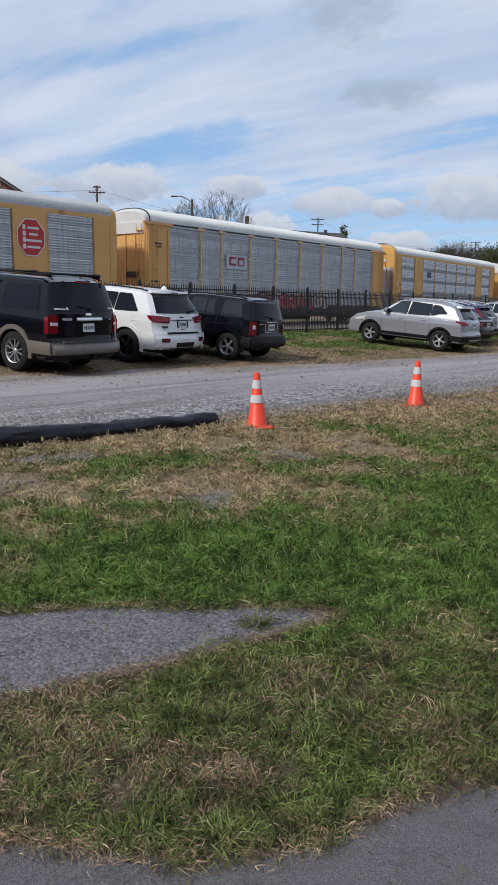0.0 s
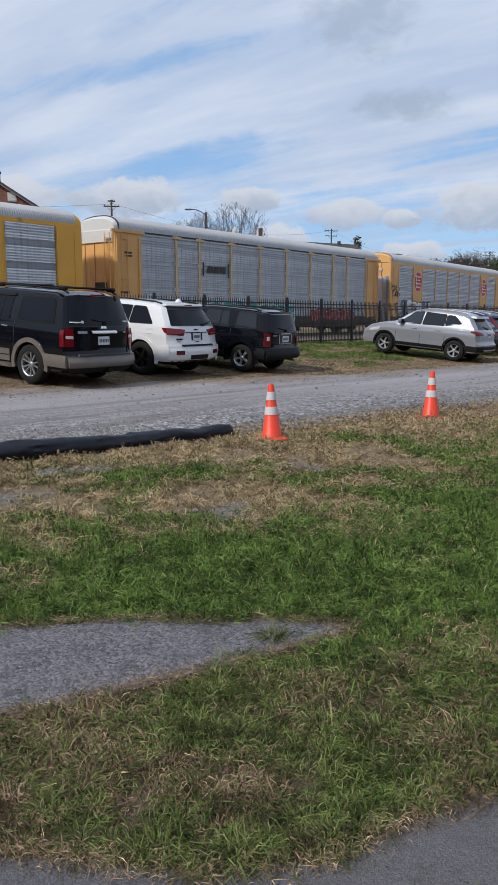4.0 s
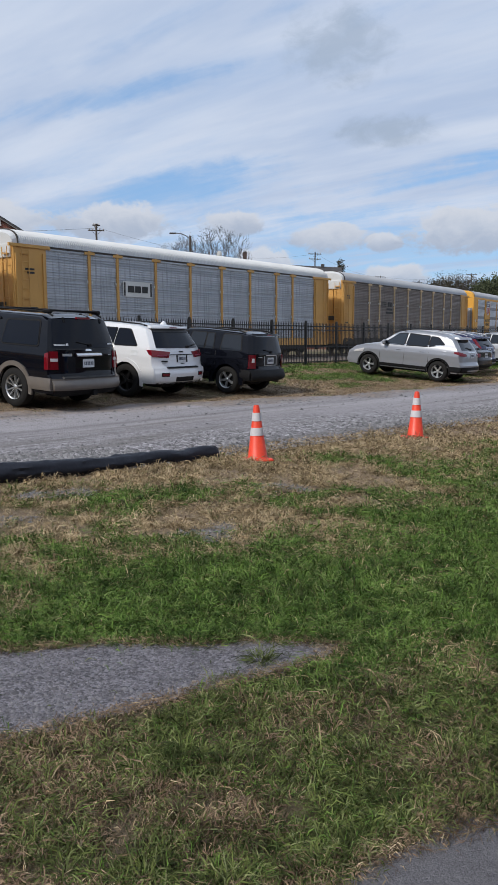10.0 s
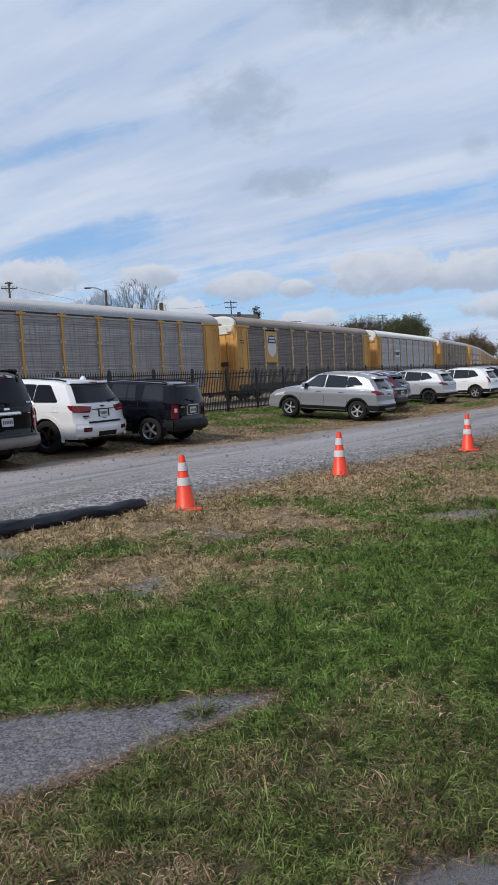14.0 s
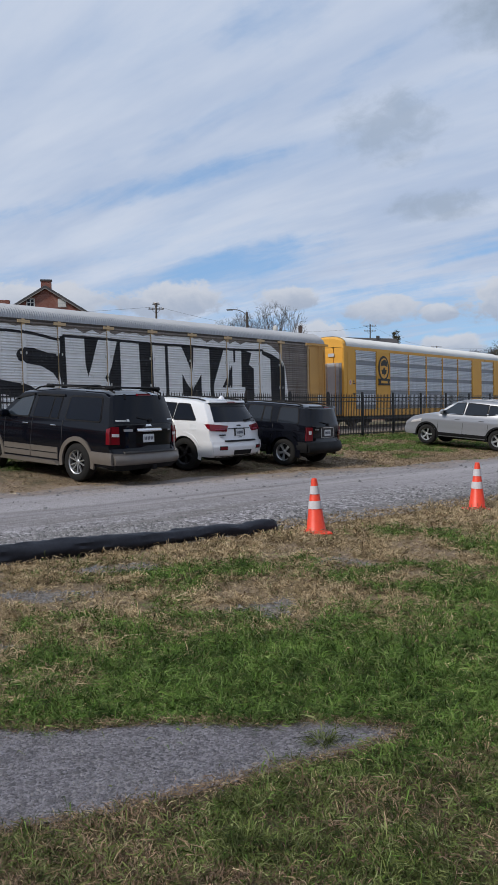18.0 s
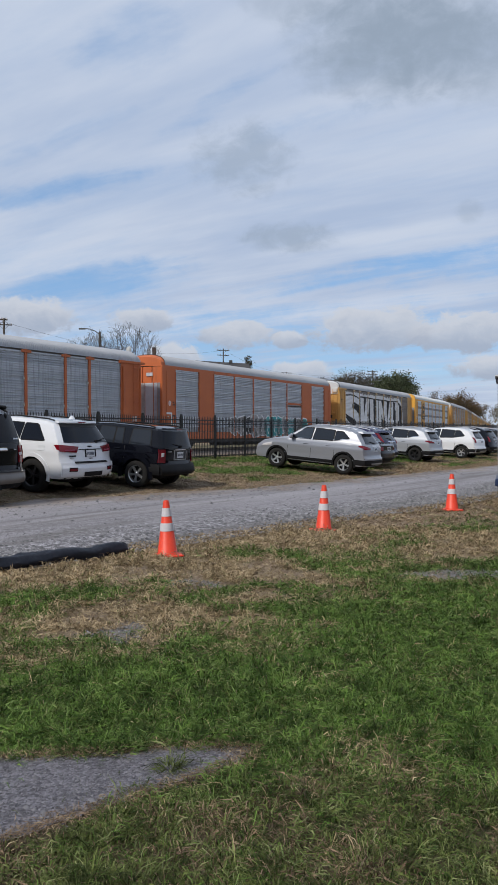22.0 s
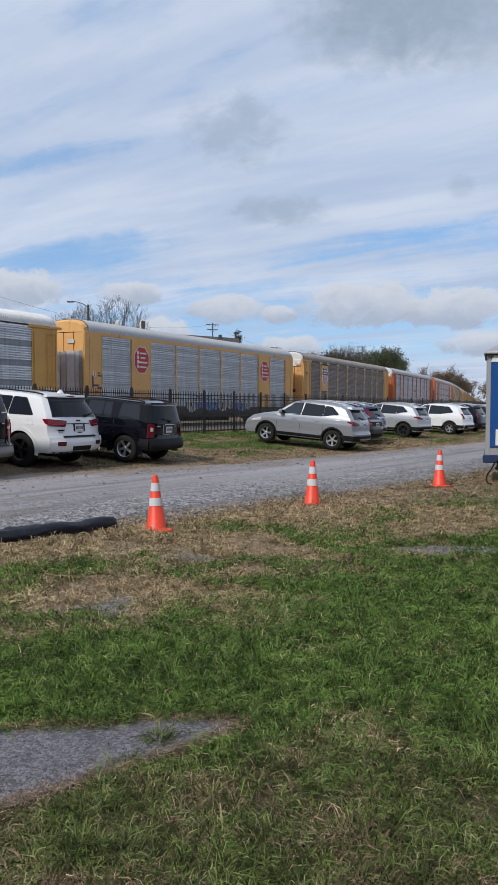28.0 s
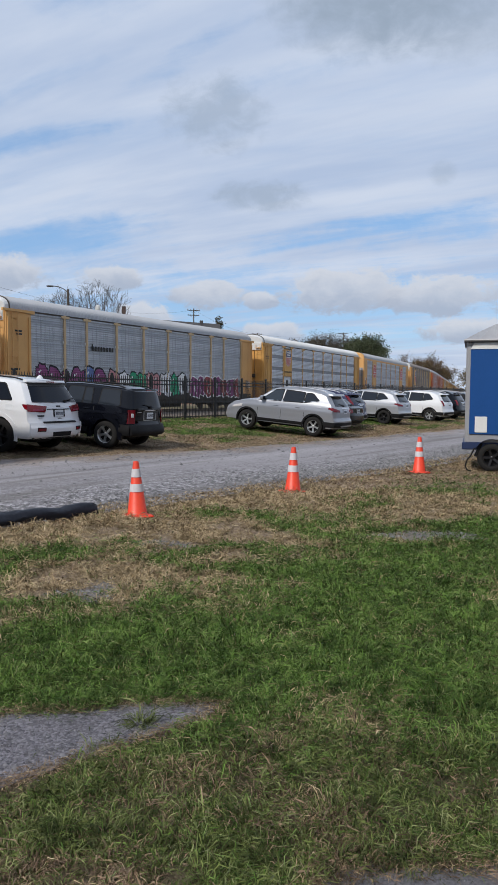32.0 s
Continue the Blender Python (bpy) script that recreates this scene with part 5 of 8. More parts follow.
    graffiti(wg, 4, 11, 0.9, 2.4, ["purple", "red_spray", "purple", "blue_spray"], 20, "white_spray")
    add("posted", "tan", "galv_grey", "roof_grey")                                            # R
    return wags


TRAIN = build_train()
LEAD, GAP = 7, 28.4                       # the wagon whose front stands at 27.5 m when the clip starts


def wagon_front(i, t):
    return 27.50 - (i - LEAD) * GAP + 13.4377 * t - 0.00494 * t * t


def wagon_pose(i, t):
    s = wagon_front(i, t) - 13.7
    a, b = rail_pose(s - 9.9), rail_pose(s + 9.9)
    yaw = math.degrees(math.atan2(b[1] - a[1], b[0] - a[0]))
    return pose((a[0] + b[0]) / 2, (a[1] + b[1]) / 2, RAIL_Z, 0, 0, yaw)


for i_, wg_ in enumerate(TRAIN):
    wg_.matrix_basis = wagon_pose(i_, 0.0)

# ---------- fence ----------
FENCE_U, POST_S, BAY = 19.0, 29.9, 2.43


def build_fence():
    z = rise(FENCE_U)
    post = Geo().box((0, 0, 0.93), (0.075, 0.075, 1.90)).box((0, 0, 1.89), (0.095, 0.095, 0.05), bevel=0.02).mesh("post")
    rail = Geo().box((BAY / 2, 0, 0), (BAY - 0.07, 0.035, 0.045)).mesh("rail")
    pk = Geo().box((0, 0, 0.93), (0.021, 0.021, 1.70))
    pk.add([(-0.0105, -0.0105, 1.78), (0.0105, -0.0105, 1.78), (0.0105, 0.0105, 1.78), (-0.0105, 0.0105, 1.78), (0, 0, 1.86)], [(0, 1, 4), (1, 2, 4), (2, 3, 4), (3, 0, 4)])
    pk = pk.mesh("picket")
    first = None
    for i in range(-14, 46):
        s = POST_S + i * BAY
        x, y = plan(s, FENCE_U)
        m = pose(x, y, z - 0.02, 0, 0, 90 - math.degrees(HEAD))
        if first is None:
            first = thing("fence_panel", "black steel picket fence panel with spear tops", "fence", m, "fence panels")
            part("post", post, M["fence"], first)
            for rz in (0.14, 0.78, 1.52, 1.68):
                part("rail", rail, M["fence"], first, at=Matrix.Translation((0, 0, rz)))
            for k in range(20):
                part("picket", pk, M["fence"], first, at=Matrix.Translation((0.1 + (BAY - 0.2) * k / 19, 0, 0)))
        else:
            copy_thing(first, m)


build_fence()


# ---------- cones and tube ----------
def build_cones():
    def ring(r0, r1, z0, z1, n=24):
        return Geo().lathe([(r0 - 0.008, z0), (r0, z0), (r1, z1), (r1 - 0.008, z1)], n)
    first = thing("traffic_cone", "orange traffic cone with two white reflective bands", "traffic cone", group="cones along the lane")
    part("base", Geo().box((0, 0, 0.015), (0.36, 0.36, 0.03), bevel=0.012), M["cone"], first)
    R = lambda z: 0.132 - (0.132 - 0.036) * (z - 0.03) / 0.68
    part("body", Geo().lathe([(0.143, 0.03), (0.128, 0.045), (R(0.69), 0.69), (R(0.70) - 0.006, 0.71), (0.018, 0.71), (0.016, 0.6)], 24), M["cone"], first, smooth=True)
    part("band", ring(R(0.325) + 0.004, R(0.425) + 0.004, 0.325, 0.425), M["reflect"], first, "white reflective band", True)
    part("band", ring(R(0.51) + 0.004, R(0.615) + 0.004, 0.51, 0.615), M["reflect"], first, "white reflective band", True)
    spots = [(0.135, 10.05, 12), (2.71, 12.28, 20), (6.03, 15.12, 5)]
    for i, (x, y, yaw) in enumerate(spots):
        m = pose(x, y, ground_z(x, y) - 0.005, 0, (-1.4, 0.8, 0.0)[i], yaw) @ Matrix.Diagonal((1.0, 1.0, 1.03, 1.0))
        if i == 0:
            first.matrix_basis = m
        else:
            copy_thing(first, m)


TUBE = [(-6.0, 9.6), (0.0, 8.5), (4.05, 7.59), (4.72, 7.44), (5.35, 7.28), (6.05, 7.11), (6.84, 6.94), (7.62, 6.74)]


def build_tube():
    rows = []
    n, k = 260, 24
    for i in range(n + 1):
        f = i / n
        s = 7.62 - 13.4 * f
        u = lerp_list(TUBE, s) + 0.03 * math.sin(s * 2.1)
        x, y = plan(s, u)
        r = 0.098 + 0.062 * min(1.0, f * 2.2) + 0.018 * noise.noise((s * 1.7, 0, 0)) + 0.006 * noise.noise((s * 6.0, 3, 0))
        if i in (0, n):
            r *= 0.82
        lift = r * 0.92 + 0.015 * noise.noise((s * 0.9, 5, 0)) + (0.03 if f < 0.03 else 0)
        nx, ny = ACROSS
        row = []
        for j in range(k + 1):
            a = 2 * math.pi * j / k
            w = 1 + 0.20 * noise.noise((s * 2.4, math.cos(a) * 1.6, math.sin(a) * 1.6)) + 0.16 * abs(noise.noise((s * 7, math.cos(a) * 2.4, math.sin(a) * 2.4))) - 0.05
            row.append((x + nx * math.cos(a) * r * w * 1.06, y + ny * math.cos(a) * r * w * 1.06, ground_z(x, y) + lift - 0.025 + math.sin(a) * r * w * 0.95))
        rows.append(row)
    t = thing("drain_sock", "long black fabric covered drainage pipe lying along the lane", "pipe")
    part("sleeve", Geo().sheet(rows), M["sock"], t, smooth=True)
    x, y = plan(7.625, 6.75)
    part("end_cap", Geo().lathe([(0.0, -0.005), (0.078, -0.005), (0.078, 0.004), (0.0, 0.008)], 18, pose(x, y, ground_z(x, y) + 0.095, 0, 90, 90 - math.degrees(HEAD))), M["sock"], t)


build_cones()
build_tube()


# ---------- vehicles ----------
def smooth_list(pts, x):
    for (a, b), (c, d) in zip(pts, pts[1:]):
        if x <= c:
            f = max(0.0, (x - a) / (c - a))
            f = f * f * (3 - 2 * f) * 0.5 + f * 0.5
            return b + (d - b) * f
    return pts[-1][1]


def wheel_meshes():
    rot = Matrix.Rotation(radians(-90), 4, "X")
    out = {}
    for key, spokes, width in (("ten", 10, 0.05), ("five", 5, 0.085), ("twin", 10, 0.035)):
        R, r, w = 0.5, 0.315, 0.155
        ty = Geo().lathe([(r, -w), (r + 0.05, -w - 0.012), (R - 0.04, -w), (R - 0.008, -w * 0.8), (R, -w * 0.4), (R, w * 0.4), (R - 0.008, w * 0.8), (R - 0.04, w), (r + 0.05, w + 0.012), (r, w)], 36, rot).mesh("tyre", True)
        g = Geo().lathe([(r + 0.004, w * 0.95), (r - 0.02, w * 0.8), (r - 0.03, 0.0), (r - 0.02, -w * 0.9)], 36, rot)
        for i in range(spokes):
            a = 2 * math.pi * (i + (0.18 if key == "twin" and i % 2 else 0)) / spokes
            p = Matrix.Rotation(a, 4, "Y")
            for sgn in (-1, 1):
                g.add([p @ Vector(v) for v in ((0.04, 0.10, 0.35 * width * sgn), (r, 0.125, width * sgn * 0.5), (r, 0.09, width * sgn * 0.55), (0.04, 0.07, 0.5 * width * sgn))], [(0, 1, 2, 3)])
            g.add([p @ Vector(v) for v in ((0.04, 0.105, -width * 0.35), (0.04, 0.105, width * 0.35), (r, 0.13, width * 0.5), (r, 0.13, -width * 0.5))], [(0, 1, 2, 3)])
        g.lathe([(0.0, 0.118), (0.05, 0.116), (0.07, 0.10), (0.07, 0.06)], 16, rot)
        rim = g.mesh("rim", True)
        disc = Geo().lathe([(0.0, 0.02), (r - 0.03, 0.02), (r - 0.03, 0.0)], 24, rot).mesh("brake_disc")
        out[key] = (ty, rim, disc)
    return out


WHEELS = wheel_meshes()


CORNER = 0.15


class Car:
    """A car body whose origin is on the ground under the middle of its rear bumper; x forward, y left."""

    def __init__(self, label, L, W, H, top, rear, belt, paint, wheel_x, wheel_r, spokes, rim="rim", z0=0.30, tumble=0.74, front=None, sill=None, m=None, name="car", group="parked cars"):
        self.L, self.W, self.H, self.top, self.rear, self.belt = L, W, H, top, rear, belt
        self.front = front or [(0.2, 0.12), (0.45, 0.0), (0.7, 0.05), (1.1, 0.25)]
        self.z0, self.tumble, self.paint, self.crease = z0, tumble, M[paint], 0.014
        self.ob = thing(name, label, "car", m, group)
        self.wheels(wheel_x, wheel_r, spokes, rim)
        self.shell(wheel_x, wheel_r)

    def ztop(self, x):
        return smooth_list(self.top, x)

    def half(self, x, z):
        """Half width of the side at a height."""
        zb = min(self.belt, self.ztop(x) - 0.05)
        w = self.W / 2
        if z <= zb:
            k = (z - 0.72) / 0.5
            v = w * (1 - 0.035 * k * k) if z > 0.72 else w * (1 - 0.06 * k * k)
            v += self.crease * (math.exp(-((z - zb + 0.17) / 0.055) ** 2) - 0.9 * math.exp(-((z - 0.60) / 0.11) ** 2))
        else:
            f = (z - zb) / max(0.15, self.H - self.belt)
            v = w * 0.965 * (1 - (1 - self.tumble) * f ** 1.15)
        e = max(0.0, 1 - (self.L - x) / 0.9)
        return v * (1 - 0.22 * e * e)

    def xr(self, z):
        return lerp_list(self.rear, z)

    def xf(self, z):
        return lerp_list(self.front, z)

    def sx(self, x, z):
        """Slide a station so that both ends follow the rear and front outlines."""
        a, b = self.xr(z) + CORNER, self.xf(z)
        return x + a * max(0.0, 1 - x / 1.1) - b * max(0.0, 1 - (self.L - x) / 1.0)

    def shell(self, wheel_x, wr):
        n = 96
        g = Geo()
        rows = []
        for i in range(n + 1):
            x = self.L * i / n
            zt = self.ztop(x)
            zb = min(self.belt, zt - 0.05)
            ze = zt - 0.07
            levels = [self.z0 + (zb - self.z0) * k / 12 for k in range(13)] + [zb + (ze - zb) * k / 6 for k in range(1, 7)]
            row = [(self.sx(x, z), self.half(x, z), z) for z in levels]
            w = self.half(x, ze)
            for f, d in ((0.93, 0.035), (0.82, 0.055), (0.55, 0.066), (0.28, 0.07), (0.0, 0.072)):
                row.append((self.sx(x, ze + d), w * f, ze + d))
            row += [(a, -b, c) for a, b, c in reversed(row[:-1])]
            rows.append(row)
        cols = len(rows[0])
        vs = [p for r in rows for p in r]
        fs = []
        for k in range(n):
            for i in range(cols - 1):
                q = [vs[k * cols + i], vs[k * cols + i + 1], vs[(k + 1) * cols + i + 1], vs[(k + 1) * cols + i]]
                cx, cz = sum(p[0] for p in q) / 4, sum(p[2] for p in q) / 4
                side = abs(sum(p[1] for p in q) / 4) > self.W * 0.36
                if side and any((cx - wx) ** 2 + (cz - wr) ** 2 < (wr + 0.055) ** 2 for wx in wheel_x):
                    continue
                fs.append((k * cols + i, k * cols + i + 1, (k + 1) * cols + i + 1, (k + 1) * cols + i))
        g.add(vs, fs)
        # rear and front faces
        for end in (0, 1):
            x = 0 if end == 0 else self.L
            zt = self.ztop(x)
            rws = []
            for k in range(17):
                z = self.z0 + (zt - 0.07 - self.z0) * k / 16
                w = self.half(x, z)
                rws.append([(self.xr(z) + CORNER * abs(f) ** 4 if end == 0 else self.L - self.xf(z) + 0.12 * (1 - abs(f) ** 3), w * f, z) for f in [j / 10 for j in range(-10, 11)]])
            z = zt
            rws.append([(self.sx(x, z), self.half(x, zt - 0.07) * f * 0.95, zt - 0.03 * abs(f) ** 3) for f in [j / 10 for j in range(-10, 11)]])
            g.sheet(rws)
        bm = bmesh.new()
        me = g.mesh("body")
        bm.from_mesh(me)
        bmesh.ops.remove_doubles(bm, verts=bm.verts, dist=0.004)
        bmesh.ops.recalc_face_normals(bm, faces=bm.faces)
        bm.to_mesh(me)
        bm.free()
        me.polygons.foreach_set("use_smooth", [True] * len(me.polygons))
        me.set_sharp_from_angle(angle=radians(40))
        self.body = part("body", me, self.paint, self.ob)
        # floor pan and wheel housings
        part("floor_pan", Geo().box((self.L / 2, 0, self.z0 + 0.03), (self.L - 0.5, self.W * 0.72, 0.16), bevel=0.05).box((self.L / 2, 0, self.z0 - 0.06), (self.L * 0.6, 0.5, 0.1), bevel=0.03).box((0.55, 0.25, self.z0 - 0.04), (0.5, 0.6, 0.14), bevel=0.05), M["trim"], self.ob)
        for wx in wheel_x:
            for sy in (-1, 1):
                g = Geo()
                for rr, y0, y1, nm in ((wr + 0.06, 0.38, 0.88, "in"),):
                    pts = [(wx + rr * math.cos(math.pi * i / 14), wr + rr * math.sin(math.pi * i / 14)) for i in range(15)]
                    g.sheet([[(a, sy * self.W * 0.5 * y0, b) for a, b in pts], [(a, sy * self.W * 0.5 * 0.97, b) for a, b in pts]])
                    g.slab(pts, lambda a, b, d: (a, sy * (self.W * 0.5 * y0 - d), b), 0.02)
                part("wheel_housing", g, M["trim"], self.ob)

    def arch(self, wx, wr, material, width=0.07, proud=0.012):
        for sy in (-1, 1):
            rows = []
            for i in range(23):
                a = radians(-12 + 204 * i / 22)
                row = []
                for rr, d in ((wr + 0.045, -0.03), (wr + 0.045, proud), (wr + 0.055 + width, proud), (wr + 0.055 + width, -0.01)):
                    x, z = wx + rr * math.cos(a), wr + rr * math.sin(a)
                    row.append((x, sy * (self.half(x, max(z, self.z0)) + d), z))
                rows.append(row)
            part("wheel_arch", Geo().sheet(rows), material, self.ob, smooth=True)

    def wheels(self, wheel_x, r, spokes, rim):
        ty, rm, disc = WHEELS[spokes]
        k = r / 0.5
        for wx in wheel_x:
            for sy in (1, -1):
                m = Matrix.Translation((wx, sy * (self.W / 2 - 0.135), r)) @ Matrix.Rotation(0 if sy > 0 else math.pi, 4, "Z") @ Matrix.Diagonal((k, 0.8, k, 1)) @ Matrix.Rotation(wx * 2 + sy, 4, "Y")
                t = part("wheel", ty, M["rubber"], self.ob, at=m)
                part("rim", rm, M[rim], t)
                part("brake_disc", disc, M["trim"], t)

    def side(self, name, quad, material, off=0.008, thick=0.02, both=True, n=6, parent=None, label="", sides=None, bulge=0.0):
        """A piece that follows the side; quad of (x, z): rear low, front low, front high, rear high."""
        for sy in sides or ((1, -1) if both else (1,)):
            g = Geo()
            a, b, c, d = quad
            outer, inner = [], []
            for j in range(n + 1):
                f = j / n
                ro, ri = [], []
                for i in range(n + 1):
                    e = i / n
                    x = (a[0] * (1 - e) + b[0] * e) * (1 - f) + (d[0] * (1 - e) + c[0] * e) * f
                    z = (a[1] * (1 - e) + b[1] * e) * (1 - f) + (d[1] * (1 - e) + c[1] * e) * f
                    x = max(x, self.xr(z) + CORNER * 0.8)
                    w = self.half(self.station(x, z), z) - 0.05 * max(0.0, 1 - (x - self.xr(z)) / CORNER)
                    o_ = off + bulge * math.sin(math.pi * f)
                    ro.append((x, sy * (w + o_), z))
                    ri.append((x, sy * (w + off - thick), z))
                outer.append(ro)
                inner.append(ri)
            g.sheet(outer)
            rim = lambda q: q[0] + [r[-1] for r in q[1:]] + q[-1][-2::-1] + [r[0] for r in q[-2:0:-1]]
            o, i_ = rim(outer), rim(inner)
            g.sheet([o + [o[0]], i_ + [i_[0]]])
            part(name, g, material, parent or self.ob, label, smooth=True)

    def pane(self, poly, material, name="side_window", off=0.012, r=0.06, grow=0.03):
        """A side window with rounded corners in a slim surround; poly of (x, z), rear low, front low, front high, rear high."""
        def rounded(pts, rad):
            out = []
            n = len(pts)
            for i in range(n):
                p, a, b = Vector(pts[i]), Vector(pts[i - 1]), Vector(pts[(i + 1) % n])
                da, db = a - p, b - p
                q = min(rad, da.length * 0.45, db.length * 0.45)
                pa, pb = p + da.normalized() * q, p + db.normalized() * q
                for k in range(5):
                    f = k / 4
                    out.append(tuple(pa * (1 - f) ** 2 + p * 2 * f * (1 - f) + pb * f * f))
            return out
        cx, cz = sum(p[0] for p in poly) / len(poly), sum(p[1] for p in poly) / len(poly)
        big = [(x + grow * (1 if x > cx else -1), z + grow * (1 if z > cz else -1)) for x, z in poly]
        for sy in (1, -1):
            place = lambda o: (lambda x, z, d: (x, sy * (self.half(self.station(x, z), z) + o - d), z))
            w = part(name, Geo().slab(rounded(poly, r), place(off), 0.02), material, self.ob)
            part("window_surround", Geo().slab(rounded(big, r * 1.3), place(off - 0.005), 0.02), M["trim"], w)

    def station(self, x, z):
        """The station whose slid place is x (a few steps suffice)."""
        s = x
        for _ in range(4):
            s += x - self.sx(s, z)
        return min(max(s, 0.0), self.L)

    def back(self, name, quad, material, off=0.008, thick=0.02, n=8, label="", parent=None, bulge=0.0):
        """A piece that follows the rear face; quad of (y, z): left low, right low, right high, left high."""
        g = Geo()
        a, b, c, d = quad
        outer, inner = [], []
        for j in range(n + 1):
            f = j / n
            ro, ri = [], []
            for i in range(n + 1):
                e = i / n
                y = (a[0] * (1 - e) + b[0] * e) * (1 - f) + (d[0] * (1 - e) + c[0] * e) * f
                z = (a[1] * (1 - e) + b[1] * e) * (1 - f) + (d[1] * (1 - e) + c[1] * e) * f
                w = self.half(0, z)
                x = self.xr(z) + CORNER * min(1.0, abs(y) / w) ** 4
                ro.append((x - off - bulge * math.sin(math.pi * min(1.0, f * 1.15) ** 0.8), y, z))
                ri.append((x - off + thick, y, z))
            outer.append(ro)
            inner.append(ri)
        g.sheet(outer)
        rim = lambda q: q[0] + [r[-1] for r in q[1:]] + q[-1][-2::-1] + [r[0] for r in q[-2:0:-1]]
        o, i_ = rim(outer), rim(inner)
        g.sheet([o + [o[0]], i_ + [i_[0]]])
        return part(name, g, material, parent or self.ob, label, smooth=True)

    def plate(self, y, z, w=0.31, h=0.16):
        p = self.back("licence_plate", [(y + w / 2, z - h / 2), (y - w / 2, z - h / 2), (y - w / 2, z + h / 2), (y + w / 2, z + h / 2)], M["plate"], 0.016, 0.012, 2)
        for k in range(6):
            a = y + w * 0.36 - w * 0.145 * k
            self.back("bar", [(a + 0.014, z - 0.035), (a - 0.014, z - 0.035), (a - 0.014, z + 0.035), (a + 0.014, z + 0.035)], M["ink"], 0.02, 0.004, 1, parent=p)

    def tail_lamp(self, outline_back, outline_side, z=None):
        for sy in (1, -1):
            q = [(sy * a, b) for a, b in outline_back]
            if sy < 0:
                q = [q[1], q[0], q[3], q[2]]
            self.back("tail_light", q, M["light_red"], 0.014, 0.03, 5)
        if outline_side:
            self.side("tail_light", outline_side, M["light_red"], 0.012, 0.03)

    def mirror(self, x, z, material):
        for sy in (1, -1):
            w = self.half(x, z)
            mr = part("wing_mirror", Geo().box((x, sy * (w + 0.13), z), (0.14, 0.22, 0.18), bevel=0.05).box((x, sy * (w + 0.02), z - 0.05), (0.08, 0.1, 0.05)), material, self.ob)
            part("mirror_glass", Geo().box((x - 0.074, sy * (w + 0.13), z), (0.008, 0.17, 0.13)), M["glass"], mr)

    def rails(self, x0, x1, material, h=0.05, y=0.86):
        for sy in (1, -1):
            pts = []
            for i in range(13):
                f = i / 12
                x = x0 + (x1 - x0) * f
                lift = h * (1 if 0 < i < 12 else 0.1)
                pts.append((x, sy * self.half(x, self.ztop(x) - 0.07) * y, self.ztop(x) - 0.03 + lift))
            part("roof_rail", Geo().sweep(pts, 0.02), material, self.ob)

    def seam(self, x0, z0, x1, z1, w=0.012):
        self.side("door_gap", [(x0 - w / 2, z0), (x0 + w / 2, z0), (x1 + w / 2, z1), (x1 - w / 2, z1)], M["black"], 0.002, 0.008, n=5)

    def handle(self, x, z, material):
        for sy in (1, -1):
            w = self.half(x, z)
            part("door_handle", Geo().box((x, sy * (w + 0.022), z), (0.19, 0.025, 0.03), bevel=0.01), material, self.ob)

    def wiper(self, y0, y1, z):
        x = self.xr(z) - 0.02
        part("wiper", Geo().rod((x, y0, z), (self.xr(z + 0.06) - 0.025, y1, z + 0.06), 0.012, n=5).box((x, y0, z - 0.01), (0.05, 0.08, 0.06)), M["trim"], self.ob)


def car_at(x, y, yaw, pitch, z=None):
    return pose(x, y, (ground_z(x, y) if z is None else z) + 0.01, 0, -pitch, yaw)


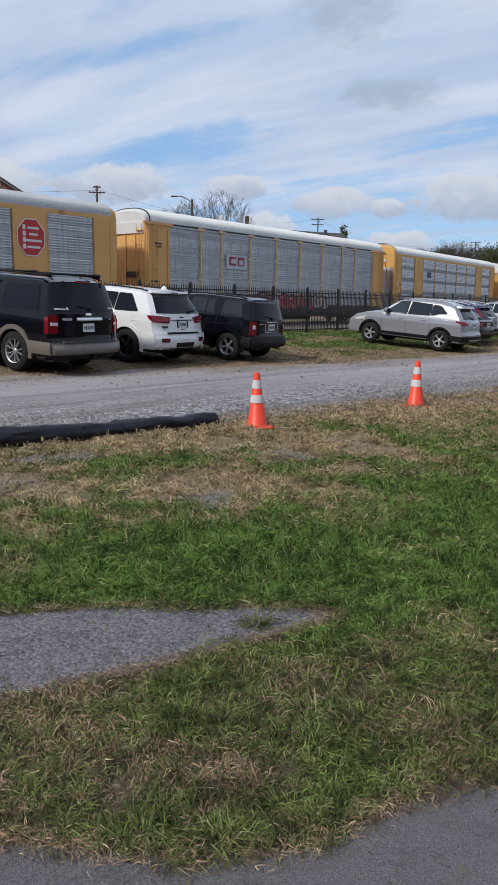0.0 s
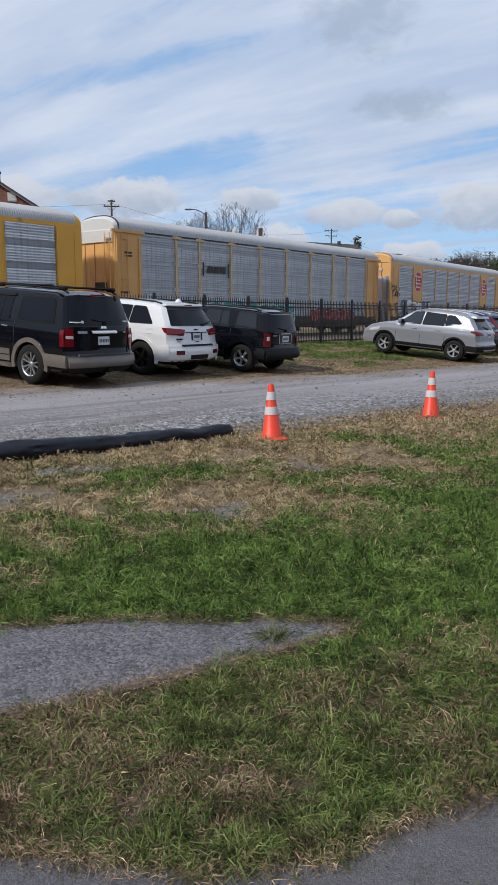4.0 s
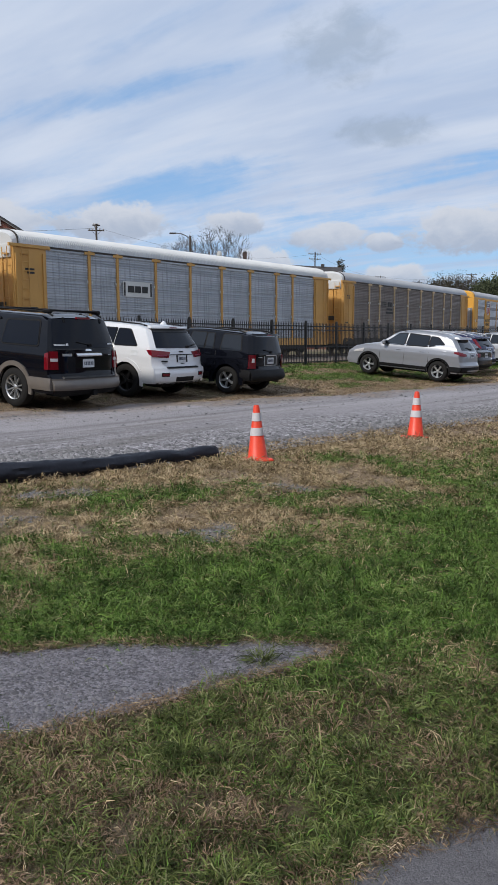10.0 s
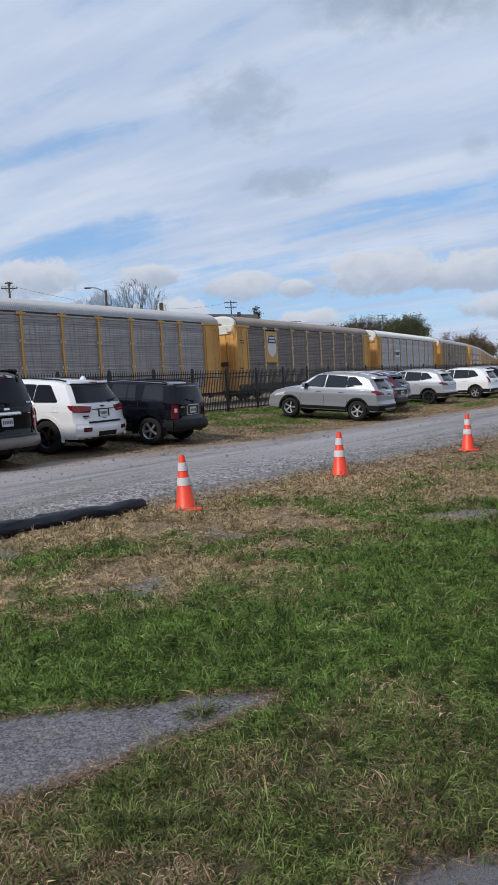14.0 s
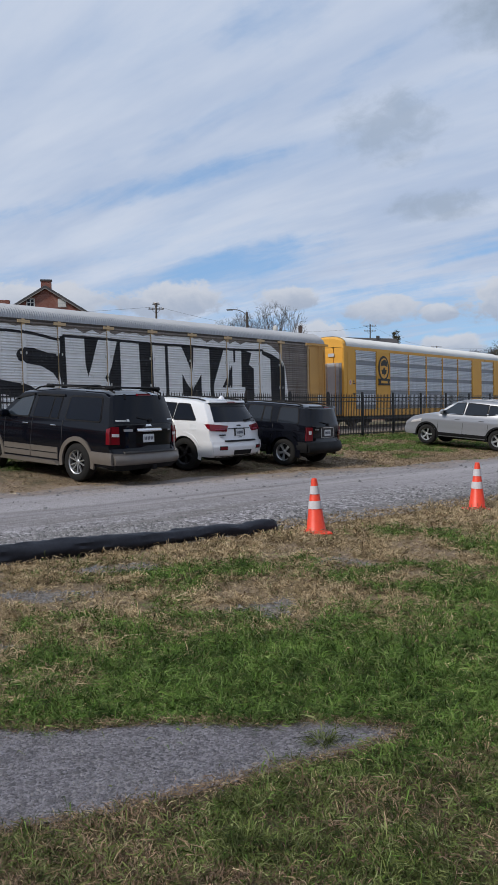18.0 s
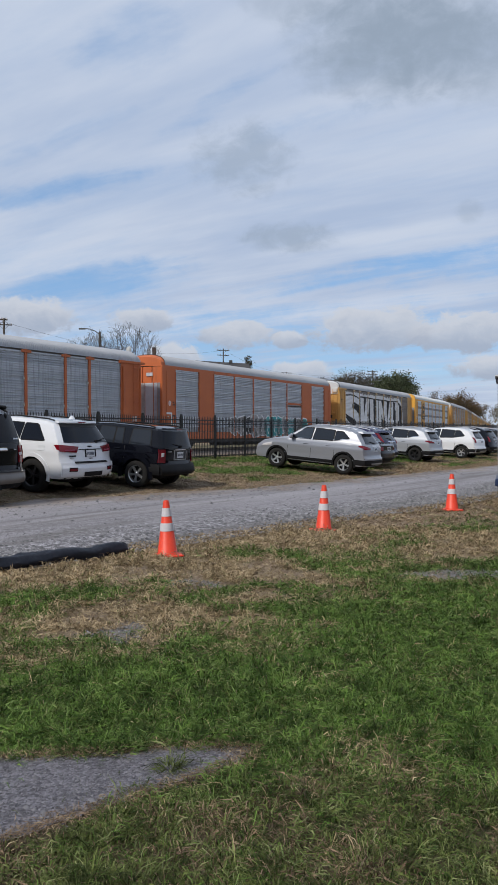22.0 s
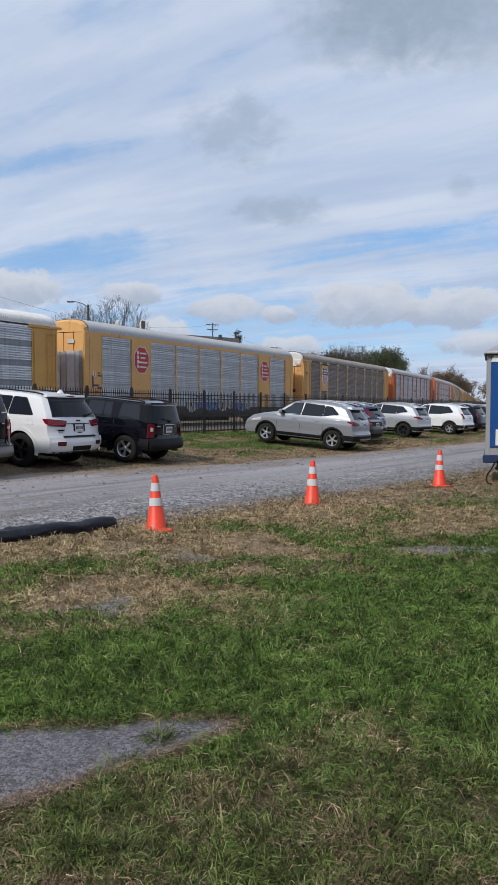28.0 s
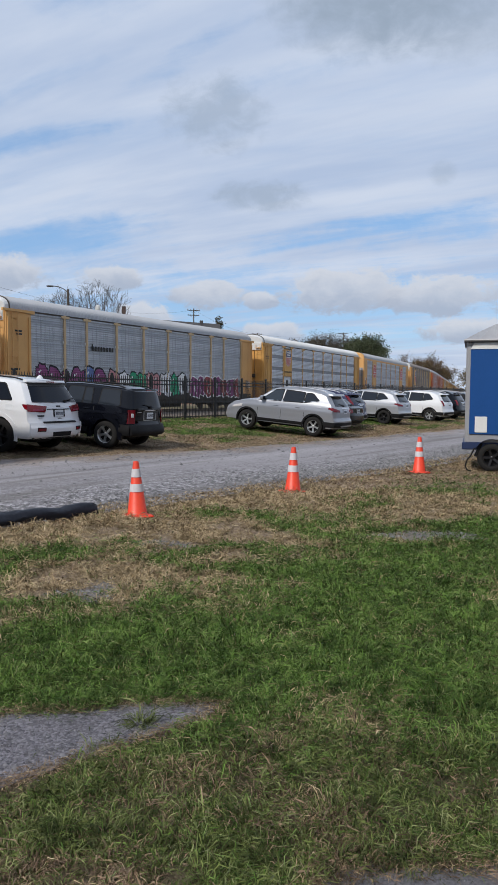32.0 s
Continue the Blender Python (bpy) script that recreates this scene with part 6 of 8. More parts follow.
def large_black_suv():
    c = Car("black full-size SUV with taupe sills, parked nose to the fence", 5.25, 2.0, 1.95,
            [(0, 1.86), (0.5, 1.93), (2.2, 1.95), (3.2, 1.88), (4.0, 1.32), (4.35, 1.22), (5.05, 1.10), (5.25, 0.98)],
            [(0.3, 0.10), (0.42, 0.0), (0.68, 0.0), (0.72, 0.06), (1.2, 0.09), (1.3, 0.11), (1.86, 0.27)], 1.24, "paint_black", (1.20, 4.22), 0.405, "twin", z0=0.36, tumble=0.79,
            m=car_at(-3.29, 15.98, 147.3, 3.7, 0.14), name="suv")
    g, t, s = M["glass"], M["trim"], M["sill"]
    c.pane([(0.52, 1.30), (1.60, 1.30), (1.56, 1.77), (0.60, 1.78)], g, r=0.07)
    c.pane([(1.86, 1.30), (2.10, 1.30), (2.06, 1.74), (1.84, 1.74)], g, r=0.03, grow=0.025)
    c.pane([(2.14, 1.30), (2.70, 1.30), (2.62, 1.75), (2.10, 1.75)], g, r=0.03, grow=0.025)
    c.pane([(2.86, 1.30), (3.72, 1.30), (3.50, 1.48), (3.14, 1.74), (2.80, 1.75)], M["glass_light"], r=0.04)
    for q in ((1.76, 2.72), (2.78, 3.40)):
        c.side("rain_guard", [(q[0], 1.775), (q[1], 1.765 if q[1] < 3 else 1.66), (q[1] - 0.10, 1.81 if q[1] < 3 else 1.72), (q[0] + 0.02, 1.815)], t, 0.03, 0.03, n=4)
    c.back("rear_window", [(0.87, 1.27), (-0.87, 1.27), (-0.755, 1.84), (0.755, 1.84)], g, 0.012)
    c.back("tailgate_gap", [(0.80, 1.235), (-0.80, 1.235), (-0.80, 1.25), (0.80, 1.25)], M["black"], 0.004)
    c.back("brake_light", [(0.19, 1.845), (-0.19, 1.845), (-0.19, 1.885), (0.19, 1.885)], M["light_red"], 0.04, 0.05)
    for y in (0.52, -0.52):
        c.back("hinge", [(y + 0.02, 1.77), (y - 0.02, 1.77), (y - 0.02, 1.87), (y + 0.02, 1.87)], t, 0.026, 0.03, 3)
    c.tail_lamp([(0.965, 0.84), (0.79, 0.84), (0.79, 1.20), (0.945, 1.20)], [(0.09, 0.84), (0.29, 0.84), (0.30, 1.16), (0.13, 1.20)])
    for sy in (1, -1):
        c.back("reverse_light", [(sy * 0.87 + 0.07, 1.00), (sy * 0.87 - 0.07, 1.00), (sy * 0.87 - 0.07, 1.06), (sy * 0.87 + 0.07, 1.06)], M["light_clear"], 0.022, 0.02, 4)
        c.back("lamp_shade", [(sy * 0.85 + 0.105, 0.665), (sy * 0.85 - 0.105, 0.665), (sy * 0.85 - 0.09, 0.835), (sy * 0.85 + 0.105, 0.835)], c.paint, 0.016, 0.02, 4)
    c.back("bumper", [(0.93, 0.42), (-0.93, 0.42), (-0.97, 0.66), (0.97, 0.66)], s, 0.03, 0.06, 12, bulge=0.05)
    c.side("bumper", [(0.02, 0.42), (0.70, 0.42), (0.79, 0.67), (0.04, 0.67)], s, 0.022, 0.04, bulge=0.022)
    c.back("bumper_valance", [(0.86, 0.31), (-0.86, 0.31), (-0.92, 0.43), (0.92, 0.43)], t, 0.03, 0.06)
    c.back("bumper_step", [(0.74, 0.655), (-0.74, 0.655), (-0.72, 0.70), (0.72, 0.70)], M["black"], 0.045, 0.06)
    for x0, x1 in ((1.80, 2.72), (2.74, 3.68)):
        c.side("side_cladding", [(x0, 0.42), (x1, 0.42), (x1, 0.67), (x0, 0.67)], s, 0.02, 0.04)
        c.side("cladding_groove", [(x0 + 0.02, 0.535), (x1 - 0.02, 0.535), (x1 - 0.02, 0.555), (x0 + 0.02, 0.555)], t, 0.024, 0.02, n=4)
    c.side("running_board", [(1.72, 0.30), (3.74, 0.30), (3.64, 0.38), (1.82, 0.38)], s, 0.12, 0.22)
    for wx in (1.20, 4.22):
        c.arch(wx, 0.405, s, 0.085, 0.026)
    c.back("chrome_strip", [(0.36, 1.09), (-0.36, 1.09), (-0.36, 1.17), (0.36, 1.17)], M["chrome"], 0.03, 0.03, bulge=0.03)
    c.back("name_bar", [(0.68, 1.105), (0.46, 1.105), (0.46, 1.155), (0.68, 1.155)], M["rim"], 0.016)
    c.back("badge", [(0.09, 1.205), (-0.09, 1.205), (-0.07, 1.25), (0.07, 1.25)], M["chrome"], 0.02)
    c.back("badge", [(-0.62, 1.11), (-0.70, 1.11), (-0.70, 1.13), (-0.62, 1.13)], M["rim"], 0.014)
    c.back("sticker", [(0.84, 1.315), (0.60, 1.315), (0.60, 1.338), (0.84, 1.338)], M["plate"], 0.020, 0.006)
    c.back("sticker", [(0.58, 1.31), (0.53, 1.31), (0.53, 1.36), (0.58, 1.36)], M["plate"], 0.020, 0.006)
    c.back("sticker", [(-0.62, 1.33), (-0.80, 1.33), (-0.80, 1.36), (-0.62, 1.36)], M["plate"], 0.020, 0.006)
    c.plate(0.0, 0.955, 0.32, 0.17)
    c.wiper(-0.05, 0.30, 1.33)
    c.mirror(3.62, 1.33, c.paint)
    c.rails(0.40, 3.0, t, 0.075)
    for x in (0.55, 2.45):
        part("cross_bar", Geo().box((x, 0, 2.0), (0.14, 1.38, 0.04), bevel=0.015), t, c.ob)
        for sy in (1, -1):
            part("bar_foot", Geo().box((x, sy * 0.68, 1.985), (0.24, 0.10, 0.09), bevel=0.03), t, c.ob)
    for x in (1.70, 2.73, 3.70):
        c.seam(x, 0.45, x - 0.02, 1.26)
    for x in (1.96, 2.92):
        c.handle(x, 1.14, M["chrome"])
    part("tow_hitch", Geo().box((0.02, -0.1, 0.35), (0.16, 0.12, 0.10), bevel=0.01).box((0.12, 0, 0.38), (0.1, 0.6, 0.07)), t, c.ob)
    part("exhaust", Geo().rod((0.05, -0.62, 0.38), (0.6, -0.62, 0.40), 0.035, n=10), M["steel"], c.ob)


def white_suv():
    c = Car("white mid-size SUV with dark windows and black wheels", 4.82, 1.94, 1.78,
            [(0, 1.68), (0.45, 1.73), (1.8, 1.78), (2.7, 1.71), (3.65, 1.20), (4.1, 1.12), (4.7, 1.0), (4.82, 0.88)],
            [(0.3, 0.14), (0.42, 0.03), (0.62, 0.0), (0.74, 0.03), (0.80, 0.07), (1.05, 0.10), (1.20, 0.15), (1.68, 0.47)], 1.16, "paint_white", (1.02, 3.93), 0.40, "five", "rim_dark", z0=0.37, tumble=0.77,
            m=car_at(-1.56, 18.60, 147.4, 3.3, 0.165), name="suv")
    g, t = M["glass"], M["trim"]
    c.pane([(0.70, 1.24), (1.42, 1.23), (1.38, 1.61), (1.02, 1.60)], g, r=0.05, grow=0.022)
    c.pane([(1.48, 1.23), (2.32, 1.22), (2.24, 1.63), (1.44, 1.61)], g, r=0.03, grow=0.022)
    c.pane([(2.40, 1.22), (3.26, 1.22), (3.02, 1.40), (2.72, 1.61), (2.36, 1.63)], M["glass_mid"], r=0.03, grow=0.022)
    c.back("rear_window", [(0.80, 1.21), (-0.80, 1.21), (-0.66, 1.63), (0.66, 1.63)], g, 0.012)
    c.back("spoiler", [(0.71, 1.655), (-0.71, 1.655), (-0.70, 1.715), (0.70, 1.715)], c.paint, 0.075, 0.10, bulge=0.02)
    # black strip laid below the spoiler as its painted shade
    c.back("spoiler_shade", [(0.66, 1.57), (-0.66, 1.57), (-0.68, 1.65), (0.68, 1.65)], M["black"], 0.02, 0.03)
    c.back("brake_light", [(0.14, 1.665), (-0.14, 1.665), (-0.14, 1.69), (0.14, 1.69)], M["light_red"], 0.098, 0.02)
    c.tail_lamp([(0.945, 1.00), (0.50, 0.98), (0.42, 1.12), (0.925, 1.16)], [(0.10, 1.00), (0.30, 1.05), (0.40, 1.155), (0.12, 1.16)])
    for sy in (1, -1):
        c.back("lamp_lens", [(sy * 0.70 + 0.14, 1.02), (sy * 0.70 - 0.14, 1.02), (sy * 0.70 - 0.14, 1.05), (sy * 0.70 + 0.14, 1.05)], M["sign_red"], 0.022, 0.02, 4)
        c.back("bumper_reflector", [(sy * 0.68 + 0.10, 0.56), (sy * 0.68 - 0.10, 0.56), (sy * 0.68 - 0.10, 0.62), (sy * 0.68 + 0.10, 0.62)], M["light_red"], 0.052, 0.03, 4)
        c.back("reflector_recess", [(sy * 0.68 + 0.115, 0.545), (sy * 0.68 - 0.115, 0.545), (sy * 0.68 - 0.115, 0.64), (sy * 0.68 + 0.115, 0.64)], t, 0.044, 0.03, 4)
    c.back("bumper", [(0.93, 0.40), (-0.93, 0.40), (-0.955, 0.74), (0.955, 0.74)], c.paint, 0.016, 0.05, 14, bulge=0.022)
    c.side("bumper", [(0.02, 0.42), (0.50, 0.40), (0.52, 0.74), (0.05, 0.74)], c.paint, 0.012, 0.03, bulge=0.01)
    c.back("bumper_lip", [(0.60, 0.735), (-0.60, 0.735), (-0.58, 0.775), (0.58, 0.775)], t, 0.036, 0.04)
    c.back("tow_cover", [(0.30, 0.42), (-0.34, 0.42), (-0.36, 0.53), (0.32, 0.53)], t, 0.05, 0.04)
    c.back("bumper_fold", [(0.86, 0.525), (-0.86, 0.525), (-0.86, 0.54), (0.86, 0.54)], M["plate"], 0.042, 0.02, 8)
    c.back("bumper_valance", [(0.80, 0.35), (-0.80, 0.35), (-0.86, 0.40), (0.86, 0.40)], t, 0.0, 0.06)
    c.side("side_skirt", [(1.52, 0.37), (3.42, 0.37), (3.42, 0.47), (1.52, 0.47)], c.paint, 0.016, 0.04)
    for wx in (1.02, 3.93):
        c.arch(wx, 0.40, c.paint, 0.075, 0.022)
    c.side("fuel_flap", [(0.66, 1.00), (0.86, 1.00), (0.86, 1.13), (0.66, 1.13)], M["plate"], 0.004, 0.01)
    c.back("badge", [(0.07, 1.105), (-0.07, 1.105), (-0.07, 1.135), (0.07, 1.135)], t, 0.014)
    c.back("badge", [(0.72, 0.885), (0.54, 0.885), (0.54, 0.915), (0.72, 0.915)], t, 0.014)
    c.back("badge", [(0.70, 0.845), (0.60, 0.845), (0.60, 0.865), (0.70, 0.865)], M["rim"], 0.014)
    c.back("badge", [(0.05, 0.83), (-0.08, 0.83), (-0.08, 0.845), (0.05, 0.845)], t, 0.014)
    c.back("tailgate_crease", [(0.42, 1.045), (-0.42, 1.045), (-0.42, 1.06), (0.42, 1.06)], t, 0.014)
    c.back("plate_recess", [(0.20, 0.87), (-0.22, 0.87), (-0.22, 1.04), (0.20, 1.04)], t, 0.008)
    c.plate(0.0, 0.955)
    c.wiper(-0.30, -0.66, 1.24)
    c.mirror(3.2, 1.22, c.paint)
    c.rails(0.6, 2.9, M["trim"], 0.03, 0.93)
    part("aerial", Geo().lathe([(0.09, 0), (0.05, 0.06), (0.01, 0.09)], 10, Matrix.Translation((0.68, 0, 1.74))), c.paint, c.ob)
    for x in (1.43, 2.38, 3.34):
        c.seam(x, 0.5, x - 0.03, 1.19)
    for x in (1.62, 2.54):
        c.handle(x, 1.06, c.paint)
    part("exhaust", Geo().rod((0.0, -0.72, 0.44), (0.5, -0.72, 0.44), 0.05, n=12), M["chrome"], c.ob)


def small_black_suv():
    c = Car("small boxy black SUV with grey wheels beside the grass", 4.41, 1.76, 1.66,
            [(0, 1.59), (0.4, 1.63), (1.8, 1.66), (2.55, 1.62), (3.1, 1.13), (3.25, 1.12), (4.1, 1.06), (4.33, 1.0), (4.41, 0.90)],
            [(0.3, 0.10), (0.40, 0.0), (0.62, 0.0), (0.70, 0.05), (1.08, 0.06), (1.14, 0.08), (1.6, 0.20)], 1.09, "paint_black", (0.86, 3.49), 0.36, "five", z0=0.36, tumble=0.83,
            m=car_at(0.60, 20.52, 148.0, 4.2, 0.115), name="suv")
    g, t = M["glass_mid"], M["trim"]
    c.pane([(0.46, 1.13), (1.10, 1.13), (1.06, 1.53), (0.52, 1.53)], g, r=0.06)
    c.pane([(1.34, 1.13), (1.60, 1.13), (1.57, 1.53), (1.36, 1.53)], g, r=0.03, grow=0.022)
    c.pane([(1.65, 1.13), (2.16, 1.13), (2.08, 1.54), (1.61, 1.54)], g, r=0.04, grow=0.022)
    c.pane([(2.30, 1.13), (2.94, 1.13), (2.78, 1.34), (2.52, 1.53), (2.26, 1.54)], M["glass_light"], r=0.04, grow=0.022)
    c.back("rear_window", [(0.70, 1.11), (-0.70, 1.11), (-0.62, 1.50), (0.62, 1.50)], M["glass"], 0.012)
    c.back("tailgate_gap", [(0.68, 1.075), (-0.68, 1.075), (-0.68, 1.088), (0.68, 1.088)], M["black"], 0.006)
    c.back("spoiler", [(0.62, 1.545), (-0.62, 1.545), (-0.61, 1.60), (0.61, 1.60)], c.paint, 0.06, 0.08)
    c.back("brake_light", [(0.12, 1.555), (-0.12, 1.555), (-0.12, 1.58), (0.12, 1.58)], M["light_red"], 0.07, 0.02)
    c.tail_lamp([(0.875, 0.70), (0.67, 0.70), (0.67, 1.05), (0.86, 1.05)], [(0.07, 0.70), (0.17, 0.70), (0.18, 1.05), (0.09, 1.05)])
    for sy in (1, -1):
        c.back("reverse_light", [(sy * 0.76 + 0.035, 0.86), (sy * 0.76 - 0.035, 0.86), (sy * 0.76 - 0.035, 0.96), (sy * 0.76 + 0.035, 0.96)], M["light_clear"], 0.024, 0.02, 3)
    c.back("bumper", [(0.84, 0.38), (-0.84, 0.38), (-0.875, 0.66), (0.875, 0.66)], t, 0.035, 0.06, 12, bulge=0.055)
    c.side("bumper", [(0.02, 0.38), (0.40, 0.38), (0.46, 0.66), (0.03, 0.66)], t, 0.03, 0.04, bulge=0.02)
    c.side("side_cladding", [(1.34, 0.38), (3.02, 0.38), (3.02, 0.52), (1.34, 0.52)], t, 0.025, 0.04)
    c.side("rubbing_strip", [(1.36, 0.66), (3.00, 0.66), (3.00, 0.73), (1.36, 0.73)], c.paint, 0.02, 0.03)
    for wx in (0.86, 3.49):
        # squared flares with a flat top
        c.arch(wx, 0.36, c.paint, 0.12, 0.045)
        c.side("arch_flare", [(wx - 0.42, 0.80), (wx + 0.44, 0.80), (wx + 0.30, 0.91), (wx - 0.30, 0.91)], c.paint, 0.042, 0.05)
    c.back("plate_recess", [(0.28, 0.78), (-0.28, 0.78), (-0.31, 1.03), (0.31, 1.03)], M["black"], 0.006, 0.01)
    c.back("tailgate_handle", [(0.26, 1.025), (-0.26, 1.025), (-0.26, 1.05), (0.26, 1.05)], M["chrome"], 0.02, 0.02)
    for y in (0.31, -0.31):
        c.back("plate_frame", [(y + 0.012, 0.78), (y - 0.012, 0.78), (y - 0.012, 1.03), (y + 0.012, 1.03)], M["rim"], 0.012, 0.01, 2)
    c.back("plate_frame", [(0.31, 0.77), (-0.31, 0.77), (-0.31, 0.785), (0.31, 0.785)], M["rim"], 0.012, 0.01, 3)
    c.back("badge", [(0.58, 0.98), (0.42, 0.98), (0.42, 1.0), (0.58, 1.0)], M["rim"], 0.014)
    c.plate(0.0, 0.90)
    c.wiper(0.0, 0.34, 1.13)
    c.mirror(2.92, 1.16, c.paint)
    c.rails(0.45, 2.4, t, 0.04, 0.90)
    for x in (1.26, 2.22, 3.02):
        c.seam(x, 0.5, x - 0.02, 1.09)
    for x in (1.46, 2.38):
        c.handle(x, 1.0, c.paint)
    part("exhaust", Geo().rod((0.05, -0.5, 0.33), (0.5, -0.5, 0.36), 0.03, n=10), M["steel"], c.ob)


def crossover(label, paint, m, H=1.70, L=4.6, W=1.845, rim="rim", spokes="five", lamp="wide", k=1.0, plate_z=0.95):
    c = Car(label, L, W, H,
            [(0, H - 0.17), (0.45, H - 0.08), (1.2, H - 0.02), (1.8, H), (2.55, H - 0.07), (3.36, 1.17 * k), (3.85, 1.10 * k), (4.4 * L / 4.6, 0.99), (L, 0.84)],
            [(0.3, 0.14), (0.42, 0.02), (0.62, 0.0), (0.68, 0.06), (0.98, 0.10), (1.08, 0.14), (H - 0.1, 0.55)], 1.08 * k, paint, (0.95, 0.95 + 2.66), 0.355, spokes, rim, z0=0.33, tumble=0.76, m=m)
    g, t = M["glass_mid"], M["trim"]
    b = 1.08 * k
    c.pane([(0.80, b + 0.22), (1.36, b + 0.10), (1.33, H - 0.19), (1.10, H - 0.20)], g, r=0.05)
    c.pane([(1.42, b + 0.10), (2.20, b + 0.08), (2.12, H - 0.15), (1.40, H - 0.18)], g, r=0.03)
    c.pane([(2.28, b + 0.08), (3.12, b + 0.08), (2.92, b + 0.20), (2.58, H - 0.17), (2.24, H - 0.14)], M["glass_light"], r=0.03)
    c.side("sill_strip", [(0.84, b + 0.155), (3.20, b + 0.035), (3.20, b + 0.05), (0.84, b + 0.172)], M["chrome"] if lamp == "wide" else t, 0.01, 0.012)
    c.back("rear_window", [(0.70, b + 0.05), (-0.70, b + 0.05), (-0.56, H - 0.22), (0.56, H - 0.22)], g)
    c.back("spoiler", [(0.62, H - 0.20), (-0.62, H - 0.20), (-0.60, H - 0.14), (0.60, H - 0.14)], c.paint, 0.16, 0.17)
    if lamp == "wide":
        c.tail_lamp([(0.88, 0.94), (0.52, 0.93), (0.52, 1.00), (0.88, 1.08)], [(0.10, 0.94), (0.42, 1.02), (0.42, 1.07), (0.12, 1.08)])
    elif lamp == "tall":
        c.tail_lamp([(0.88, 0.98), (0.70, 0.98), (0.66, 1.40), (0.78, 1.42)], [(0.10, 0.98), (0.26, 0.98), (0.42, 1.38), (0.30, 1.42)])
    else:
        c.tail_lamp([(0.92, 0.90), (0.80, 0.90), (0.78, 1.20), (0.90, 1.22)], [(0.08, 0.90), (0.18, 0.90), (0.22, 1.20), (0.12, 1.22)])
    c.back("bumper", [(0.86, 0.37), (-0.86, 0.37), (-0.88, 0.56), (0.88, 0.56)], t, 0.03, 0.05)
    c.back("bumper_strip", [(0.5, 0.40), (-0.5, 0.40), (-0.6, 0.46), (0.6, 0.46)], M["paint_silver"], 0.045, 0.03)
    c.side("bumper", [(0.02, 0.37), (0.55, 0.37), (0.52, 0.56), (0.03, 0.56)], t, 0.016, 0.03)
    c.side("side_cladding", [(1.38, 0.36), (3.18, 0.36), (3.18, 0.47), (1.38, 0.47)], t, 0.02, 0.04)
    for wx in (0.95, 3.61):
        c.arch(wx, 0.355, t if lamp != "sedan" else c.paint, 0.05, 0.015)
    c.plate(0.0, plate_z)
    c.back("chrome_strip", [(0.34, plate_z + 0.10), (-0.34, plate_z + 0.10), (-0.34, plate_z + 0.13), (0.34, plate_z + 0.13)], M["chrome"], 0.016)
    c.mirror(3.0, b + 0.12, c.paint)
    c.rails(0.6, 2.4, M["paint_silver"], 0.035, 0.95)
    for x in (1.35, 2.26, 3.2):
        c.seam(x, 0.45, x - 0.03, b + 0.02)
    for x in (1.58, 2.46):
        c.handle(x, b - 0.10, c.paint)
    c.side("fuel_flap", [(0.70, 0.95), (0.86, 0.95), (0.86, 1.09), (0.70, 1.09)], c.paint, 0.004, 0.01)
    c.side("head_light", [(L - 0.75, 0.80), (L - 0.32, 0.74), (L - 0.36, 0.82), (L - 0.78, 0.92)], M["light_clear"], 0.012, 0.03)
    c.wiper(0.0, 0.34, b + 0.08)
    return c


large_black_suv()
white_suv()
small_black_suv()
crossover("silver compact crossover parked on the sloping grass verge", "paint_silver", car_at(7.86, 26.87, 144.6, 4.9, 0.035))


def row_car(s, u, yaw, pitch):
    x, y = plan(s, u)
    return car_at(x, y, yaw, pitch)


def sedan(m):
    c = Car("low black saloon car between taller cars", 4.6, 1.80, 1.45,
            [(0, 1.02), (0.45, 1.06), (0.9, 1.28), (1.5, 1.43), (2.3, 1.45), (2.9, 1.32), (3.5, 1.0), (4.3, 0.86), (4.6, 0.70)],
            [(0.3, 0.12), (0.42, 0.0), (0.66, 0.0), (0.72, 0.04), (1.1, 0.08)], 0.96, "paint_dark", (0.98, 3.66), 0.33, "five", z0=0.27, tumble=0.72, m=m)
    c.side("side_window", [(0.95, 1.0), (1.9, 1.0), (1.9, 1.34), (1.4, 1.32)], M["glass"])
    c.side("side_window", [(1.98, 1.0), (3.1, 1.0), (2.6, 1.33), (1.98, 1.35)], M["glass"])
    c.tail_lamp([(0.86, 0.74), (0.55, 0.76), (0.55, 0.90), (0.85, 0.92)], [(0.10, 0.74), (0.32, 0.78), (0.32, 0.90), (0.12, 0.92)])
    c.plate(0.0, 0.82)
    c.back("bumper", [(0.84, 0.33), (-0.84, 0.33), (-0.84, 0.46), (0.84, 0.46)], M["trim"], 0.02, 0.04)
    for wx in (0.98, 3.66):
        c.arch(wx, 0.33, c.paint, 0.04, 0.008)
    c.mirror(2.95, 1.02, c.paint)


sedan(row_car(29.8, 11.9, 141, 4))
crossover("dark blue crossover with tall red tail lights", "paint_blue", row_car(32.0, 12.6, 140, 4), H=1.66, L=4.53, W=1.82, lamp="tall")
crossover("pale grey crossover with black cladding on the verge", "paint_grey", row_car(37.2, 12.2, 139.2, 3), H=1.70, lamp="wide", rim="rim_dark")
crossover("white three-row SUV with silver wheels on the verge", "paint_white", row_car(43.7, 11.8, 139, 2), H=1.75, L=4.98, W=1.975, lamp="post")
crossover("black SUV parked beyond a white one", "paint_black", row_car(48.3, 12.2, 138, 2), H=1.78, L=4.9, W=1.95, lamp="post")
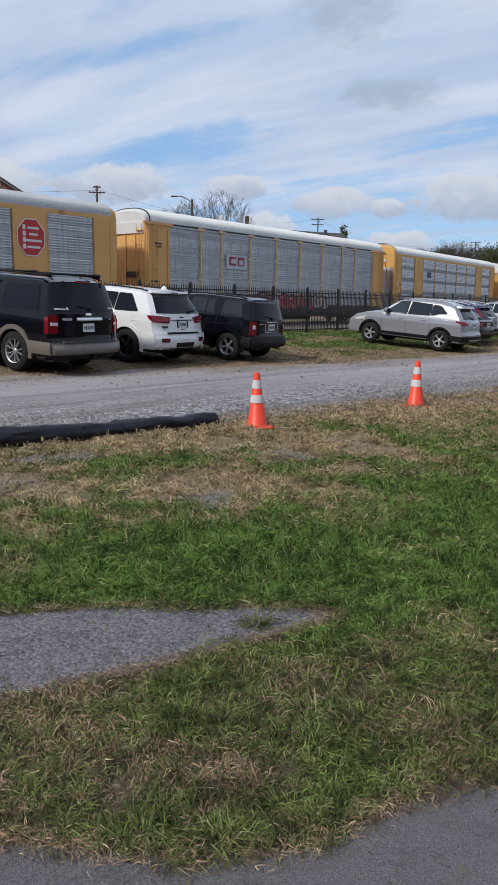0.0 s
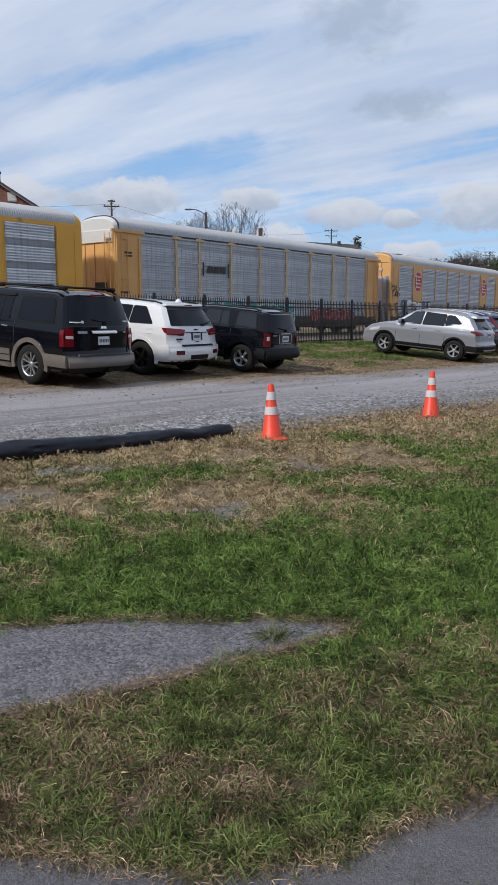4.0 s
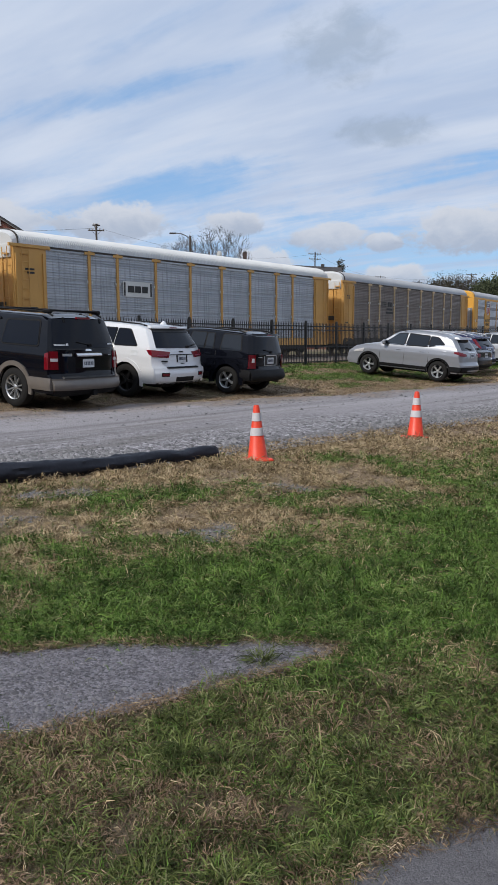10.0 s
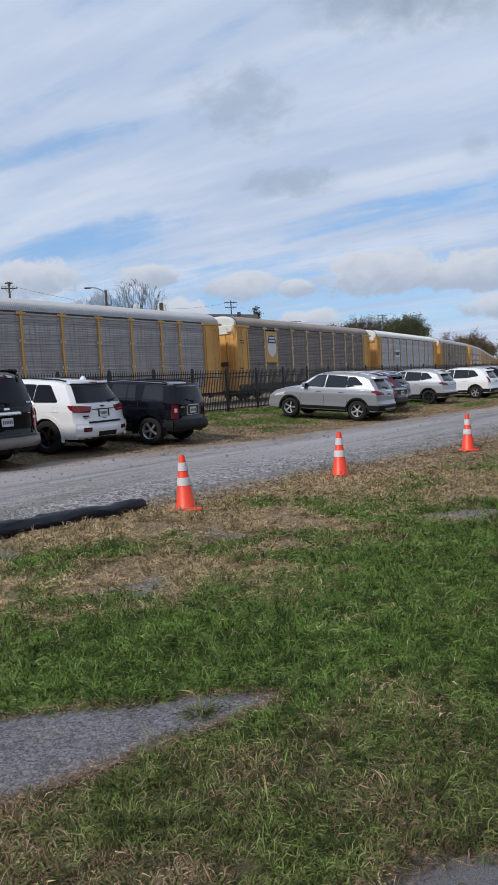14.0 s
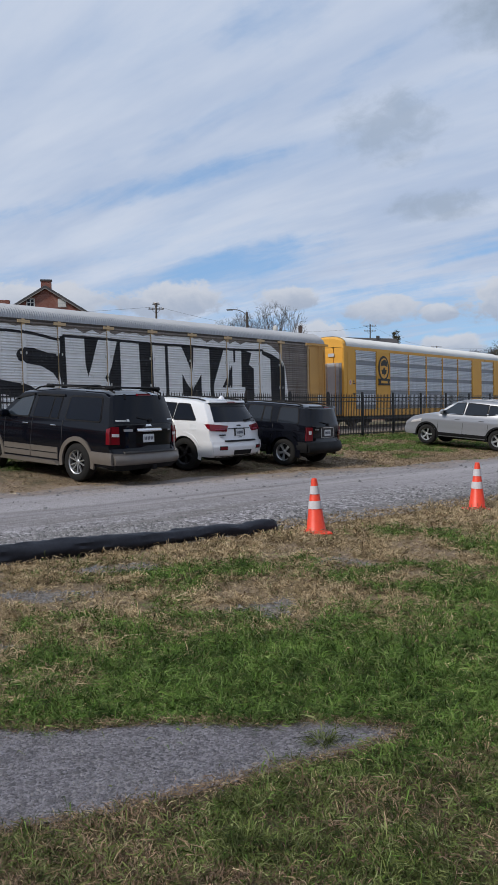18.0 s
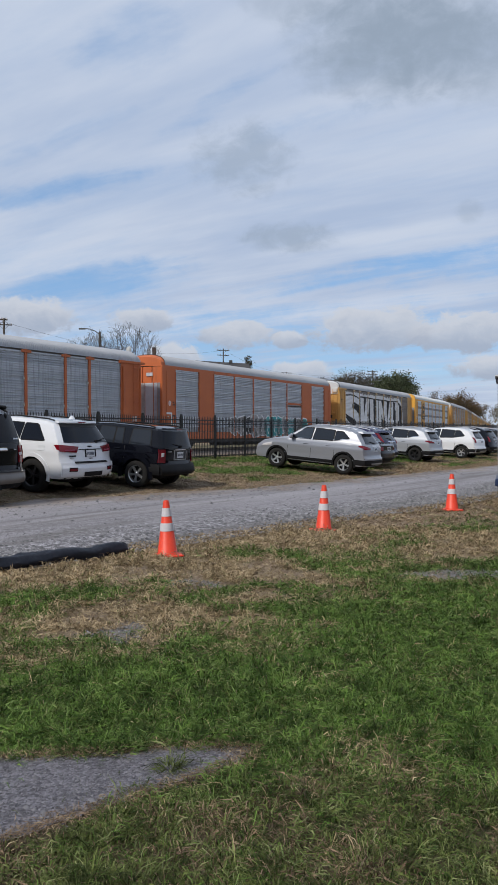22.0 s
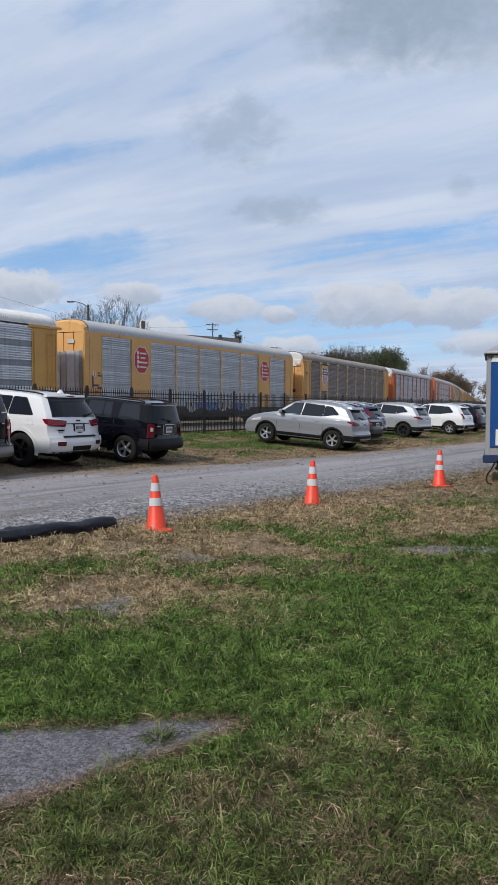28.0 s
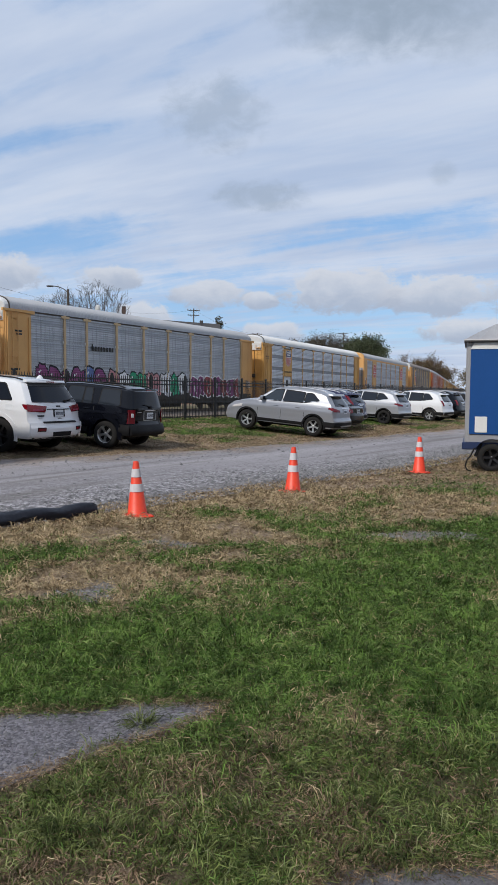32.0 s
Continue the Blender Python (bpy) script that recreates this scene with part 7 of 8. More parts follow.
crossover("dark grey crossover far along the row", "paint_dark", row_car(53.5, 12.6, 138, 2), H=1.70)
crossover("silver crossover at the far end of the row", "paint_silver", row_car(59.0, 13.0, 138, 2), H=1.68)


# ---------- trailer ----------
def build_trailer():
    blue = worn("trailer_blue", (0.006, 0.058, 0.215), (0.009, 0.068, 0.245), 1.2, 0.5, bump=0.05, spec=0.25)
    grey = worn("trailer_grey", (0.34, 0.34, 0.35), (0.28, 0.28, 0.29), 1.5, 0.5, metal=0.2)
    roofm = worn("trailer_roof", (0.40, 0.40, 0.41), (0.30, 0.30, 0.31), 1.2, 0.5, metal=0.3)
    x0, y0 = 7.15, 15.38
    t = thing("trailer", "blue panelled trailer with a grey frame and hipped roof", "trailer", pose(x0, y0, ground_z(x0, y0), 0, 0, -25.5))
    Lb, Wb, z0, z1 = 4.6, 2.2, 0.60, 2.76
    part("body", Geo().box((Lb / 2, Wb / 2, (z0 + z1) / 2), (Lb, Wb, z1 - z0), bevel=0.03), grey, t)
    part("side_panel", Geo().box((Lb / 2 + 0.030, -0.014, (z0 + z1) / 2 + 0.01), (Lb - 0.10, 0.03, z1 - z0 - 0.36), bevel=0.01), blue, t, "blue painted side panel")
    part("corner_post", Geo().box((0.05, 0.05, (z0 + z1) / 2), (0.12, 0.12, z1 - z0), bevel=0.03), grey, t)
    # hipped sheet roof over a white top rail
    arch = lambda f: 0.72 * math.sin(math.pi * f) ** 0.8
    rows, eave = [], []
    for i in range(17):
        f = i / 16
        x, h = -0.06 + (Lb + 0.12) * f, arch(f)
        rows.append([(x, -0.10, z1 + 0.03), (x, 0.35, z1 + 0.03 + h), (x, Wb - 0.35, z1 + 0.03 + h), (x, Wb + 0.10, z1 + 0.03)])
        eave.append((x, -0.10, z1 + 0.02))
    g = Geo().sheet(rows)
    g.sheet([[(x, y, z - 0.04) for x, y, z in r] for r in rows])
    part("roof", g, roofm, t)
    part("gutter", Geo().sweep(eave, 0.03, 6), roofm, t)
    part("top_board", Geo().slab([(0.075, z1 - 0.165), (Lb - 0.02, z1 - 0.165), (Lb - 0.02, z1 - 0.03), (0.15, z1 - 0.03)], lambda p, q, d: (p, -0.034 + d, q), 0.05), M["white"], t, "white board under the roof")
    part("hatch", Geo().box((0.32, -0.036, z0 + 0.40), (0.25, 0.02, 0.34), bevel=0.006), M["white"], t, "white access hatch")
    part("chassis", Geo().box((Lb / 2 - 0.02, 0.05, z0 - 0.06), (Lb + 0.08, 0.12, 0.16), bevel=0.02).box((Lb / 2, Wb - 0.05, z0 - 0.06), (Lb, 0.1, 0.14)).box((0.0, Wb / 2, z0 - 0.06), (0.1, Wb, 0.14)), M["chassis"], t)
    rot = Matrix.Translation((0.56, 0.06, 0.30)) @ Matrix.Rotation(math.pi, 4, "Z") @ Matrix.Diagonal((0.60, 0.8, 0.60, 1))
    ty, rm, disc = WHEELS["five"]
    w = part("wheel", ty, M["rubber"], t, at=rot)
    part("rim", rm, M["rim_dark"], w)
    part("brake_disc", disc, M["trim"], w)
    w = part("wheel", ty, M["rubber"], t, at=Matrix.Translation((1.65, 0, 0)) @ rot)
    part("rim", rm, M["rim_dark"], w)
    fr = []
    for i in range(13):
        a = math.pi * i / 12
        fr.append([(0.56 - 0.38 * math.cos(a), -0.12, 0.34 + 0.36 * math.sin(a)), (0.56 - 0.38 * math.cos(a), 0.2, 0.34 + 0.36 * math.sin(a))])
    part("fender", Geo().sheet(fr), M["chassis"], t)
    part("cable", Geo().sweep([(0.20, -0.04, z0 - 0.1), (0.13, -0.08, 0.34), (0.05, -0.12, 0.24), (0.02, -0.14, 0.12), (0.06, -0.16, 0.04), (0.14, -0.17, 0.02)], 0.016), M["rubber"], t, "black hanging cable")
    part("jack", Geo().rod((0.34, 0.0, z0), (0.22, -0.02, 0.32), 0.035, n=8), M["trim"], t)


build_trailer()

# ---------- houses beyond the railway ----------
def brick_material():
    k = Nodes("red_brick")
    br = k.t.nodes.new("ShaderNodeTexBrick")
    mp = k.t.nodes.new("ShaderNodeMapping")
    mp.inputs["Rotation"].default_value = (radians(90), 0, 0)
    k.link(k.tc.outputs["Object"], mp.inputs[0])
    k.link(mp.outputs[0], br.inputs["Vector"])
    br.inputs["Color1"].default_value = (0.245, 0.098, 0.072, 1)
    br.inputs["Color2"].default_value = (0.17, 0.062, 0.048, 1)
    br.inputs["Mortar"].default_value = (0.34, 0.29, 0.26, 1)
    br.inputs["Scale"].default_value = 4.2
    br.inputs["Mortar Size"].default_value = 0.012
    n = k.noise(0.8, 5)
    k.color(k.mix(k.ramp(n, 0.35, 0.7, 0, 0.5), br.outputs["Color"], (0.13, 0.055, 0.045))).gloss(0.9, spec=0.2)
    return k.m


M["brick"] = brick_material()
M["slate"] = worn("roof_slate", (0.045, 0.045, 0.05), (0.07, 0.068, 0.07), 1.0, 0.8)
M["bark"] = worn("bark", (0.060, 0.054, 0.050), (0.090, 0.080, 0.072), 2.0, 0.9)
M["pole_wood"] = worn("pole_wood", (0.09, 0.072, 0.06), (0.06, 0.05, 0.042), 2.0, 0.9)
M["barge"] = worn("bargeboard_grey", (0.24, 0.22, 0.21), (0.18, 0.165, 0.155), 2.0, 0.8)
M["lamp_metal"] = worn("lamp_dark_metal", (0.07, 0.068, 0.066), (0.10, 0.097, 0.094), 3.0, 0.6)
M["window_white"] = worn("window_white", (0.60, 0.60, 0.58), (0.5, 0.5, 0.48), 2.0, 0.6)


def build_brick_house():
    D = 72.0
    x0, y0 = -0.340 * D, D
    h = thing("house", "red brick gabled house with a brick chimney above the train", "house", pose(x0, y0, 0.0, 0, 0, 14))
    W, zr, ze, dep = 9.2, 13.8, 10.9, 12.0
    g = Geo().slab([(-W / 2, 0), (W / 2, 0), (W / 2, ze), (0, zr), (-W / 2, ze)], lambda a, b, d: (a, d, b), dep)
    part("wall", g, M["brick"], h)
    for sg in (-1, 1):
        a, b = Vector((sg * (W / 2 + 0.35), ze - 0.2)), Vector((0, zr))
        g = Geo().slab([(a.x, a.y + 0.05), (b.x, b.y + 0.05), (b.x, b.y + 0.30), (a.x, a.y + 0.30)], lambda p, q, d: (p, -0.3 + d, q), dep + 0.6)
        part("roof_slope", g, M["slate"], h)
        g = Geo().slab([(a.x, a.y - 0.02), (b.x, b.y - 0.02), (b.x, b.y + 0.06), (a.x, a.y + 0.06)], lambda p, q, d: (p, -0.32 + d, q), 0.08)
        part("bargeboard", g, M["barge"], h)
    ch = part("chimney", Geo().box((0.05, 0.55, zr - 0.1), (0.95, 0.6, 1.8)), M["brick"], h)
    part("chimney_cap", Geo().box((0.05, 0.55, zr + 0.85), (1.08, 0.75, 0.14)), M["slate"], ch)
    for wx in (-1.40, 1.52):
        w = part("window", Geo().box((wx, -0.02, 12.45), (0.78, 0.12, 0.80)), M["window_white"], h)
        part("pane", Geo().box((wx, -0.09, 12.45), (0.58, 0.02, 0.62)), M["glass"] if wx < 0 else M["window_white"], w)
        part("glazing_bar", Geo().box((wx, -0.105, 12.45), (0.05, 0.02, 0.62)).box((wx, -0.105, 12.45), (0.58, 0.02, 0.05)), M["window_white"], w)
    for wz in (3.0, 7.0):
        for wx in (-2.6, 0, 2.6):
            part("window", Geo().box((wx, -0.02, wz), (1.0, 0.12, 1.7)), M["window_white"], h)
    h2 = thing("house", "second brick house end with a broad chimney", "house", pose(-0.425 * 78, 78, 0, 0, 0, 14))
    part("wall", Geo().slab([(-3.5, 0), (3.5, 0), (3.5, 9.0), (0, 11.6), (-3.5, 9.0)], lambda a, b, d: (a, d, b), 9.0), M["brick"], h2)
    part("roof_slope", Geo().slab([(-3.8, 8.9), (0, 11.7), (3.8, 8.9), (3.8, 9.15), (0, 12.0), (-3.8, 9.15)], lambda a, b, d: (a, -0.2 + d, b), 9.4), M["slate"], h2)
    part("chimney", Geo().box((2.0, 0.6, 12.4), (1.1, 0.8, 3.0)), M["brick"], h2)


def build_long_roof():
    D = 118.0
    b = thing("building", "long low building with a dark slate roof", "building", pose(0.0771 * D, D, 0, 0, 0, 0))
    part("wall", Geo().box((0, 0, 4.0), (10.2, 7.4, 8.0)), M["brick"], b)
    ends = [(-4.2, 8.1), (0.0, 12.7), (4.2, 8.1)]
    g = Geo()
    g.sheet([[(-5.4, p, q + 0.25) for p, q in ends], [(5.2, p, q - 0.30) for p, q in ends]])
    g.sheet([[(-5.4, p, q + 0.05) for p, q in ends], [(5.2, p, q - 0.50) for p, q in ends]])
    part("roof", g, M["slate"], b)
    part("gable_wall", Geo().slab([(-3.6, 7.9), (0, 12.2), (3.6, 7.9)], lambda p, q, d: (4.9 + d, p, q - 0.4), 0.2), M["brick"], b)
    part("ridge_vent", Geo().box((2.3, 0, 12.6), (0.5, 0.5, 0.6), bevel=0.05), M["slate"], b)
    D = 112.0
    M["stack"] = worn("sooty_brick", (0.10, 0.062, 0.052), (0.065, 0.046, 0.042), 2.0, 0.9)
    c = thing("chimney_stack", "square brick chimney stack showing over the train", "chimney", pose(-0.003 * D, D, 0))
    part("shaft", Geo().box((0, 0, 7.0), (0.56, 0.56, 14.0)), M["stack"], c)
    part("cap", Geo().box((0, 0, 14.02), (0.62, 0.62, 0.12)), M["slate"], c)


def utility_pole(x, y, top, arms, label, ang=40.0, lean=0.0):
    p = thing("utility_pole", label, "utility pole", pose(x, y, 0, lean, 0, ang), "utility poles")
    part("mast", Geo().rod((0, 0, 0), (0, 0, top), 0.17, 0.11, 10), M["pole_wood"], p)
    for dz, w in arms:
        a = part("cross_arm", Geo().box((0, 0.14, top - dz), (w, 0.10, 0.13), bevel=0.01), M["pole_wood"], p)
        g = Geo()
        for k in range(5):
            xx = -w / 2 + 0.12 + (w - 0.24) * k / 4
            g.lathe([(0.0, 0.06), (0.05, 0.07), (0.06, 0.16), (0.03, 0.26), (0.0, 0.27)], 8, Matrix.Translation((xx, 0.14, top - dz)))
        part("insulators", g, M["galv_grey"], a)
        part("brace", Geo().rod((-w * 0.28, 0.1, top - dz - 0.04), (0, 0.1, top - dz - 0.62), 0.02, n=5).rod((w * 0.28, 0.1, top - dz - 0.04), (0, 0.1, top - dz - 0.62), 0.02, n=5), M["pole_wood"], a)
    return p


def wire(a, b, sag, label="thin dark overhead wire"):
    pts = []
    for i in range(21):
        f = i / 20
        pts.append(Vector(a).lerp(Vector(b), f) - Vector((0, 0, sag * 4 * f * (1 - f))))
    tagged(part("overhead_wire", Geo().sweep(pts, 0.013, 4), M["black"]), label, "cable", "overhead wires")


def build_poles():
    d1, d2, d3, d4 = 95.0, 150.0, 190.0, 210.0
    p1 = (-0.1918 * d1, d1, 0.1465 * d1 + 1.6)
    p2 = (0.0868 * d2, d2, 0.1110 * d2 + 1.6)
    p3 = (0.1712 * d3, d3, 0.0808 * d3 + 1.6)
    p4 = (0.2880 * d4, d4, 0.0840 * d4 + 1.6)
    utility_pole(*p1, [(0.75, 1.9), (0.15, 0.9)], "wooden utility pole with cross arms beyond the train", 12)
    utility_pole(*p2, [(0.35, 2.6), (1.3, 2.4)], "wooden utility pole with two cross arms", 15)
    utility_pole(*p3, [(0.2, 3.0), (0.9, 1.6)], "wooden utility pole with a wide cross arm", 25)
    utility_pole(*p4, [(0.3, 3.2), (1.2, 2.8)], "wooden utility pole among the trees", 10)
    wire((-60, 88, p1[2] - 1.2), (p1[0], p1[1], p1[2] - 0.5), 0.6)
    wire((p1[0], p1[1], p1[2] - 0.4), (p2[0], p2[1], p2[2] - 0.3), 2.0)
    wire((p2[0], p2[1], p2[2] - 0.2), (p3[0], p3[1], p3[2] - 0.2), 1.0)
    wire((p3[0], p3[1], p3[2] - 0.2), (p4[0], p4[1], p4[2] - 0.2), 1.0)
    d = 88.0
    lx, lz = -0.0724 * d, 0.1312 * d + 1.6
    l = thing("street_lamp", "dark street lamp with a curved arm beyond the train", "street lamp", pose(lx, d, 0))
    part("mast", Geo().rod((0, 0, 0), (0, 0, lz), 0.16, 0.13, 10), M["pole_wood"], l)
    part("arm", Geo().sweep([(0, 0, lz - 0.35), (-0.5, 0, lz + 0.05), (-1.1, 0, lz + 0.28), (-1.6, 0, lz + 0.33)], 0.05, 8), M["lamp_metal"], l)
    part("lantern", Geo().box((-1.95, 0, lz + 0.30), (0.75, 0.3, 0.16), bevel=0.05), M["lamp_metal"], l)
    d = 84.0
    l = thing("globe_lamp", "pale globe lamp on a post", "street lamp", pose(-0.0355 * d, d, 0))
    part("mast", Geo().rod((0, 0, 0), (0, 0, 10.0), 0.12, 0.09, 8), M["black"], l)
    part("globe", Geo().lathe([(0.0, 10.2), (0.16, 10.22), (0.27, 10.45), (0.30, 10.75), (0.2, 11.0), (0.0, 11.08)], 14), M["window_white"], l, smooth=True)


# ---------- trees ----------
def branches(g, p, d, length, r, depth, rnd, tips, spread=0.55, min_r=0.012, up=0.12):
    n = 3
    q = p
    for i in range(n):
        d2 = (d + Vector((rnd.gauss(0, 0.12), rnd.gauss(0, 0.12), rnd.gauss(0, 0.08) + up * 0.25))).normalized()
        nx = q + d2 * (length / n)
        r2 = r * (1 - 0.22)
        g.rod(q, nx, max(r, min_r), max(r2, min_r), 5 if r > 0.06 else 3, caps=False)
        q, r, d = nx, r2, d2
        if depth > 0 and i > 0:
            for _ in range(1 if depth > 3 else 2):
                ax = Vector((rnd.gauss(0, 1), rnd.gauss(0, 1), rnd.gauss(0, 0.6) + up)).normalized()
                nd = (d + ax * spread * rnd.uniform(0.8, 1.5)).normalized()
                branches(g, q, nd, length * rnd.uniform(0.55, 0.8), r * 0.62, depth - 1, rnd, tips, spread, min_r, up)
    if depth == 0:
        tips.append((q, d))


def leaf_mesh(name, centres, per, size, radius, rnd, drop=0.0):
    n = len(centres) * per
    C = np.repeat(np.array([tuple(c) for c in centres]), per, axis=0)
    rs = np.random.RandomState(rnd.randint(0, 9999))
    off = rs.normal(0, 1, (n, 3)) * radius
    P = C + off
    a = rs.normal(0, 1, (n, 3))
    a /= np.linalg.norm(a, axis=1)[:, None]
    b = np.cross(a, rs.normal(0, 1, (n, 3)))
    b /= np.linalg.norm(b, axis=1)[:, None]
    s = size * rs.uniform(0.6, 1.3, (n, 1))
    V = np.stack([P - a * s, P + b * s * 0.45, P + a * s, P - b * s * 0.45], axis=1).reshape(-1, 3)
    return fast_mesh(name, V, np.arange(n * 4).reshape(n, 4))


def fast_mesh(name, V, F):
    """A mesh from arrays, all faces with the same number of corners."""
    me = bpy.data.meshes.new(name)
    k = F.shape[1]
    me.vertices.add(len(V))
    me.vertices.foreach_set("co", np.ascontiguousarray(V, dtype=np.float32).ravel())
    me.loops.add(F.size)
    me.loops.foreach_set("vertex_index", np.ascontiguousarray(F, dtype=np.int32).ravel())
    me.polygons.add(len(F))
    me.polygons.foreach_set("loop_start", np.arange(0, F.size, k, dtype=np.int32))
    me.polygons.foreach_set("loop_total", np.full(len(F), k, dtype=np.int32))
    me.update(calc_edges=True)
    return me


def leaf_material(name, cols, trans=0.25, clumps=0.0):
    k = Nodes(name)
    geo = k.t.nodes.new("ShaderNodeNewGeometry")
    r = k.t.nodes.new("ShaderNodeValToRGB")
    k.link(geo.outputs["Random Per Island"], r.inputs[0])
    el = r.color_ramp.elements
    el[0].color, el[1].color = (*cols[0], 1), (*cols[-1], 1)
    for i, c in enumerate(cols[1:-1]):
        e = el.new((i + 1) / (len(cols) - 1))
        e.color = (*c, 1)
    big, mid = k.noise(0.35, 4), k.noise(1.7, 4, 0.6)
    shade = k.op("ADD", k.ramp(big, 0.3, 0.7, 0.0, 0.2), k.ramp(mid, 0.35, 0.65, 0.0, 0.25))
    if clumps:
        # clumps darkened by noise: shaded gaps between tufts put into the colour
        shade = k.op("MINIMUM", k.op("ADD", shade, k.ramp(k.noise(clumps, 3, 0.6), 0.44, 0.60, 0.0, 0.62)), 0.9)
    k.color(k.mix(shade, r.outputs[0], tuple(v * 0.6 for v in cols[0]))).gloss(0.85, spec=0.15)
    return k.m


M["leaf_green"] = leaf_material("leaf_green", [(0.050, 0.066, 0.036), (0.080, 0.098, 0.052), (0.115, 0.125, 0.072)])
M["leaf_rust"] = leaf_material("leaf_rust", [(0.115, 0.068, 0.036), (0.15, 0.10, 0.050), (0.10, 0.09, 0.044)])
M["leaf_brown"] = leaf_material("leaf_brown", [(0.16, 0.12, 0.075), (0.22, 0.175, 0.10), (0.15, 0.15, 0.075)])
M["leaf_dark"] = leaf_material("leaf_dark", [(0.05, 0.055, 0.03), (0.075, 0.065, 0.04), (0.10, 0.075, 0.05)])


def tree(x, y, height, seed, leaves=None, label="", depth=4, per=8, size=0.22, spread=0.6, trunk=0.25, width=1.0, z=0.0, min_r=0.02, limbs=6, radius=0.45, slim=1.0):
    rnd = random.Random(seed)
    t = thing("tree", label, "tree", pose(x, y, z))
    g, tips = Geo(), []
    g.rod((0, 0, 0), (0, 0, height * 0.34), trunk, trunk * 0.75, 8)
    for i in range(limbs):
        a = 2 * math.pi * i / limbs + rnd.uniform(-0.4, 0.4)
        tilt = rnd.uniform(0.25, 0.75) * width
        d = Vector((math.cos(a) * tilt, math.sin(a) * tilt, 1.0)).normalized()
        branches(g, Vector((0, 0, height * rnd.uniform(0.22, 0.34))), d, height * 0.36, trunk * 0.5, depth - 1, rnd, tips, spread, min_r)
    zs = sorted(p.z for p, _ in tips)
    top = zs[int(len(zs) * (1.0 if leaves else 0.94)) - 1] if zs else height
    k = height / top
    lid = lambda c: c if c < height * 0.97 else height * 0.97 + (c - height * 0.97) * 0.45
    g.v = [(a * k * slim, b * k * slim, lid(c * k)) for a, b, c in g.v]
    part("trunk", g, M["bark"], t)
    if leaves:
        cs = [Vector((p.x * k * slim, p.y * k * slim, p.z * k)) for p, _ in tips]
        part("crown", leaf_mesh("crown", cs, per, size, radius, rnd), M[leaves], t)
    return t


def build_trees():
    bare = "bare deciduous tree with a spreading crown of fine twigs"
    tree(-0.041 * 92, 92, 14.3, 11, None, bare, 5, width=0.75, trunk=0.3, limbs=9, min_r=0.017, slim=0.62)
    tree(-0.088 * 95, 95, 13.5, 12, None, bare, 5, width=0.75, trunk=0.26, limbs=7, min_r=0.017, slim=0.6)
    tree(0.1175 * 128, 128, 14.2, 15, "leaf_dark", "small dark evergreen behind a roof", 3, 60, 0.13, 0.3, 0.15, 0.18, limbs=4, radius=0.22, slim=0.3)
    tree(0.255 * 175, 175, 16.6, 16, "leaf_dark", "thinning dark tree with brown leaves", 5, 5, 0.15, width=0.8, trunk=0.35, min_r=0.035, limbs=8, radius=0.5)
    tree(0.238 * 180, 180, 14.8, 17, None, bare, 5, width=0.9, trunk=0.25, min_r=0.04, limbs=10)
    tree(0.283 * 178, 178, 15.0, 18, None, bare, 5, width=0.9, trunk=0.25, min_r=0.04, limbs=10)
    tree(0.316 * 165, 165, 14.8, 19, "leaf_green", "full green tree beyond the train", 4, 40, 0.20, width=0.8, trunk=0.35, min_r=0.04, limbs=9, radius=0.5)
    for i, (b, d, h, lf) in enumerate(((0.385, 230, 14.0, "leaf_rust"), (0.409, 228, 14.4, "leaf_rust"), (0.432, 290, 14.0, "leaf_rust"), (0.372, 245, 12.5, "leaf_brown"),
                                       (0.480, 255, 12.6, "leaf_brown"), (0.495, 245, 13.5, "leaf_rust"), (0.52, 250, 13.0, "leaf_brown"),
                                       (0.355, 255, 10.5, "leaf_brown"), (0.40, 262, 11.0, "leaf_brown"), (0.55, 250, 14.0, "leaf_rust"))):
        tree(b * d, d, h, 40 + i, lf, "autumn tree with rust and olive leaves", 4, 9, 0.24, width=1.0, trunk=0.35, min_r=0.05, limbs=7, radius=0.6)
    # the wood that closes the distance
    rnd = random.Random(77)
    cs = []
    for i in range(1100):
        a = radians(rnd.uniform(14, 75))
        d = rnd.uniform(300, 520)
        if 22.6 < math.degrees(a) < 25.2:
            d *= 2.4          # the wood stands back where the railway runs into it
        top = (9 + 6 * noise.noise((a * 14, 0, 0)) + rnd.uniform(-2, 2)) * d / 420
        cs += [(math.sin(a) * d, math.cos(a) * d, top * rnd.random() ** 0.5) for _ in range(1)]
    ob = part("far_wood", leaf_mesh("far_wood", cs, 34, 1.0, 1.5, rnd), M["leaf_brown"])
    tagged(ob, "distant brown and olive autumn wood", "woodland", kind="stuff")
    # town trees left of the view, behind the train
    cs = []
    for i in range(500):
        a = radians(rnd.uniform(-60, 14))
        d = rnd.uniform(330, 420)
        cs.append((math.sin(a) * d, math.cos(a) * d, rnd.uniform(0, 10)))
    ob = part("far_wood", leaf_mesh("far_wood", cs, 30, 1.0, 1.6, rnd), M["leaf_brown"])
    tagged(ob, "distant brown autumn wood behind the town", "woodland", kind="stuff")


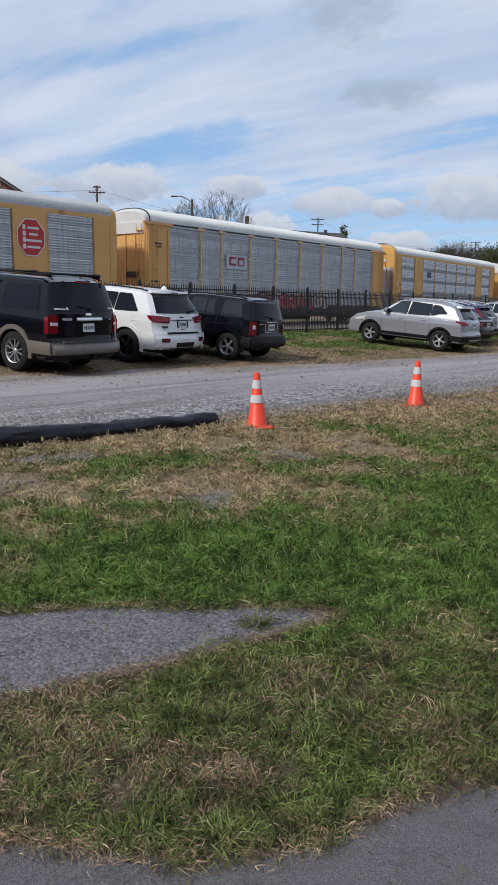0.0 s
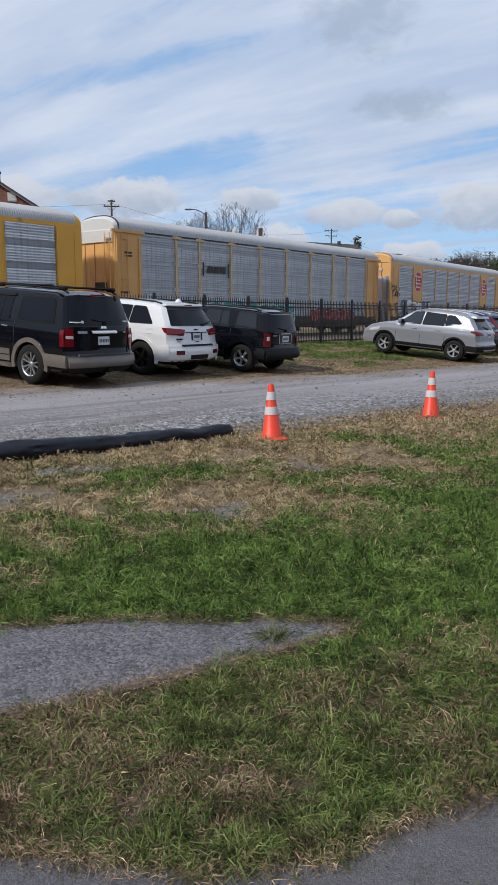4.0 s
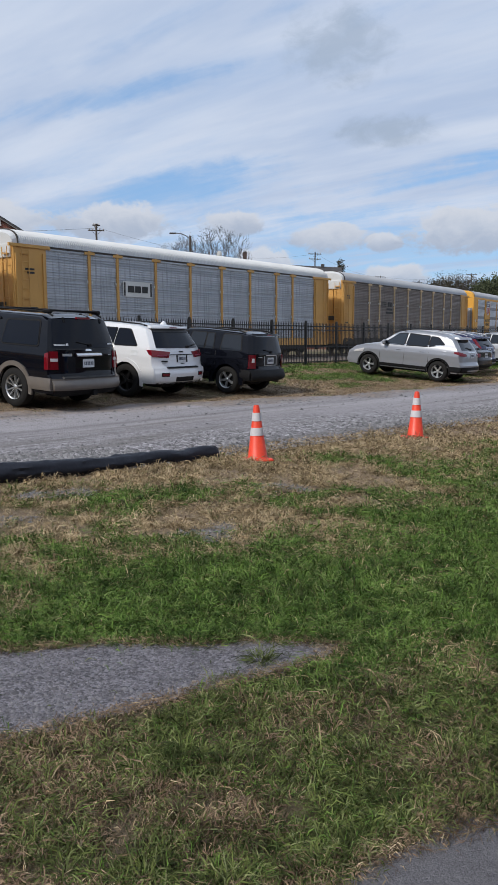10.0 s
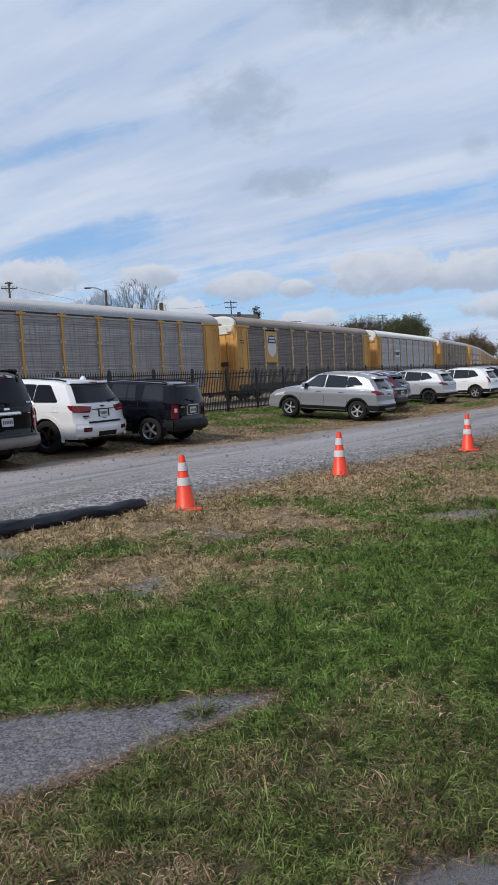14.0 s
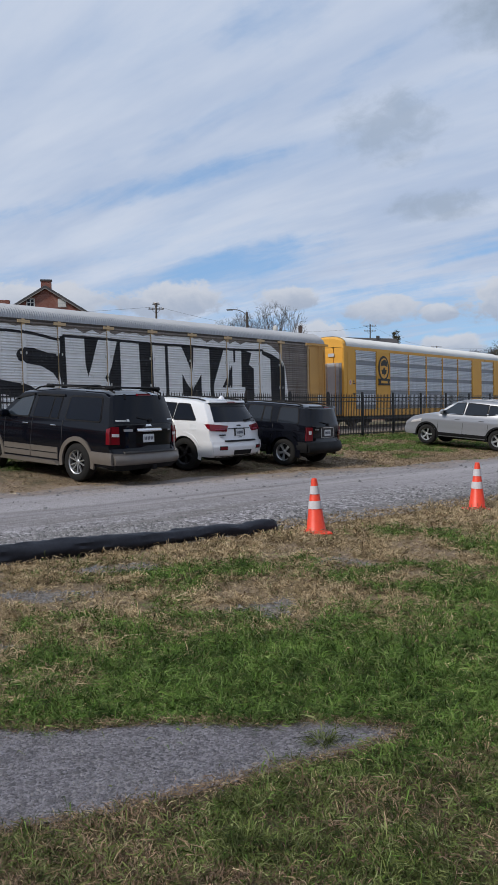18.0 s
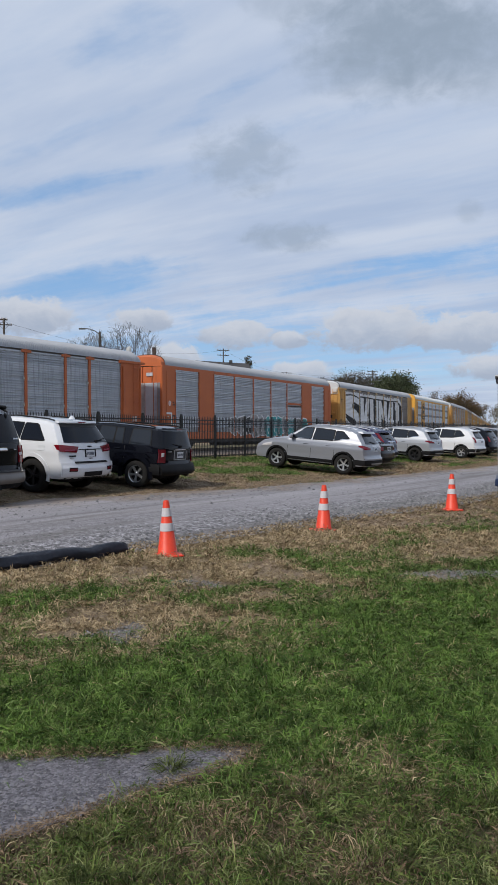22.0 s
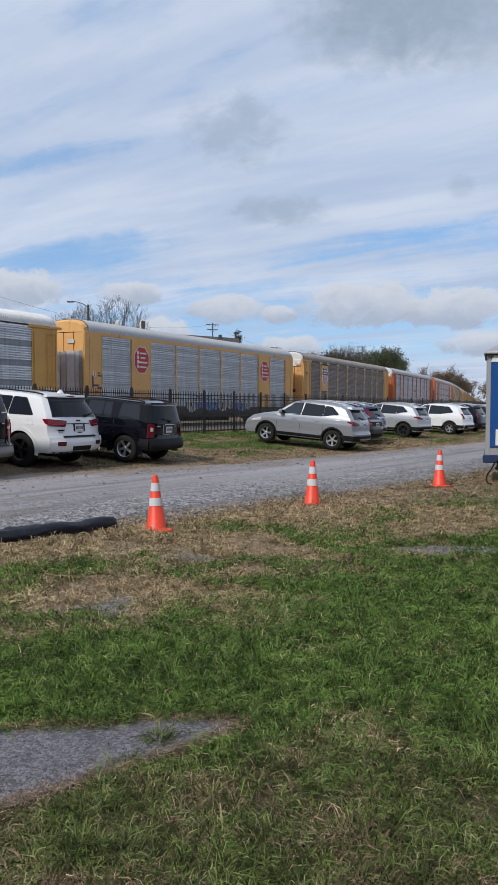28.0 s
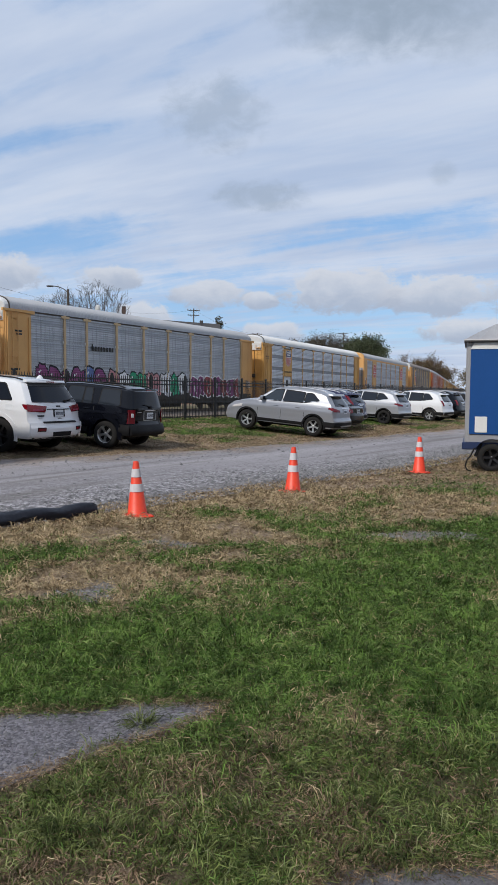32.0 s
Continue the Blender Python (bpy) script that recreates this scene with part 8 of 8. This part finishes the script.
def build_unseen_wall():
    """An added, unseen plain building behind the camera; it darkens car reflections and closes the place."""
    x, y = plan(0, -15.0)
    b = thing("building", "added unseen brick building that darkens the cars' reflections", "building", pose(x, y, 0, 0, 0, 90 - math.degrees(HEAD)))
    part("wall", Geo().box((0, -4, 3.4), (90, 8, 6.8)), M["brick"], b)
    part("roof", Geo().slab([(-8.6, 6.7), (0.6, 6.7), (-4, 9.4)], lambda p, q, d: (-45.5 + d, p, q), 91.0), M["slate"], b)


build_brick_house()
build_unseen_wall()
build_long_roof()
build_poles()
build_trees()


# ---------- grass ----------
def inside(poly, X, Y):
    r = np.zeros(len(X), bool)
    n = len(poly)
    for i in range(n):
        (x0, y0), (x1, y1) = poly[i], poly[(i + 1) % n]
        c = (y0 > Y) != (y1 > Y)
        with np.errstate(divide="ignore", invalid="ignore"):
            xx = (x1 - x0) * (Y - y0) / ((y1 - y0) if y1 != y0 else 1e-9) + x0
        r ^= c & (X < xx)
    return r


def blades(name, X, Y, H, Wd, rs, lean=1.0, A=None, droop=1.0, z=-0.012):
    """Bent kite-shaped blades of length H; A: the way each one leans."""
    n = len(X)
    U = ACROSS.x * X + ACROSS.y * Y
    Z = np.interp(U, [a for a, _ in RISE], [b for _, b in RISE]) + z
    a = rs.uniform(0, 2 * np.pi, n) if A is None else A + rs.normal(0, 0.9, n)
    ln = np.maximum(0.9, rs.normal(2.6, 1.1, n)) * lean
    hv = H / np.sqrt(1 + ln * ln)
    hx = hv * ln
    tw = a + rs.normal(0, 0.7, n)
    w = Wd * rs.uniform(0.6, 1.4, n)
    B = np.stack([X, Y, Z], 1)
    S = np.stack([-np.sin(tw), np.cos(tw), rs.normal(0, 0.45, n)], 1) * (w / 2)[:, None]
    D = np.stack([np.cos(a), np.sin(a), np.zeros(n)], 1)
    side = np.stack([-np.sin(a), np.cos(a), np.zeros(n)], 1) * (rs.normal(0, 0.22, n) * hx)[:, None]
    up = np.array([0, 0, 1.0])
    mid = B + D * (hx * 0.42)[:, None] + up * (hv * 0.85)[:, None]
    tip = B + D * hx[:, None] + side + up * (hv * np.clip(1.1 - droop * rs.uniform(0.0, 0.9, n), 0.1, 1.1))[:, None]
    V = np.stack([B, mid + S, tip, mid - S], axis=1).reshape(-1, 3)
    return fast_mesh(name, V, (np.arange(n) * 4)[:, None] + np.array([[0, 1, 2, 3]]))


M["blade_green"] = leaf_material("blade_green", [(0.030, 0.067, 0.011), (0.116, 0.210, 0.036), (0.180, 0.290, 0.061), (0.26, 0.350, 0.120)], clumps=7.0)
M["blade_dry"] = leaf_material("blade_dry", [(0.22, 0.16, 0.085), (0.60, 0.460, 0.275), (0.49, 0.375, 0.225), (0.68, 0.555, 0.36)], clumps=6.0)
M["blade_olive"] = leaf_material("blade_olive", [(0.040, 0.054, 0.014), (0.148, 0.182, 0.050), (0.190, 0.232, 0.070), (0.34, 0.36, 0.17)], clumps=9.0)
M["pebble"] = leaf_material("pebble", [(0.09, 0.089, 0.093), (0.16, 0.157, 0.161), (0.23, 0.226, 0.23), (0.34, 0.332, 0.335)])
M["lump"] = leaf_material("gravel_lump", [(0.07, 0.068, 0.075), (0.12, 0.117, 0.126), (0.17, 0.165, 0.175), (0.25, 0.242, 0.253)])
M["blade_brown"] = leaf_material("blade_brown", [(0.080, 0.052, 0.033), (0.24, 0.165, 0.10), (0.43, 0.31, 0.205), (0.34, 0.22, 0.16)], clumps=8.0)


def build_grass():
    rs = np.random.RandomState(5)
    # tufts: blades spring from a common foot and lean outwards
    nt = 62000
    ang = np.radians(rs.uniform(-26, 31, nt))
    r = rs.uniform(1.5, 13.2, nt)
    tx, ty = r * np.sin(ang), r * np.cos(ang)
    per = np.clip((rs.gamma(1.6, 9.0, nt) * np.interp(r, [1.5, 5, 12], [1.05, 1.15, 0.9])).astype(int), 3, 70)
    idx = np.repeat(np.arange(nt), per)
    n1 = len(idx)
    rad = np.abs(rs.normal(0, 1, n1)) * np.interp(r[idx], [1.5, 12], [0.020, 0.055]) * np.sqrt(per[idx] / 16.0)
    a1 = rs.uniform(0, 2 * np.pi, n1)
    th = rs.gamma(9.0, 1 / 9.0, nt)
    # low thatch and single blades between them
    n2 = 340000
    ang = np.radians(rs.uniform(-26, 31, n2))
    r2 = rs.uniform(1.5, 13.2, n2)
    X = np.concatenate([tx[idx] + rad * np.cos(a1), r2 * np.sin(ang)])
    Y = np.concatenate([ty[idx] + rad * np.sin(a1), r2 * np.cos(ang)])
    A = np.concatenate([a1, rs.uniform(0, 2 * np.pi, n2)])
    K = np.concatenate([th[idx], rs.uniform(0.5, 1.0, n2)])
    shade = np.concatenate([rs.rand(nt)[idx], rs.rand(n2)])
    low = np.concatenate([np.zeros(n1, bool), rs.rand(n2) < 0.7])
    n = len(X)
    r = np.hypot(X, Y)
    S_, U, near, far = lane(X, Y)
    edge = 0.5 * (value_noise(X, Y, 1.4, 3) - 0.5) + 0.35 * (value_noise(X, Y, 5.0, 4) - 0.5) + rs.normal(0, 0.12, n)
    keep = U < near + edge
    jx, jy = X + rs.normal(0, 0.03, n) + 0.16 * (value_noise(X, Y, 6, 8) - 0.5), Y + rs.normal(0, 0.03, n) + 0.12 * (value_noise(X, Y, 6, 9) - 0.5)
    thin = rs.rand(n)
    keep &= (~inside(PATCH_A, jx, jy) | (thin < 0.002)) & (~inside(PATCH_B, jx, jy) | (thin < 0.003))
    qx, qy = X + 0.4 * (value_noise(X, Y, 4, 18) - 0.5) + rs.normal(0, 0.05, n), Y + 0.4 * (value_noise(X, Y, 4, 19) - 0.5) + rs.normal(0, 0.05, n)
    for p in SMALL_PATCHES:
        keep &= ~inside(p, qx, qy) | (thin < 0.13)
    dry = dryness(X, Y)
    clump = value_noise(X, Y, 2.6, 24) * 0.45 + value_noise(X, Y, 7.0, 22) * 0.35 + value_noise(X, Y, 15.0, 23) * 0.2
    # worn gaps, more of them where it is dry
    keep &= ~((clump < np.interp(dry, [0.1, 0.7], [0.28, 0.47]) * np.where(r < 3.9, 0.7, 1.0)) & (thin < np.interp(dry, [0.2, 0.7], [0.45, 0.85])))
    hole = value_noise(X, Y, 6.5, 71) * 0.6 + value_noise(X, Y, 14.0, 72) * 0.4
    keep &= ~((hole < 0.38) & (rs.rand(n) < np.interp(dry, [0.1, 0.3, 0.7], [0.45, 0.70, 0.55])))
    pick = rs.rand(n) * 0.4 + shade * 0.6
    isdry = pick < np.clip(dry + np.where(low, 0.26, -0.02), 0.09, 0.93)
    near_by = np.clip((3.9 - r) / 0.8, 0, 1)
    brown = isdry & (rs.rand(n) * 0.5 + shade * 0.5 < 0.22 + 0.46 * near_by + np.where(low, 0.13, 0.0))
    olive = ~isdry & (rs.rand(n) * 0.5 + shade * 0.5 > 0.70 - 0.38 * near_by)
    H = rs.uniform(0.055, 0.125, n) * (0.25 + 0.7 * clump + 0.75 * hole) * K * np.interp(r, [2.0, 3.4, 4.5, 9.0], [0.62, 0.70, 0.9, 1.0])
    H = np.where(isdry, H * np.where(low, 0.75, 0.9), H)
    Wd = np.interp(r, [2, 4, 7, 12], [0.0032, 0.0042, 0.0058, 0.0088])
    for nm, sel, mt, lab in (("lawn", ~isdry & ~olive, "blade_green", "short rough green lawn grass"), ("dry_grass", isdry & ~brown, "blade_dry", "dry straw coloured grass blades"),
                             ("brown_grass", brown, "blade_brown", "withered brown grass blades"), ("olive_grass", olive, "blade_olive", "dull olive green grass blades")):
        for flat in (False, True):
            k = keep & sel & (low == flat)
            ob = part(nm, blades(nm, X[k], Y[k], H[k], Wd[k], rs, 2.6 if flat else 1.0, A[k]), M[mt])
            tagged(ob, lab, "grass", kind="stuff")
    # verge between lane and fence, and the strip beyond the cones
    S_, U = rs.uniform(4, 66, 90000), rs.uniform(1.0, 20.5, 90000)
    X, Y = ALONG.x * S_ + ACROSS.x * U, ALONG.y * S_ + ACROSS.y * U
    _, _, near, far = lane(X, Y)
    az = np.degrees(np.arctan2(X, Y))
    k = (az > -22) & (az < 29) & ((U > far - 0.8) | ((U < near + 0.4) & (np.hypot(X, Y) > 12.2))) & (rs.rand(90000) < np.interp(np.hypot(X, Y), [12, 24, 50], [1.0, 1.0, 0.3]))
    S_, U = S_[k], U[k]
    nt = len(S_)
    per = np.clip(rs.gamma(1.6, 7.0, nt).astype(int), 2, 50)
    idx = np.repeat(np.arange(nt), per)
    n = len(idx)
    sp = rs.normal(0, 0.11, (2, n))
    S_, U, shade = S_[idx] + sp[0], U[idx] + sp[1], rs.rand(nt)[idx]
    X, Y = ALONG.x * S_ + ACROSS.x * U, ALONG.y * S_ + ACROSS.y * U
    rr = np.hypot(X, Y)
    _, _, near, far = lane(X, Y)
    e = 1.0 * (value_noise(X, Y, 1.2, 30) - 0.5) + rs.normal(0, 0.2, n)
    verge = (U > far + e) | ((U < near + e * 0.5) & (rr > 12.4))
    dry = dryness(X, Y)
    strip = (U > far) & (U < far + np.where(X < 1.6, 2.6, 1.1))
    isdry = rs.rand(n) * 0.5 + shade * 0.5 < np.where(strip, 0.97, np.clip(dry, 0.08, 0.92))
    brown = isdry & (rs.rand(n) < np.where(strip, 0.6, 0.5))
    H = np.where(strip & isdry, 0.6, 1.0) * rs.uniform(0.07, 0.19, n) * np.where(isdry, 0.75, 1.0)
    Wd = np.interp(rr, [12, 25, 50], [0.009, 0.013, 0.022])
    for nm, sel, mt, lab in (("verge_grass", ~isdry, "blade_green", "green grass on the verge below the fence"), ("dry_verge", isdry & ~brown, "blade_dry", "dry straw littered along the parking verge"),
                             ("brown_verge", brown, "blade_brown", "brown withered grass littered along the verge")):
        k = verge & sel
        ob = part(nm, blades(nm, X[k], Y[k], H[k], Wd[k], rs, 0.9 if nm == "verge_grass" else 1.6), M[mt])
        tagged(ob, lab, "grass", kind="stuff")
    # thinner growth on the lawn to both sides
    X, Y = rs.uniform(-11, 13, 90000), rs.uniform(1.0, 13.0, 90000)
    az = np.degrees(np.arctan2(X, Y))
    _, U, near, _ = lane(X, Y)
    k = ((az < -25) | (az > 30)) & (U < near) & ~inside(PATCH_A, X, Y) & ~inside(PATCH_B, X, Y)
    X, Y = X[k], Y[k]
    isdry = rs.rand(len(X)) < np.clip(dryness(X, Y), 0.1, 0.9)
    for nm, q, mt, lab in (("lawn", ~isdry, "blade_green", "short rough green lawn grass"), ("dry_grass", isdry, "blade_dry", "dry straw coloured grass blades")):
        ob = part(nm, blades(nm, X[q], Y[q], rs.uniform(0.05, 0.13, q.sum()), np.full(q.sum(), 0.014), rs, 1.3), M[mt])
        tagged(ob, lab, "grass", kind="stuff")
    # withered fringe round the bare patches
    fx, fy = [], []
    for poly in (PATCH_A, PATCH_B):
        for (ax, ay), (bx, by) in zip(poly, poly[1:] + poly[:1]):
            if max(abs(ax), abs(bx)) > 3.3 or min(ay, by) < 1.2:
                continue
            k = int(math.hypot(bx - ax, by - ay) * 1500)
            f = rs.rand(k)
            fx.append(ax + (bx - ax) * f + rs.normal(0, 0.035, k))
            fy.append(ay + (by - ay) * f + rs.normal(0, 0.035, k))
    X, Y = np.concatenate(fx), np.concatenate(fy)
    dry_ = rs.rand(len(X)) < 0.22
    for nm, k, mt, lab in (("dry_fringe", dry_, "blade_dry", "straw fringe round bare ground"), ("brown_fringe", ~dry_, "blade_brown", "withered brown fringe round bare ground")):
        ob = part(nm, blades(nm, X[k], Y[k], rs.uniform(0.025, 0.07, k.sum()), np.full(k.sum(), 0.0028), rs, 1.7, None, 1.0, 0.0), M[mt])
        tagged(ob, lab, "grass", kind="stuff")
    # straw along the lane's near edge
    k = 40000
    S_ = rs.uniform(1.0, 34.0, k)
    U = np.interp(S_, [a for a, _ in ROAD_NEAR], [b for _, b in ROAD_NEAR]) + np.array([edge_noise(v, 1.0) for v in S_]) + rs.normal(0.02, 0.20, k)
    X, Y = ALONG.x * S_ + ACROSS.x * U, ALONG.y * S_ + ACROSS.y * U
    d_ = np.hypot(X, Y)
    pick = rs.rand(k)
    for nm, q, mt, lab in (("dry_fringe", pick < 0.6, "blade_dry", "straw fringe along the lane"), ("brown_fringe", pick >= 0.6, "blade_brown", "withered brown fringe along the lane")):
        ob = part(nm, blades(nm, X[q], Y[q], rs.uniform(0.04, 0.11, q.sum()), np.interp(d_[q], [8, 20, 40], [0.008, 0.014, 0.024]), rs, 1.2, None, 1.0, 0.006), M[mt])
        tagged(ob, lab, "grass", kind="stuff")
    # one tuft standing in the bare patch, and coarse tufts along the edges
    cx, cy, ca = [], [], []
    for x, y, k, w in ((0.06, 3.66, 150, 0.035), (-0.55, 2.14, 110, 0.03), (-0.30, 2.10, 80, 0.03), (0.50, 2.34, 90, 0.03), (0.72, 2.44, 90, 0.03), (0.95, 2.44, 90, 0.03), (-0.95, 2.2, 90, 0.03), (1.4, 2.42, 90, 0.03), (-0.05, 2.08, 90, 0.03), (0.22, 2.14, 90, 0.03)):
        t_ = rs.uniform(0, 2 * np.pi, k)
        q = np.abs(rs.normal(0, w, k))
        cx.append(x + q * np.cos(t_))
        cy.append(y + q * np.sin(t_))
        ca.append(t_)
    X, Y = np.concatenate(cx), np.concatenate(cy)
    ob = part("grass_tufts", blades("grass_tufts", X, Y, rs.uniform(0.07, 0.13, len(X)), np.full(len(X), 0.0042), rs, 0.95, np.concatenate(ca)), M["blade_olive"])
    tagged(ob, "coarse grass tufts along the tarmac edge", "grass", kind="stuff")


def stones(name, X, Y, Z, size, rs, label, material="pebble"):
    n = len(X)
    base = np.array([(1, 0, 0), (0, 1, 0), (-1, 0, 0), (0, -1, 0), (0, 0, 0.7)])
    V = base[None] * (1 + rs.uniform(-0.4, 0.4, (n, 5, 3))) * size[:, None, None] + np.stack([X, Y, Z], 1)[:, None]
    o = (np.arange(n) * 5)[:, None]
    F = np.concatenate([o + np.array([[a, b, 4]]) for a, b in ((0, 1), (1, 2), (2, 3), (3, 0))])
    ob = part(name, fast_mesh(name, V.reshape(-1, 3), F), M[material])
    tagged(ob, label, "gravel", kind="stuff")


def build_stones():
    """Loose stones on the lane's near shoulder and between the wheel tracks."""
    rs = np.random.RandomState(9)
    n = 90000
    S_ = rs.uniform(-2, 30, n)
    near = np.interp(S_, [a for a, _ in ROAD_NEAR], [b for _, b in ROAD_NEAR])
    U = np.where(rs.rand(n) < 0.75, near + np.abs(rs.normal(0, 1.0, n)) - 0.2, near + rs.uniform(0, 6.0, n))
    X, Y = ALONG.x * S_ + ACROSS.x * U, ALONG.y * S_ + ACROSS.y * U
    k = value_noise(X, Y, 0.9, 61) + rs.normal(0, 0.2, n) > 0.45
    X, Y, U = X[k], Y[k], U[k]
    n = len(X)
    Z = np.interp(U, [a for a, _ in RISE], [b for _, b in RISE]) + 0.018
    stones("loose_stones", X, Y, Z, rs.gamma(2.5, 0.0056, n) + 0.005, rs, "loose grey stones along the lane's shoulder")
    # stony soil in the thin dry grass
    X, Y = rs.uniform(-3.4, 5.6, 60000), rs.uniform(4.6, 9.2, 60000)
    jx, jy = X + rs.normal(0, 0.06, len(X)), Y + rs.normal(0, 0.06, len(X))
    k = np.zeros(len(X), bool)
    for p in SMALL_PATCHES:
        k |= inside(p, jx, jy)
    X, Y = X[k], Y[k]
    stones("stony_soil", X, Y, np.full(len(X), 0.0), rs.gamma(2.0, 0.0030, len(X)) + 0.002, rs, "small stones on bare soil")


def build_pebbles():
    """Fine grit on the bare patch and the tarmac."""
    rs = np.random.RandomState(31)
    n = 70000
    X, Y = rs.uniform(-3.2, 3.0, n), rs.uniform(1.45, 4.1, n)
    jx, jy = X + rs.normal(0, 0.03, n), Y + rs.normal(0, 0.03, n)
    k = inside(PATCH_A, jx, jy) | (inside(PATCH_B, jx, jy) & (rs.rand(n) < 0.35))
    X, Y = X[k], Y[k]
    n = len(X)
    stones("grit", X, Y, np.full(n, -0.003), rs.gamma(2.0, 0.0007, n) + 0.0010, rs, "fine grey grit on bare ground")
    n = 26000
    X, Y = rs.uniform(-3.2, 0.6, n), rs.uniform(2.3, 4.1, n)
    k = inside(PATCH_A, X + rs.normal(0, 0.02, n), Y + rs.normal(0, 0.02, n)) & (value_noise(X, Y, 7.0, 91) + rs.normal(0, 0.25, n) > 0.45)
    X, Y = X[k], Y[k]
    n = len(X)
    stones("gravel_lumps", X, Y, np.full(n, -0.003), rs.gamma(2.2, 0.0017, n) + 0.0025, rs, "loose grey gravel lumps on the bare patch", "lump")


build_grass()
build_stones()
build_pebbles()


# ---------- what moves ----------
def motions():
    for i, wg in enumerate(TRAIN):
        walk(wg, [(t, wagon_pose(i, float(t))) for t in range(0, 33)])


motions()
